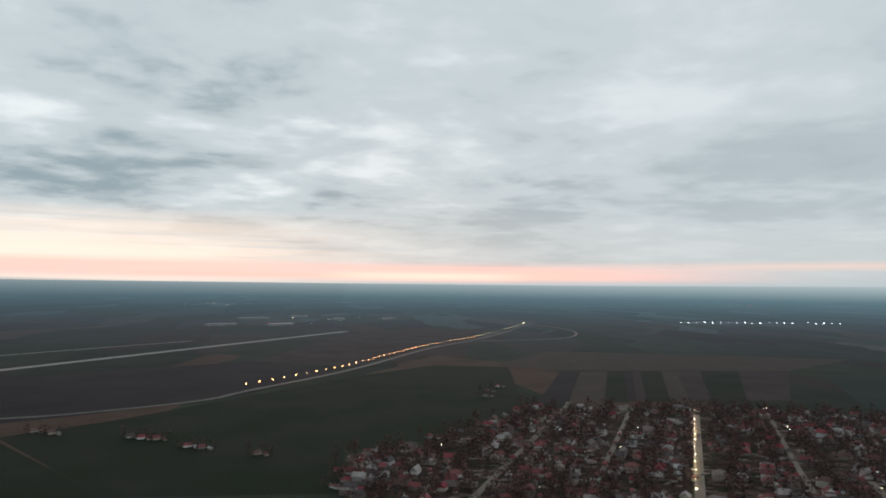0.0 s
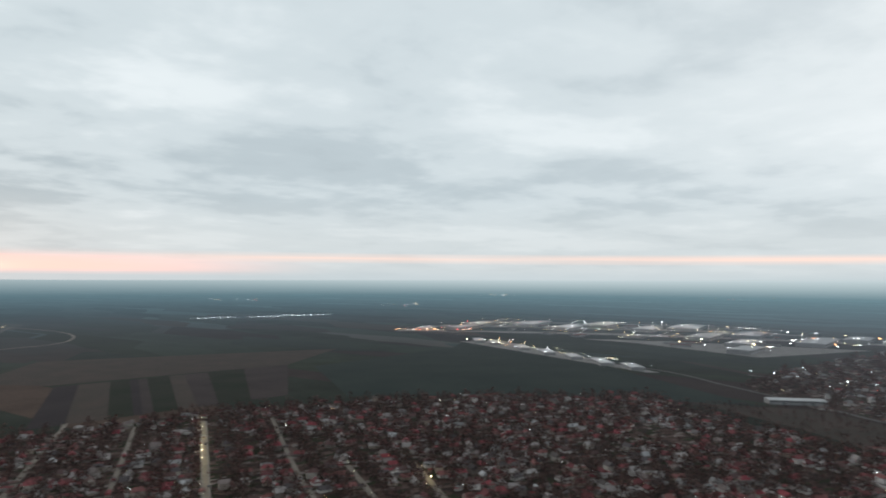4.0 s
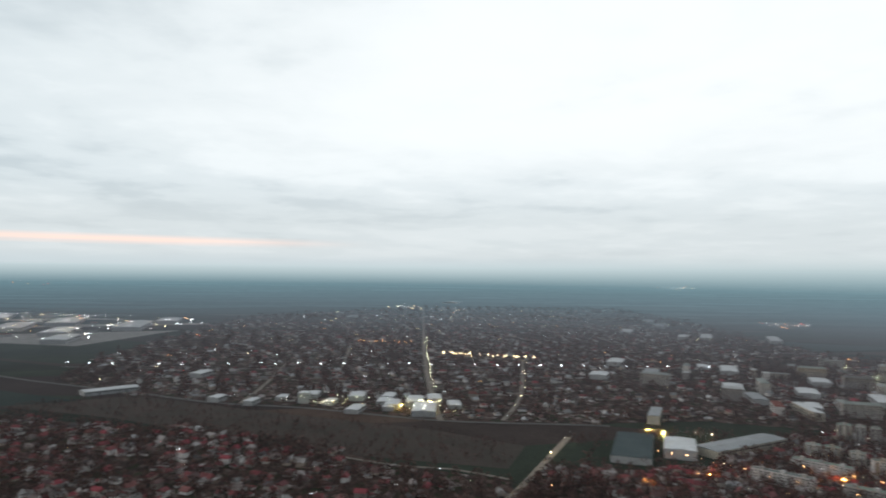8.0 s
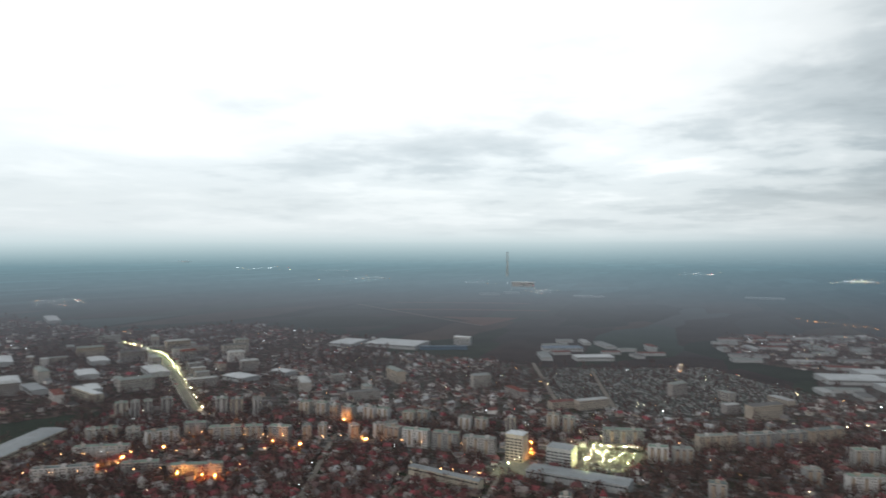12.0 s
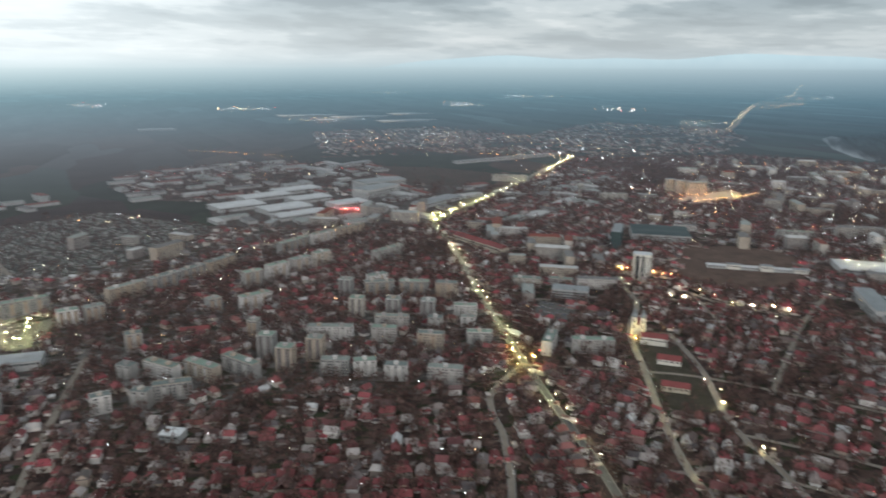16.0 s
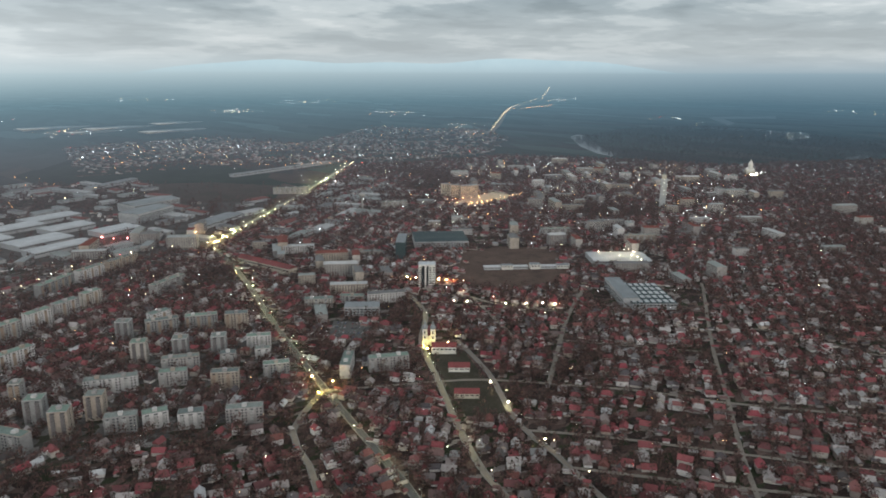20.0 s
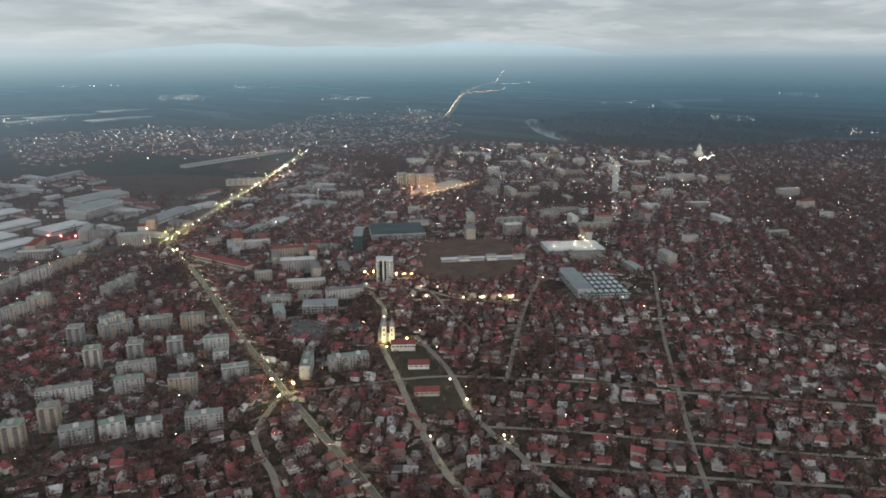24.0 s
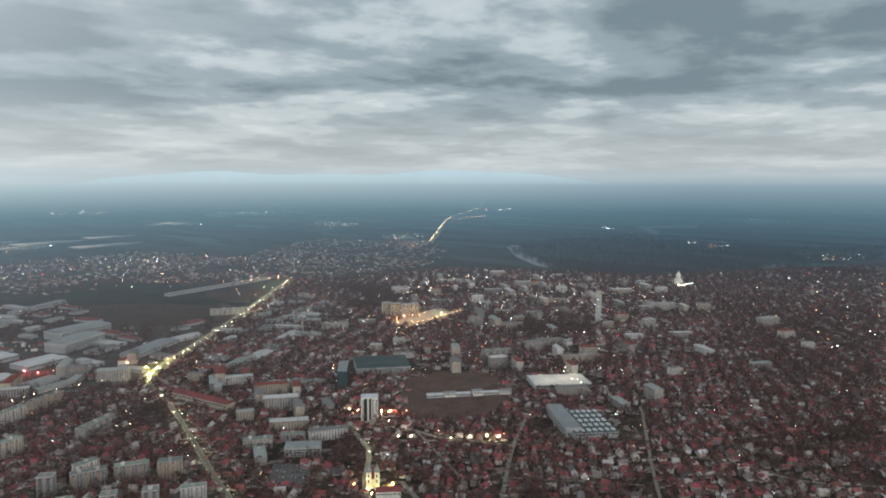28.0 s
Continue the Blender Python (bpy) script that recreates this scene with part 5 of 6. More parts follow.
    hall(218, -488, 98, 84, 11, 9, METAL_GREY, "long low block lit in orange", "apartment block", name="apartment_block", gable=0.2, walls=CREAM)
    hall(4, -388, 120, 16, 13, 6, METAL_PALE, "flat white-roofed building among gardens", "building", name="storage_building", gable=0.0)
    hall(583, -292, 117, 118, 44, 8, METAL_TEAL, "large low hall with dark grey roof", "arena", name="arena", gable=0.0)
    hall(572, -330, 117, 60, 36, 11, METAL_PALE, "pale-roofed hall beside the dark arena", "arena", name="arena", gable=0.05)
    hall(578, -392, 158, 130, 34, 9, METAL_GREY, "long grey wing of the pale hall", "arena", name="arena_wing", gable=0.05, walls=CREAM)
    hall(702, -371, 120, 66, 16, 12, METAL_GREY, "long slab building with pale walls", "building", name="office_slab", gable=0.0, walls=CREAM)
    hall(709, -557, 105, 84, 14, 12, METAL_PALE, "long cream school building", "school", name="school_wing", gable=0.0, walls=CREAM)
    hall(-335, -1128, 57, 110, 50, 20, METAL_GREY, "tall pale factory building with blank walls", "factory", gable=0.0)
    hall(-408, -1030, 57, 130, 40, 8, METAL_GREY, "long low hall beside the avenue", "hall", name="low_hall")
    hall(-780, -1520, 75, 420, 20, 8, METAL_GREY, "very long pale station building", "station", name="station_building")
    hall(-385, -1510, 55, 180, 24, 8, METAL_GREY, "long grey railway shed", "shed", name="railway_shed")
    for x, y in ((-846, -970), (-856, -951), (-872, -946), (-840, -988)):
        hall(x, y, 120, 22, 18, 34, METAL_GREY, "pale tower block beside the lit square", "tower block", name="tower_block", gable=0.0, walls=CREAM)
    for x, y, w, d in ((-870, -3150, 420, 110), (-640, -3300, 380, 110), (-1000, -2850, 420, 90), (-720, -2980, 300, 80), (-1150, -3300, 300, 110)):
        hall(x, y, 75, w, d, 6, METAL_PALE, "wide pale greenhouse on the plain", "greenhouse", name="greenhouse", gable=0.02, spans=2)
    hall(941, -2781, 80, 120, 60, 34, METAL_PALE, "pale boiler house of the power station", "power station", name="boiler_house", gable=0.0)
    hall(680, -1060, 85, 60, 90, 8, METAL_PALE, "white lit side hall of the supermarket", "supermarket", name="supermarket", gable=0.02)
    hall(505, -1085, 60, 110, 12, 8, METAL_BLUE, "low building with blue front", "shop", name="shop", gable=0.02, walls=METAL_BLUE)
    for x, y, a, w in ((-290, 2381, 60, 200), (-151, 2522, 60, 120), (-330, 2010, 60, 160), (-170, 2033, 60, 140), (-8, 2377, 60, 80), (160, 2399, 60, 90)):
        hall(x, y, a, w * 0.7, 40, 7, METAL_GREY, "pale airfield hangar across the runway", "hangar", name="hangar")
    for x, y, a, w, d in ((1054, -628, 115, 70, 22), (794, -550, 110, 84, 24), (734, -583, 120, 60, 22), (626, -720, 100, 66, 38), (600, -775, 100, 50, 26), (1025, 152, 110, 60, 24), (837, 101, 110, 36, 18),
                          (1006, -514, 120, 80, 30), (1850, -952, 120, 150, 60), (2013, -993, 120, 140, 50), (2146, -94, 100, 120, 40), (3080, -575, 110, 240, 90), (918, -2347, 80, 120, 40), (870, -2452, 80, 100, 60)):
        hall(x, y, a, w * 0.8, d, 8, METAL_GREY if w > 70 else METAL_PALE, "pale-roofed works building in the eastern town", "works building", name="works_building")
    for x, y, w in ((5724, -5437, 520), (2738, -4028, 330), (1930, -3188, 240), (1261, -3050, 120), (575, -2413, 140), (18, -2613, 160)):
        hall(x, y, 85, w, w * 0.35, 6, METAL_PALE, "wide pale greenhouse on the plain", "greenhouse", name="greenhouse", gable=0.02, spans=2)
    for x, y, w in ((1677, -775, 120), (1539, -856, 90), (1539, -914, 140), (1477, -1049, 160), (1120, -506, 70), (1019, -652, 90), (860, -560, 70), (820, -640, 60), (760, -700, 80), (900, -720, 60), (980, -420, 50)):
        hall(x, y, 120, w, 34, 9, METAL_PALE, "pale industrial hall at the town's edge", "industrial hall")


put_halls()


def make_mid(seed):
    r = random.Random(seed)
    w, d, n = r.choice((24, 32, 40, 52)), r.choice((12, 14, 16)), r.choice((3, 4, 5, 6))
    h = n * 3.2 + 1
    root = thing("city_building", "pale plastered city building with grey roof", "building", "city buildings")
    part("wall", box(-w / 2, -d / 2, 0, w / 2, d / 2, h), WALL_MID, root)
    bm = bmesh.new()
    o, z = 0.4, h + 0.02
    rise = r.choice((0.4, 0.5, 3.0))
    v = [bm.verts.new(q) for q in ((-w / 2 - o, -d / 2 - o, z), (w / 2 + o, -d / 2 - o, z), (w / 2 + o, d / 2 + o, z), (-w / 2 - o, d / 2 + o, z), (-w / 2 + 3, 0, z + rise), (w / 2 - 3, 0, z + rise))]
    for f in ((3, 2, 1, 0), (0, 1, 5, 4), (2, 3, 4, 5), (1, 2, 5), (3, 0, 4)):
        bm.faces.new([v[i] for i in f])
    top = part("roof", bm, ROOF_MID, root)
    part("chimney", box(-w / 4, -0.6, z, -w / 4 + 1.2, 0.6, z + rise + 1.4), WALL_MID, top)
    glass = bmesh.new()
    for side in (-1, 1):
        for i in range(int(w / 4)):
            x = -w / 2 + 2 + 4 * i
            for k in range(n):
                add_box(glass, x - 0.8, side * d / 2 - 0.05, 1.2 + 3.2 * k, x + 0.8, side * d / 2 + 0.05, 2.9 + 3.2 * k)
    tagged(part("glazing", glass, GLASS, root, "dark window panes"), kind="stuff")
    return root


def make_shed(seed):
    r = random.Random(seed)
    w, d, h = r.choice((40, 60, 80)), r.choice((18, 24, 30)), r.choice((6, 8))
    root = thing("industrial_shed", "grey industrial shed with low sheet roof", "shed", "industrial sheds")
    part("wall", box(-w / 2, -d / 2, 0, w / 2, d / 2, h), CLADDING, root)
    bm = bmesh.new()
    a = [bm.verts.new((-w / 2 - 0.3, y, z)) for y, z in ((-d / 2 - 0.3, h), (d / 2 + 0.3, h), (d / 2 + 0.3, h + 0.3), (0, h + 0.3 + d * 0.06), (-d / 2 - 0.3, h + 0.3))]
    b = [bm.verts.new((w / 2 + 0.3, v.co.y, v.co.z)) for v in a]
    bm.faces.new(a[::-1])
    bm.faces.new(b)
    for i in range(5):
        bm.faces.new((a[i], a[(i + 1) % 5], b[(i + 1) % 5], b[i]))
    part("roof", bm, ROOF_MID, root)
    return root


WALL_MID = palette("city_plaster", [(0.42, 0.40, 0.37), (0.34, 0.32, 0.30), (0.54, 0.52, 0.50), (0.38, 0.335, 0.285), (0.28, 0.26, 0.25)], island=False, grain_scale=0.3)
ROOF_MID = palette("city_roof", [(0.28, 0.30, 0.30), (0.17, 0.17, 0.17), (0.42, 0.43, 0.43), (0.18, 0.07, 0.06), (0.26, 0.285, 0.275)], island=False, grain_scale=0.3)


def scatter(make, kinds, poly, number, seed, heading, gap):
    r = random.Random(seed)
    made = []
    xs, ys = [p[0] for p in poly], [p[1] for p in poly]
    tries = 0
    while len(made) < number and tries < 4000:
        tries += 1
        x, y = r.uniform(min(xs), max(xs)), r.uniform(min(ys), max(ys))
        if not inside(x, y, poly) or not free(x, y, gap):
            continue
        k = far_scale(x, y)
        m = Matrix.Translation(at(x, y)) @ pose(0, 0, 0, 0, 0, 90 - heading + r.choice((0, 90)) + r.uniform(-6, 6))
        reserve(x, y, gap + 4)
        if len(kinds) < 6:
            kinds.append(make(seed + len(kinds)))
            made.append(kinds[-1])
        else:
            made.append(copy_thing(r.choice(kinds), m))
        made[-1].matrix_world = m @ Matrix.Scale(k, 4)


MID, SHED = [], []
scatter(make_mid, MID, CENTRE, 75, 300, 125, 16)
scatter(make_mid, MID, plan((-640, -560), (-700, -200), (-1300, -350), (-1900, -560), (-1500, -800), (-1000, -560)), 18, 305, 125, 15)
scatter(make_mid, MID, plan((482, -620), (242, -680), (92, -715), (-150, -900), (60, -900), (300, -850), (560, -800)), 14, 310, 130, 14)
scatter(make_mid, MID, plan((620, -600), (720, -420), (1000, -500), (1100, -900), (700, -1000)), 34, 320, 120, 14)
scatter(make_mid, MID, plan((-300, -500), (-420, -560), (-500, -780), (-380, -850)), 16, 330, 120, 14)
scatter(make_shed, SHED, SHEDS, 46, 340, 70, 22)
scatter(make_shed, SHED, plan((-620, -1160), (-450, -960), (-400, -880), (-480, -800), (-800, -1080), (-900, -1350)), 26, 350, 55, 20)
scatter(make_shed, SHED, plan((-345, -890), (-189, -915), (-62, -968), (-60, -1150), (-300, -1290), (-514, -1180), (-590, -1130)), 18, 355, 70, 18)
scatter(make_mid, MID, plan((-345, -890), (-189, -915), (-120, -930), (-250, -1000), (-420, -1020)), 10, 356, 120, 13)
scatter(make_shed, SHED, plan((360, -1280), (180, -1280), (160, -1120), (330, -1050)), 12, 360, 60, 20)
scatter(make_shed, SHED, plan((1330, 1390), (1880, 1540), (2190, 1040), (2000, 330), (1870, 280), (1400, 450), (1500, 760)), 20, 370, 75, 24)

# ---- settlements ----
settle(VILLAGE, 64, 11, lot=16, keep=0.56, trees=1.9, loose=12, wilds=-2)
settle(SOUTH_LOW, 72, 12, row=30, lot=12.5, keep=0.88, trees=2.1, wilds=-0.6)
settle(RED_TOWN, 215, 13, row=31, lot=12.5, trees=2.1, keep=0.82, loose=45)
settle(BLOCK_ZONE, 28, 19, row=32, lot=14, keep=0.84, trees=2.4, wilds=-0.6)
settle(EAST_TOWN, 8, 14, row=48, lot=24, keep=0.58, trees=1.8, grey=True, loose=90)
settle(SOUTH_TOWN, 60, 15, row=40, lot=22, keep=0.75, trees=1.2, grey=True, skip=(CEMETERY,))
settle(FAR_TOWN, 30, 16, row=70, lot=34, keep=0.7, trees=1.2, grey=True, loose=120)
settle(SHEDS, 70, 20, row=64, lot=32, keep=0.5, trees=1.6, grey=True, loose=60)
settle(WORKS_LAND, 60, 22, row=60, lot=30, keep=0.5, trees=1.8, grey=True)
for x, y in plan((-212, 579), (-195, 570), (-131, 553), (-122, 548), (-110, 545), (-81, 518), (-70, 512), (-28, 492), (98, 536), (120, 560), (181, 735), (209, 804), (190, 770)):
    HOUSE_SPOTS.append((x, y, 0.6, 7, 5, 2.6, 1.8, False))
    HOUSE_SPOTS.append((x + 9, y - 4, 2.1, 5, 3.5, 2.2, 1.0, True))
    TREE_SPOTS.extend(((x + 12, y + 5, 5.0), (x - 9, y + 3, 6.0), (x - 3, y - 8, 4.5), (x + 4, y + 9, 5.5)))

for x, y in plan((-343, -360), (-352, -396), (-323, -327), (-306, -318), (-336, -352), (-330, -398)):
    TREE_SPOTS.append((x, y, 7.5))


def house_kind(seed):
    """A small plastered house under a gabled or half-hipped roof, with a chimney."""
    r = random.Random(seed)
    w, d, h, rise = r.uniform(8.5, 12), r.uniform(6.2, 8), r.choice((3.0, 3.2, 3.4, 5.6)), r.uniform(2.4, 3.5)
    root = thing("house", "small plastered house with a pitched tile roof", "house", "houses of the town")
    w2, d2 = w / 2, d / 2
    bm = bmesh.new()
    v = [bm.verts.new(p) for p in ((-w2, -d2, 0), (w2, -d2, 0), (w2, d2, 0), (-w2, d2, 0), (-w2, -d2, h), (w2, -d2, h), (w2, d2, h), (-w2, d2, h), (-w2, 0, h + rise), (w2, 0, h + rise))]
    for f in ((0, 1, 5, 4), (2, 3, 7, 6), (1, 2, 6, 9, 5), (3, 0, 4, 8, 7)):
        bm.faces.new([v[i] for i in f])
    part("wall", bm, WALL_ONE, root)
    o, hip = 0.55, r.choice((0, 0, 0.22)) * w
    z0, z1 = h - rise * o / d2 + 0.05, h + rise + 0.05
    bm = bmesh.new()
    lo = [bm.verts.new(p) for p in ((-w2 - o, -d2 - o, z0), (w2 + o, -d2 - o, z0), (w2 + o, d2 + o, z0), (-w2 - o, d2 + o, z0), (-w2 - o + hip, 0, z1), (w2 + o - hip, 0, z1))]
    hi = [bm.verts.new(p.co + Vector((0, 0, 0.22))) for p in lo]
    for f in ((0, 1, 5, 4), (2, 3, 4, 5), (1, 2, 5), (3, 0, 4)):
        bm.faces.new([hi[i] for i in f])
        bm.faces.new([lo[i] for i in f][::-1])
    for i, j in ((0, 1), (1, 2), (2, 3), (3, 0)):
        bm.faces.new((lo[i], lo[j], hi[j], hi[i]))
    top = part("roof", bm, ROOF_ONE, root, "pitched roof of clay tiles")
    cx = r.uniform(-0.25, 0.25) * w
    part("chimney", box(cx - 0.35, -0.9, h + rise - 0.9, cx + 0.35, -0.2, h + rise + 0.9), WALL_ONE, top)
    bm = bmesh.new()
    for side in (-1, 1):
        for k in range(3):
            x = -w2 + (k + 0.5) * w / 3
            for z in ((1.0,) if h < 5 else (1.0, 3.7)):
                add_box(bm, x - 0.6, side * d2 - 0.04, z, x + 0.6, side * d2 + 0.04, z + 1.3)
    tagged(part("glazing", bm, GLASS, root, "dark window panes"), kind="stuff")
    return root


def tree_kind(seed, size=7.0):
    r = random.Random(seed)
    root = thing("tree", "bare brown garden tree with forked limbs", "tree", "garden trees")
    bm = bmesh.new()
    h = size * 1.35
    bmesh.ops.create_cone(bm, segments=6, radius1=0.035 * size, radius2=0.012 * size, depth=h * 0.7, matrix=Matrix.Translation((0, 0, h * 0.35)))
    for k in range(6):
        b, tilt = k * 1.05 + r.uniform(-0.3, 0.3), r.uniform(0.5, 0.9)
        m = Matrix.Translation((0, 0, h * r.uniform(0.3, 0.5))) @ Matrix.Rotation(b, 4, "Z") @ Matrix.Rotation(tilt, 4, "Y") @ Matrix.Translation((0, 0, size * 0.25))
        bmesh.ops.create_cone(bm, segments=5, radius1=0.016 * size, radius2=0.005 * size, depth=size * 0.5, matrix=m)
    part("trunk", bm, BARK, root)
    heap = Heap()
    for i in range(170):
        u, b = r.uniform(0.3, 1), r.uniform(0, 6.283)
        q = size * 0.5 * math.sqrt(max(0.05, 1 - (2 * u - 1.2) ** 2)) * r.uniform(0.2, 1.1)
        e = size * r.uniform(0.05, 0.13)
        c = Vector((q * math.cos(b), q * math.sin(b), h * u))
        heap.add([tuple(c + Vector((r.uniform(-e, e), r.uniform(-e, e), r.uniform(-e, e)))) for _ in range(3)], [(0, 1, 2)], 0)
    crown = new("crown", mesh_of("crown", heap.v, heap.f, [LEAFLESS]))
    crown.parent = root
    return root


HOUSE_SPOTS.sort(key=lambda p: p[0] ** 2 + p[1] ** 2 + (0 if p[3] > 9 else 1e7))
NEAR_HOUSES = [p for p in HOUSE_SPOTS if 300 < math.hypot(p[0], p[1]) < 2300][:290]
kinds = [house_kind(s) for s in range(10)]
for i, (x, y, a, w, d, h, rise, grey) in enumerate(NEAR_HOUSES):
    m = pose(x, y, 0, 0, 0, math.degrees(a))
    if i < 10:
        kinds[i].matrix_world = m
    else:
        copy_thing(kinds[(i * 7) % 10], m)
TREE_SPOTS.sort(key=lambda p: p[0] ** 2 + p[1] ** 2)
near_trees = [p for p in TREE_SPOTS if math.hypot(p[0], p[1]) > 330][:150]
kinds = [tree_kind(s) for s in range(5)]
for i, (x, y, s) in enumerate(near_trees):
    m = pose(x, y, 0, 0, 0, i * 77)
    if i < 5:
        kinds[i].matrix_world = m
    else:
        copy_thing(kinds[i % 5], m)

taken = set((p[0], p[1]) for p in NEAR_HOUSES)
far_houses, far_trees = Heap(), Grove()
rng = random.Random(5)
for x, y, a, w, d, h, rise, grey in HOUSE_SPOTS:
    if (x, y) not in taken:
        # grey roofs grow commoner with distance, a haze tone put into the roof colours
        heap_house(far_houses, rng, x, y, a, w, d, h, rise, (0, 2 if rng.random() < (0.75 if grey else min(0.5, max(0.14, math.hypot(x, y) / 2400 - 0.2))) else 1))
far_houses.link("town_houses", [WALLS, ROOFS, ROOFS_GREY], "many small houses with red and grey roofs", "houses")
taken = set((p[0], p[1]) for p in near_trees)
for x, y, s in TREE_SPOTS:
    if (x, y) not in taken:
        far_trees.add(rng, x, y, s * 1.2, x * x + y * y < 6e5)


def thicket(poly, count, size, seed):
    """Scrub and wood filling a plot."""
    r = random.Random(seed)
    xs, ys = [p[0] for p in poly], [p[1] for p in poly]
    for _ in range(count):
        x, y = r.uniform(min(xs), max(xs)), r.uniform(min(ys), max(ys))
        if inside(x, y, poly) and free(x, y, 1):
            far_trees.add(r, x, y, size * r.uniform(0.6, 1.3), False)


thicket(BLOCK_ZONE, 4800, 6.5, 6)
thicket(CEMETERY, 2600, 4.5, 7)
thicket(SHEDS, 900, 6, 8)
thicket(plan((-650, -110), (-953, -190), (-1529, -320), (-1350, -520), (-950, -420), (-700, -250)), 5500, 7, 10)
thicket(WORKS_LAND, 1100, 6, 9)
thicket(plan((822, 324), (878, 201), (771, 35), (679, -124), (608, -201), (541, -168), (606, -17), (755, 190)), 1600, 5, 1)
thicket(plan((640, -250), (545, -240), (530, -300), (560, -450), (640, -470)), 260, 6, 3)
thicket(plan((-257, -1597), (-568, -1422), (-687, -1253), (-514, -1177), (-201, -1329)), 260, 7, 4)
far_trees.link("garden_trees", LEAFLESS, "bare brown garden trees", "trees")
hazy_woods = Grove()
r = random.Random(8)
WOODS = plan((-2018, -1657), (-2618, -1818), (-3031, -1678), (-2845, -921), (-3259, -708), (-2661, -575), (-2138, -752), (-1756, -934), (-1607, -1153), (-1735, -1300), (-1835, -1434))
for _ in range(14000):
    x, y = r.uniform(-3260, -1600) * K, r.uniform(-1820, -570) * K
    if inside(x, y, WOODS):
        hazy_woods.add(r, x, y, r.uniform(7, 10), False)
hazy_woods.link("woodland", HAZY_FOREST, "dark riverside woodland tinted with haze", "wood")


# ---- cemetery: rows of pale tombs between dark shrubs ----
sheet("cemetery_ground", CEMETERY, 0.3, GRAVE_GROUND, "grey-green ground of the cemetery", "cemetery", 2)


def lay_tombs():
    tombs = Heap()
    r = random.Random(31)
    a = radians(38)
    c, q = math.cos(a), math.sin(a)
    xs, ys = [p[0] for p in CEMETERY], [p[1] for p in CEMETERY]
    cx, cy = sum(xs) / len(xs), sum(ys) / len(ys)
    for i in range(-75, 76):
        for j in range(-90, 91):
            u, v = i * 5.2 + r.uniform(-0.6, 0.6), j * 3.6 + r.uniform(-0.5, 0.5)
            x, y = cx + u * c - v * q, cy + u * q + v * c
            if r.random() < 0.30 or i % 9 == 0 or j % 15 == 0 or not inside(x, y, CEMETERY) or not free(x, y, 2):
                continue
            w, d, h = r.uniform(0.6, 1.2), r.uniform(0.9, 1.6), r.choice((0.7, 1.0, 1.5, 2.2))
            tombs.add([tuple(at(x + px * c - py * q, y + px * q + py * c, pz)) for pz in (0.2, h) for px, py in ((-w, -d), (w, -d), (w, d), (-w, d))], BOX_F, 0)
    tombs.link("tombs", [TOMB_STONE], "rows of pale grey stone tombs", "tombs")


lay_tombs()


# ---- street lamps ----
def make_lamp(mat, label, h=9.0):
    root = thing("street_lamp", label, "street lamp", "street lamps")
    bm = bmesh.new()
    bmesh.ops.create_cone(bm, cap_ends=True, segments=8, radius1=0.12, radius2=0.07, depth=h, matrix=Matrix.Translation((0, 0, h / 2)))
    part("pole", bm, POLE, root)
    arm = part("arm", box(-0.05, 0, h - 0.1, 0.05, 1.6, h + 0.02), POLE, root)
    bm = bmesh.new()
    if mat == SODIUM:
        bmesh.ops.create_uvsphere(bm, u_segments=8, v_segments=5, radius=0.5, matrix=Matrix.Translation((0, 1.7, h - 0.2)) @ Matrix.Diagonal((0.7, 0.9, 0.7, 1)))
        part("lantern", bm, mat, arm, "glowing lantern")
        part("hood", box(-0.38, 1.2, h - 0.06, 0.38, 2.2, h + 0.1), POLE, arm, "flat grey lamp hood")
    else:
        # a shallow glass bowl that bulges out below and beside a flat hood
        bmesh.ops.create_uvsphere(bm, u_segments=8, v_segments=5, radius=0.36, matrix=Matrix.Translation((0, 1.75, h - 0.14)) @ Matrix.Diagonal((0.8, 1.1, 0.36, 1)))
        part("lantern", bm, mat, arm, "glowing lantern")
        part("hood", box(-0.36, 1.25, h - 0.06, 0.36, 2.25, h + 0.1), POLE, arm, "flat grey lamp hood")
    return root


GLOWS = (FAR_SODIUM, FAR_WARM, FAR_LED, FAR_COOL, RED_LIGHT)
FAR_OF = {SODIUM.name: FAR_SODIUM, WARM.name: FAR_WARM, LED.name: FAR_LED, COOL.name: FAR_COOL}
LAMPS = {}
LAMP_NAMES = {SODIUM.name: "steel street lamp glowing orange", WARM.name: "steel street lamp glowing warm white", LED.name: "steel street lamp glowing greenish white", COOL.name: "steel street lamp glowing cool white"}
small_lights = Heap()
count = 0


def glint(x, y, z, size, mat):
    """A lamp too far off to make out more than its light, on a thin mast."""
    e = max(size, 0.00036 * math.hypot(x, y) * (0.55 + 0.8 * ((x * 7.3 + y * 3.1) % 1.0)))
    vs = [(e, 0, 0), (0, e, 0), (-e, 0, 0), (0, -e, 0), (0, 0, e * 0.6), (0, 0, -e * 0.6)]
    small_lights.add([tuple(at(x + a, y + b, z + c)) for a, b, c in vs], ((0, 1, 4), (1, 2, 4), (2, 3, 4), (3, 0, 4), (1, 0, 5), (2, 1, 5), (3, 2, 5), (0, 3, 5)), GLOWS.index(mat))
    t = 0.07
    small_lights.add([tuple(at(x + a, y + b, c)) for a, b, c in ((t, 0, 0), (-t, t, 0), (-t, -t, 0), (0, 0, z - e * 0.6))], ((0, 1, 3), (1, 2, 3), (2, 0, 3)), 5)


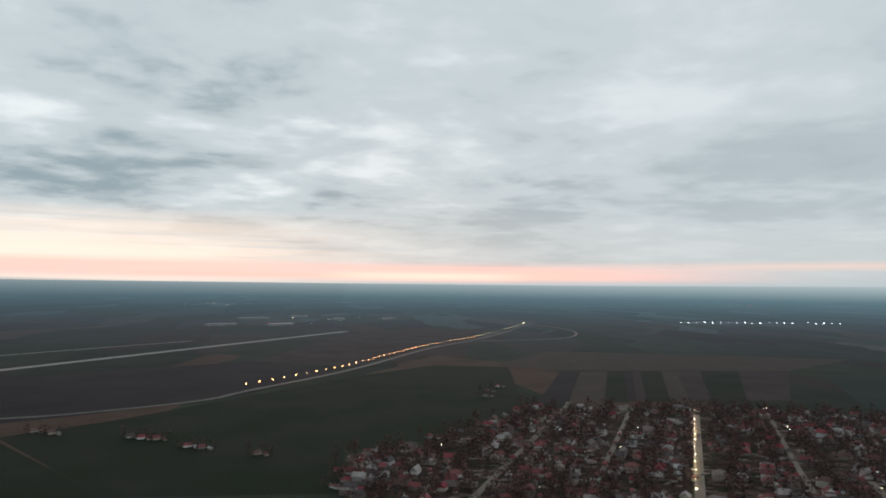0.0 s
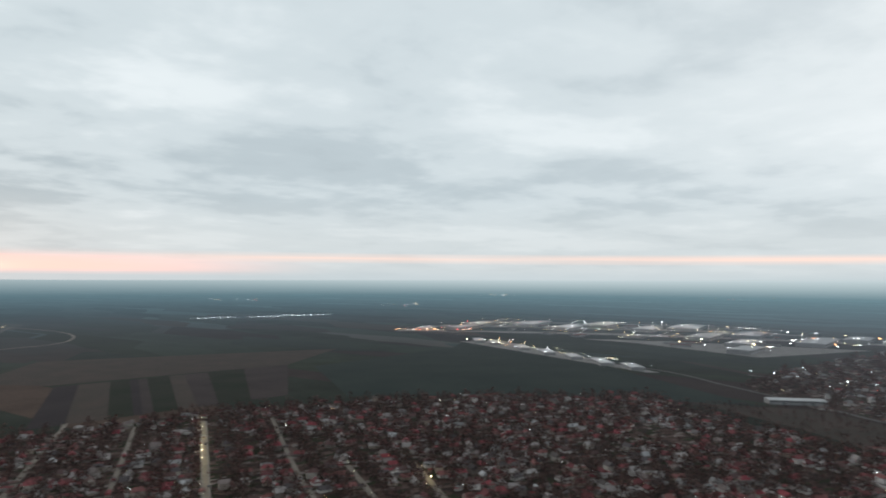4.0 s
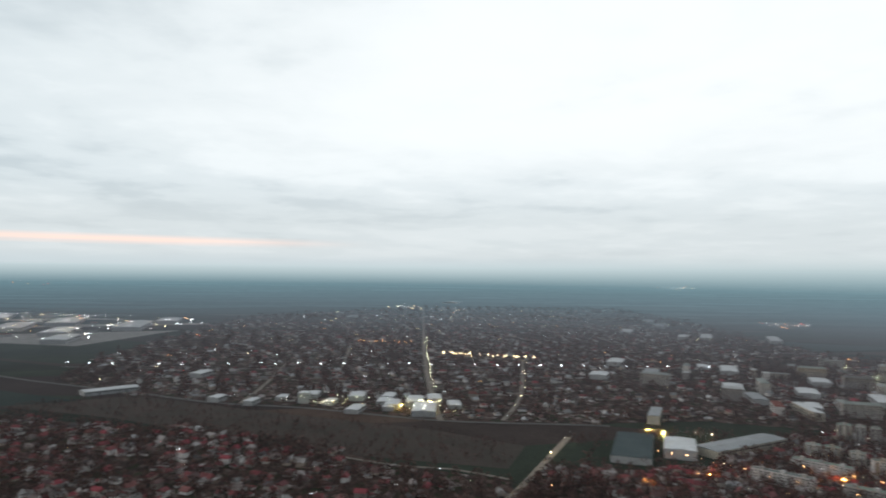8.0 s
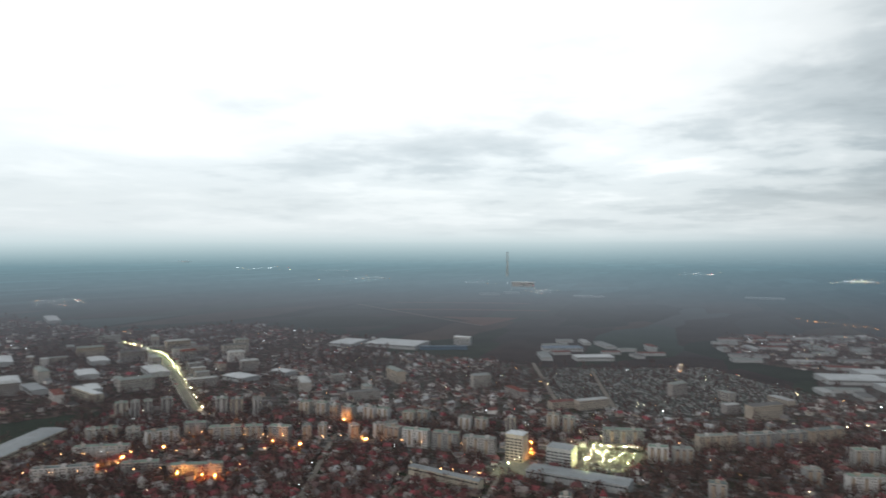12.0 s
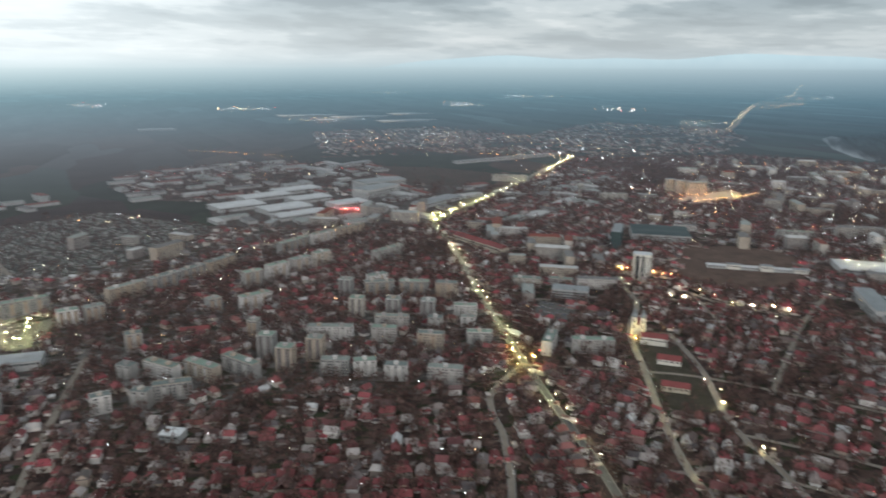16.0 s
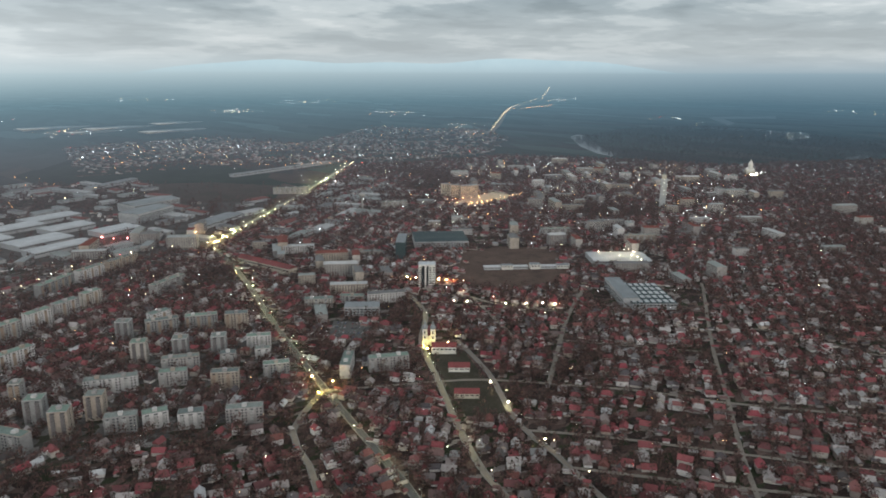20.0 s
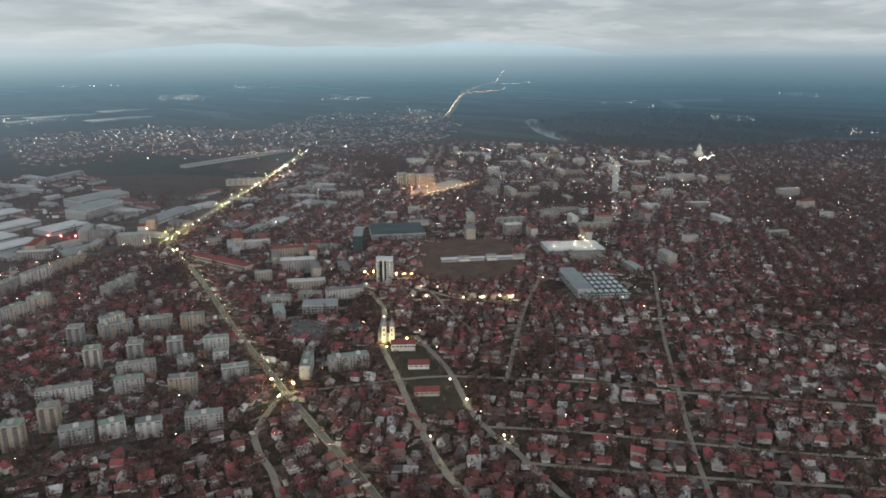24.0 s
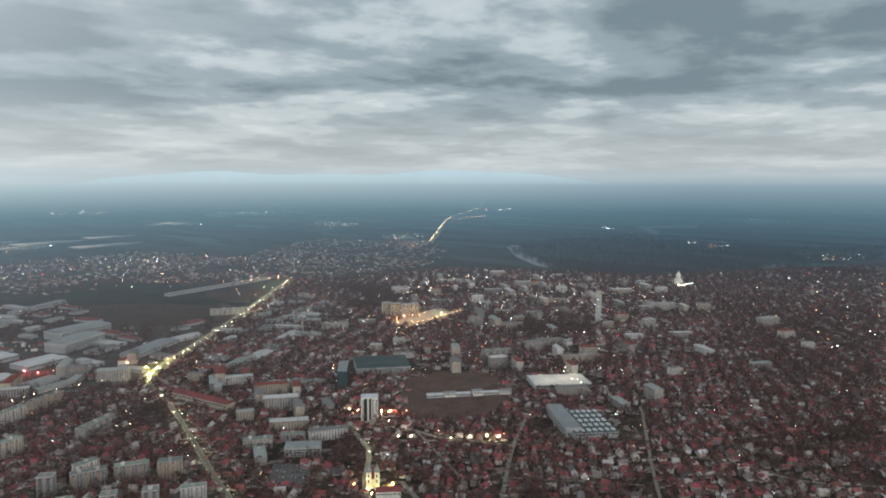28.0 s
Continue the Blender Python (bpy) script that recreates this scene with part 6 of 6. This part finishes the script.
def lamps(line, mat, step=32.0, off=5.0, start=5.0, size=0.45, near=1300.0):
    global count
    for x, y, a in along(line, step, start):
        px, py = x - math.sin(a) * off, y + math.cos(a) * off
        if math.hypot(px, py) > near or count >= 290:
            glint(px, py, 9, size * 1.5, FAR_OF[mat.name])
            continue
        count += 1
        m = pose(px, py, 0, 0, 0, math.degrees(a) + 180)
        if mat.name not in LAMPS:
            LAMPS[mat.name] = make_lamp(mat, LAMP_NAMES[mat.name])
            LAMPS[mat.name].matrix_world = m
        else:
            copy_thing(LAMPS[mat.name], m)


# floodlit car park and forecourt of the superstore
for u in range(5):
    lamps(plan((139 - 10 * u, -558 - 3 * u), (147 - 12 * u, -622 - 1 * u)), LED, 13, 0)
lamps(plan((190, -520), (176, -562)), LED, 9, 0)
lamps(plan((184, -524), (170, -530)), LED, 9, 0)
lamps(plan((176, -562), (188, -600)), SODIUM, 14, 0)

ROAD_START = min(range(len(ROAD_A)), key=lambda i: (ROAD_A[i][0] + 75 * K) ** 2 + (ROAD_A[i][1] - 779 * K) ** 2)
ROAD_MID = min(range(len(ROAD_A)), key=lambda i: (ROAD_A[i][0] - 327 * K) ** 2 + (ROAD_A[i][1] - 1545 * K) ** 2)
lamps(MAIN_B, LED, 36, 9, near=2300)
lamps(MAIN_B, LED, 36, -9, 18, near=2300)
lamps(MAIN_2, LED, 24, 3.9)
lamps(MAIN_2, LED, 30, -3.9, 15)
lamps(BLVD, LED, 26, 8)
lamps(V3, WARM, 30, 4.5)
lamps(CHURCH_ST, LED, 26, 2.8)
lamps(GATE, WARM, 25, 5)
lamps(plan((628, -352), (609, -385)), WARM, 6, 0)
lamps(RB4, WARM, 35, 5)
lamps(V5, WARM, 34, 4.5, size=0.2, near=0)
lamps(V6, WARM, 34, 4.5)
lamps(BRANCH, LED, 40, 3.5)
lamps(R2, WARM, 50, 3.5, size=0.25, near=0)
lamps(DRIVE, COOL, 70, 4, size=0.25, near=0)
lamps(D2, WARM, 40, 4, size=0.22, near=0)
lamps(D3, WARM, 40, 4, size=0.22, near=0)
lamps(SLAB_ST[10:], WARM, 34, 6)
lamps(plan((485, -352), (400, -412), (345, -452)), SODIUM, 26, 0)
lamps(plan((520, -385), (440, -440), (380, -478)), SODIUM, 24, 0)
lamps(plan((430, -500), (370, -525), (300, -552)), SODIUM, 24, 0)
lamps(plan((560, -300), (530, -330), (500, -345)), SODIUM, 16, 0)
lamps(plan((250, -492), (185, -500)), SODIUM, 14, 0)
lamps(plan((330, -545), (300, -556), (210, -582)), SODIUM, 24, -14)
lamps(plan((500, -470), (440, -505)), SODIUM, 16, 0)
lamps(plan((420, -615), (395, -630)), SODIUM, 7, 0)
lamps(ROAD_A[ROAD_START:ROAD_MID], SODIUM, 30, 8, size=0.72, near=0)
lamps(ROAD_A[ROAD_MID:], WARM, 60, 8, size=0.36, near=0)
lamps(LED_ROW, COOL, 46, 6, size=0.75, near=0)
lamps(YELLOW, WARM, 22, 8, size=1.1, near=0)
lamps(YELLOW, WARM, 30, -10, 9, size=0.9, near=0)
lamps(ROAD_C[62:106], LED, 40, 6, size=0.4, near=0)
lamps(RB3, WARM, 80, 5, size=0.4, near=0)
lamps(plan((1442, -69), (1410, -190)), SODIUM, 16, 0, size=0.7, near=0)
lamps(plan((-3610, -3530), (-3000, -3000), (-1997, -2074)), WARM, 70, 8, size=1.25, near=0)
lamps(plan((-3610, -3530), (-5320, -4770)), WARM, 150, 8, size=1.4, near=0)
lamps(plan((-5320, -4770), (-10870, -9550)), WARM, 500, 8, size=2, near=0)
lamps(plan((-3420, -3385), (-3560, -3350), (-4149, -3628)), SODIUM, 70, 0, size=1.6, near=0)
lamps(plan((-3450, -3330), (-4190, -3640)), WARM, 90, 0, size=1.4, near=0)
lamps(plan((1122, 2176), (1681, 2140)), COOL, 37, 0, size=1.5, near=0)
lamps(plan((-58, -1883), (-177, -1765), (-287, -1664)), SODIUM, 34, 0, size=0.8, near=0)
lamps(plan((-750, -2344), (-913, -1985)), COOL, 45, 0, size=0.9, near=0)
lamps(plan((-700, -1650), (-800, -1560), (-960, -1520)), SODIUM, 30, 0, size=0.8, near=0)
lamps(plan((-781, -915), (-812, -880), (-900, -892), (-956, -904)), SODIUM, 18, 0, size=0.8, near=0)
lamps(plan((-800, -940), (-880, -925)), SODIUM, 22, 0, size=0.7, near=0)
lamps(MAIN_B, WARM, 34, 10, 12, size=0.5, near=0)
lamps(plan((-1413, -1400), (-1250, -1250), (-1500, -1150)), SODIUM, 50, 0, size=0.6, near=0)
lamps(plan((-439, -581), (-445, -576)), SODIUM, 7, 0, size=0.5, near=0)
lamps(plan((-462, -561), (-488, -541)), SODIUM, 11, 0, size=0.5, near=0)
lamps(plan((-760, -525), (-700, -450)), WARM, 18, 0, size=0.5, near=0)


def sprinkle(poly, number, seed, weights=(3, 4, 2, 5, 0.4), lo=0.25, hi=0.55, tall=0.0):
    """Single lamps and lit doorways between the houses."""
    r = random.Random(seed)
    xs, ys = [p[0] for p in poly], [p[1] for p in poly]
    n = 0
    while n < number:
        x, y = r.uniform(min(xs), max(xs)), r.uniform(min(ys), max(ys))
        if not inside(x, y, poly) or any(inside(x, y, q) for q in OPEN):
            continue
        n += 1
        k = math.hypot(x, y) / 1000
        glint(x, y, r.uniform(4, 8) + tall, 1.6 * r.uniform(lo, hi) * max(0.7, min(2.2, k)), r.choices(GLOWS, weights)[0])


sprinkle(VILLAGE, 190, 1, (0.5, 2, 1, 5, 0.1), 0.10, 0.22)
sprinkle(SOUTH_LOW, 160, 2, (3, 3, 1, 4, 0.2), 0.10, 0.25)
sprinkle(BLOCK_ZONE, 300, 3, (3, 4, 1, 4, 0.4), 0.12, 0.28)
sprinkle(RED_TOWN, 1150, 4, (3, 5, 1, 7, 0.7), 0.10, 0.24)
sprinkle(EAST_TOWN, 460, 5, (2, 3, 1, 8, 0.3), 0.08, 0.24)
sprinkle(SOUTH_TOWN, 120, 6, lo=0.08, hi=0.2)
sprinkle(FAR_TOWN, 150, 7, (4, 4, 1, 5, 0.5), 0.06, 0.17)
sprinkle(SHEDS, 50, 8, lo=0.1, hi=0.25)
sprinkle(plan((1327, 1395), (1887, 1548), (2193, 1043), (2004, 323), (1870, 273), (1394, 444), (1501, 762), (1500, 1200)), 260, 10, (1.2, 3, 2, 9, 0.5), 0.2, 0.45, 8)
sprinkle(plan((1220, 1051), (1300, 990), (1130, 640), (1045, 474), (1030, 490)), 70, 11, (2, 4, 2, 6, 0.3), 0.2, 0.4, 5)
sprinkle(plan((720, -170), (800, 40), (850, 20), (780, -170)), 46, 12, (1, 3, 4, 4, 0), 0.2, 0.4, 5)
sprinkle(CENTRE, 460, 14, (4, 4, 1, 8, 0.8), 0.08, 0.22, 3)
sprinkle(plan((-600, -1130), (-800, -1500), (-450, -1700), (-480, -2300), (-1100, -2100), (-1300, -1500)), 170, 15, (4, 4, 1, 6, 0.5), 0.08, 0.22, 2)
sprinkle(plan((1319, 1384), (1519, 1235), (1480, 1160), (1290, 1300)), 36, 16, (4, 3, 0, 2, 2), 0.3, 0.55, 6)
sprinkle(plan((-371, 2131), (-171, 2519), (169, 2439), (-157, 1979)), 14, 13, (1, 3, 1, 6, 1), 0.2, 0.35)
# villages scattered over the far plain
for i, (bearing, d, n) in enumerate(((-10, 5200, 8), (30, 6500, 8), (44, 5200, 12), (52, 9000, 8), (70, 8000, 5), (97, 3600, 18), (118, 9000, 10), (126, 3100, 18), (140, 7000, 14), (148, 4800, 12), (158, 4300, 7), (163, 3600, 14), (175, 6000, 12),
                                     (186, 5200, 20), (192, 4000, 24), (197, 9000, 8), (203, 6000, 18), (209, 8000, 14), (216, 5500, 22), (222, 4200, 18), (229, 9000, 10), (238, 5200, 9), (246, 4000, 14), (250, 7000, 8), (255, 3600, 12))):
    r = random.Random(50 + i)
    b = radians(bearing)
    x, y = d * math.sin(b), d * math.cos(b)
    for _ in range(2 * n):
        s, f = r.gauss(0, d * 0.020), r.gauss(0, d * 0.03)
        glint(x + s * math.cos(b) + f * math.sin(b), y - s * math.sin(b) + f * math.cos(b), 8, r.uniform(0.3, 0.75) * d / 3300, r.choices(GLOWS, (1.5, 3, 1, 6, 0.4))[0])


# ---- landmarks ----
def turned(bm, segs, rings, mat, parent, name, label=""):
    """A body of revolution from (radius, height) rings."""
    rows = [[bm.verts.new((r * math.cos(2 * math.pi * i / segs), r * math.sin(2 * math.pi * i / segs), z)) for i in range(segs)] for r, z in rings]
    for a, b in zip(rows, rows[1:]):
        for i in range(segs):
            bm.faces.new((a[i], a[(i + 1) % segs], b[(i + 1) % segs], b[i]))
    bm.faces.new(rows[-1])
    bm.faces.new(rows[0][::-1])
    return part(name, bm, mat, parent, label)


def church(x, y, heading):
    x, y = x * K, y * K
    root = thing("church", "cream church with two towers, floodlit yellow", "church", "", pose(x, y, 0, 0, 0, 90 - heading))
    reserve(x, y, 16)
    part("nave", box(-13, -6, 0, 9, 6, 11), WHITEWASH, root)
    bm = bmesh.new()
    a = [bm.verts.new(p) for p in ((-13.4, -6.5, 11), (-13.4, 6.5, 11), (-13.4, 0, 17))]
    b = [bm.verts.new(p) for p in ((9, -6.5, 11), (9, 6.5, 11), (9, 0, 17))]
    for f in ((a[0], a[2], a[1]), (b[0], b[1], b[2]), (a[0], b[0], b[2], a[2]), (a[1], a[2], b[2], b[1]), (a[0], a[1], b[1], b[0])):
        bm.faces.new(f)
    part("roof", bm, RED_TILES, root)
    for side in (-1, 1):
        t = part("tower", box(9, side * 4.5 - 2.5, 0, 14, side * 4.5 + 2.5, 21), WHITEWASH, root)
        cap = turned(bmesh.new(), 10, ((3.4, 21), (3.6, 22.5), (2.4, 25), (1.2, 26), (1.3, 27.5), (0.3, 30), (0.08, 33)), METAL_GREY, t, "spire", "dark metal spire")
        cap.location = (11.5, side * 4.5, 0)
        for k in range(2):
            part("window", box(13.95, side * 4.5 - 0.7, 9 + 6 * k, 14.06, side * 4.5 + 0.7, 12.5 + 6 * k), GLASS, t)
    for k in range(4):
        xx = -11 + 5 * k
        for side in (-1, 1):
            part("window", box(xx - 0.7, side * 6 - 0.06, 3.5, xx + 0.7, side * 6 + 0.06, 8.5), GLASS, root)


def floodlight(x, y, mat, size=0.5, z=1.2, base=0.0):
    root = thing("floodlight", "lamp on a post washing what stands round it with light", "floodlight", "floodlights", pose(x, y, base))
    part("post", box(-0.08, -0.08, 0, 0.08, 0.08, z), POLE, root)
    bm = bmesh.new()
    bmesh.ops.create_icosphere(bm, subdivisions=1, radius=size, matrix=Matrix.Translation((0, 0, z + size * 0.6)))
    part("lamp_head", bm, mat, root)


church(-354, -436, 44)
for dx, dy in ((16, 6), (6, 17), (17, 17), (-14, 16), (16, -14), (24, 10)):
    floodlight(-354 * K + dx, -436 * K + dy, FLOOD_YELLOW, 0.4)


def water_tower(x, y):
    root = thing("water_tower", "white mushroom-shaped concrete water tower", "water tower", "", pose(x * K, y * K, 0))
    reserve(x * K, y * K, 10)
    turned(bmesh.new(), 16, ((3.2, 0), (2.4, 8), (2.3, 24)), CONCRETE, root, "shaft")
    turned(bmesh.new(), 20, ((2.4, 24), (7.5, 30), (7.8, 33), (6.5, 35), (2.0, 36)), CONCRETE, root, "tank")


water_tower(-650, -987)


def admin_tower(x, y):
    root = thing("office_tower", "slender dark office tower with yellow lights", "office tower", "", pose(x * K, y * K, 0, 0, 0, 35))
    reserve(x * K, y * K, 16)
    part("shaft", box(-8, -7, 0, 8, 7, 66), CLADDING, root)
    bm = bmesh.new()
    for k in range(17):
        for side in (-1, 1):
            add_box(bm, -7, side * 7 - 0.08, 4 + 3.6 * k, 7, side * 7 + 0.08, 6.2 + 3.6 * k)
    tagged(part("glazing", bm, GLASS, root, "dark window bands"), kind="stuff")
    top = part("upper_storey", box(-5, -5, 66.05, 5, 5, 76), CREAM, root)
    turned(bmesh.new(), 8, ((0.8, 76), (0.4, 90), (0.1, 100)), POLE, top, "antenna")
    for k in range(5):
        part("lamp", box(8.02, -0.3, 30 + 9 * k, 8.5, 0.3, 30.7 + 9 * k), FAR_LED, root, "yellow facade lamp")
        part("lamp", box(-0.3, 7.15, 30 + 9 * k, 0.3, 7.6, 30.7 + 9 * k), FAR_LED, root, "yellow facade lamp")


admin_tower(-1082, -676)


def power_chimney(x, y):
    x, y = x * K, y * K
    k = far_scale(x, y)
    root = thing("power_station_chimney", "tall slender grey power station chimney", "chimney", "", Matrix.Translation(at(x, y)) @ Matrix.Scale(k, 4))
    turned(bmesh.new(), 16, ((7.5, 0), (5.5, 70), (4.4, 185)), CONCRETE, root, "stack")
    turned(bmesh.new(), 16, ((4.7, 185), (4.7, 190)), METAL_GREY, root, "rim")


power_chimney(1312, -3602)


def far_cathedral(x, y):
    x, y = x * K, y * K
    k = far_scale(x, y)
    root = thing("cathedral", "floodlit white cathedral with domed tower", "cathedral", "", Matrix.Translation(at(x, y)) @ Matrix.Scale(1.2 * k, 4) @ pose(0, 0, 0, 0, 0, 30))
    part("nave", box(-24, -10, 0, 24, 10, 16), WHITEWASH, root)
    t = turned(bmesh.new(), 12, ((6, 16), (6, 28), (5, 32), (2, 35), (0.3, 42)), WHITEWASH, root, "dome_tower")
    part("portal", box(-4, -14, 0, 4, -10.02, 14), CREAM, root)
    for dx in (-34, -12, 12, 34):
        glint(x + 1.4 * dx + 22, y + 26, 4, 2.6, FAR_WARM)
        glint(x + 1.2 * dx + 10, y + 34, 9, 2.2, FAR_COOL)


far_cathedral(-1616, -782)
spot = at(-1616 * K, -782 * K)
for dx, dy in ((12, 40), (38, 22), (26, 34)):
    floodlight(spot.x + dx, spot.y + dy, FLOOD_PALE, 0.9, 6, spot.z)

# strong lamps on masts: the orange square, the market, the junction and the foot of the white tower
for x, y, mat, z in ((-800, -915, FLOOD_ORANGE, 11), (-830, -930, FLOOD_ORANGE, 11), (-850, -905, FLOOD_ORANGE, 11), (-880, -925, FLOOD_ORANGE, 11), (-905, -905, FLOOD_YELLOW, 11), (-930, -935, FLOOD_YELLOW, 11), (-815, -890, FLOOD_ORANGE, 11),
                     (-232, -425, FLOOD_YELLOW, 9), (-240, -408, FLOOD_YELLOW, 9), (-222, -398, FLOOD_YELLOW, 9),
                     (-448, -592, FLOOD_AMBER, 7), (-454, -585, FLOOD_AMBER, 7), (-471, -565, FLOOD_AMBER, 7), (-477, -557, FLOOD_AMBER, 7), (-482, -550, FLOOD_AMBER, 7), (-488, -542, FLOOD_AMBER, 7),
                     (-504, -424, FLOOD_PALE, 8), (-497, -434, FLOOD_PALE, 8), (-470, -458, FLOOD_PALE, 7), (-443, -486, FLOOD_PALE, 7), (-434, -496, FLOOD_PALE, 7), (-484, -445, FLOOD_PALE, 7), (-331, -336, FLOOD_PALE, 7), (-318, -305, FLOOD_PALE, 7), (-300, -255, FLOOD_PALE, 7),
                     (-365, -900, FLOOD_YELLOW, 12), (-390, -925, FLOOD_YELLOW, 12), (-340, -868, FLOOD_YELLOW, 12), (-355, -912, FLOOD_YELLOW, 12),
                     (765, -105, FLOOD_YELLOW, 9), (785, -140, FLOOD_YELLOW, 9), (748, -150, FLOOD_YELLOW, 9)):
    floodlight(x * K, y * K, mat, 0.45, z)
# lamps over the parking deck on the market hall's roof
for dx, dy in ((-30, -12), (-10, -12), (10, -12), (30, -12), (-20, 12), (0, 12), (22, 12)):
    a = radians(90 - 128)
    floodlight(-708 * K + dx * math.cos(a) - dy * math.sin(a), -498 * K + dx * math.sin(a) + dy * math.cos(a), FLOOD_PALE, 0.3, 4, 9.0)
# lamps added for the red and amber glow by the avenue
for x, y, mat in ((-247, -988, FLOOD_RED), (-262, -978, FLOOD_RED), (-235, -1004, FLOOD_RED), (-278, -990, FLOOD_RED), (-348, -956, FLOOD_AMBER)):
    floodlight(x * K, y * K, mat, 0.5, 8)
for x, y in ((640, -333), (622, -340), (600, -352)):
    floodlight(x * K, y * K, FLOOD_YELLOW, 0.4, 7)
# extra lamps added along the boulevard and avenue to brighten the roadway
for x, y, a in along(BLVD, 70, 30):
    floodlight(x - 7 * math.sin(a), y + 7 * math.cos(a), FLOOD_GREEN, 0.34, 10)
for x, y, a in along(MAIN_B, 62, 30):
    floodlight(x - 9 * math.sin(a), y + 9 * math.cos(a), FLOOD_GREEN, 0.28, 11)


for x, y in plan((495, -314), (470, -389), (471, -408), (434, -393), (463, -443), (401, -400), (458, -473), (382, -406), (372, -409), (366, -503), (379, -593), (368, -590), (495, -362), (486, -258), (323, -544), (453, -526), (392, -500)):
    if free(x, y, 2):
        floodlight(x, y, FLOOD_ORANGE, 0.42, 6.5)
for x, y in plan((130, -570), (112, -572), (126, -592), (106, -596), (128, -612), (108, -618), (182, -530)):
    floodlight(x, y, FLOOD_GREEN, 0.42, 9)


# ---- car parks and parked cars ----
def make_car():
    root = thing("car", "parked car on the asphalt", "car", "parked cars")
    bm = box(-2.1, -0.85, 0.3, 2.1, 0.85, 0.85)
    bmesh.ops.bevel(bm, geom=bm.edges[:], offset=0.12, segments=1, affect="EDGES")
    body = part("body", bm, CAR_PAINT, root)
    bm = bmesh.new()
    v = [bm.verts.new(p) for p in ((-1.7, -0.78, 0.84), (1.0, -0.78, 0.84), (1.0, 0.78, 0.84), (-1.7, 0.78, 0.84), (-1.3, -0.62, 1.42), (0.4, -0.62, 1.42), (0.4, 0.62, 1.42), (-1.3, 0.62, 1.42))]
    for f in ((0, 1, 5, 4), (1, 2, 6, 5), (2, 3, 7, 6), (3, 0, 4, 7)):
        bm.faces.new([v[i] for i in f])
    part("cabin_glass", bm, GLASS, body)
    part("car_roof", box(-1.32, -0.64, 1.425, 0.42, 0.64, 1.46), CAR_PAINT, body)
    for x in (-1.3, 1.3):
        for y in (-0.8, 0.8):
            bm = bmesh.new()
            bmesh.ops.create_cone(bm, cap_ends=True, segments=10, radius1=0.32, radius2=0.32, depth=0.2, matrix=Matrix.Translation((x, y, 0.32)) @ Matrix.Rotation(math.pi / 2, 4, "X"))
            part("wheel", bm, RUBBER, root)
    return root


sheet("car_park", plan((137, -553), (96, -567), (92, -628), (148, -625)), 0.5, ASPHALT, "floodlit asphalt car park of the superstore", "car park")
sheet("car_park", plan((192, -515), (165, -528), (172, -566), (197, -562)), 0.5, YARD, "brightly lit forecourt of the superstore", "forecourt")
sheet("car_park", plan((-289, -498), (-312, -471), (-340, -507), (-317, -534)), 0.5, ASPHALT, "grey car park full of cars", "car park")
sheet("car_park", plan((-781, -926), (-812, -877), (-956, -904), (-953, -975)), 0.5, CONCRETE, "wide square lit in orange", "square")
CAR = make_car()
r = random.Random(77)
spots = []
for i in range(9):
    for j in range(5):
        u, v = (i + 0.5) / 9, (j + 0.5) / 5
        spots.append(((138 - 42 * u + 6 * v) * K, (-556 - 12 * u - 62 * v) * K, 95, 0.55))
for i in range(10):
    for j in range(4):
        u, v = (i + 0.5) / 10, (j + 0.5) / 4
        spots.append(((-289 - 23 * u - 28 * v) * K, (-498 + 27 * u - 36 * v) * K, 40, 0.75))
for line in (MAIN_2, CHURCH_ST, R2, V3, BRANCH, R4, D3, DRIVE):
    for x, y, a in along(line, 46, 17):
        if 330 < math.hypot(x, y) < 900:
            s = r.choice((-1, 1))
            spots.append((x - math.sin(a) * 2.4 * s, y + math.cos(a) * 2.4 * s, math.degrees(a), 0.5))
first = True
for x, y, a, chance in spots:
    if r.random() > chance:
        continue
    m = pose(x, y, 0.52, 0, 0, a + r.choice((0, 180)))
    if first:
        CAR.matrix_world, first = m, False
    else:
        copy_thing(CAR, m)
small_lights.link("distant_lamps", [*GLOWS, POLE], "many small lamps of the town and plain", "lamps")
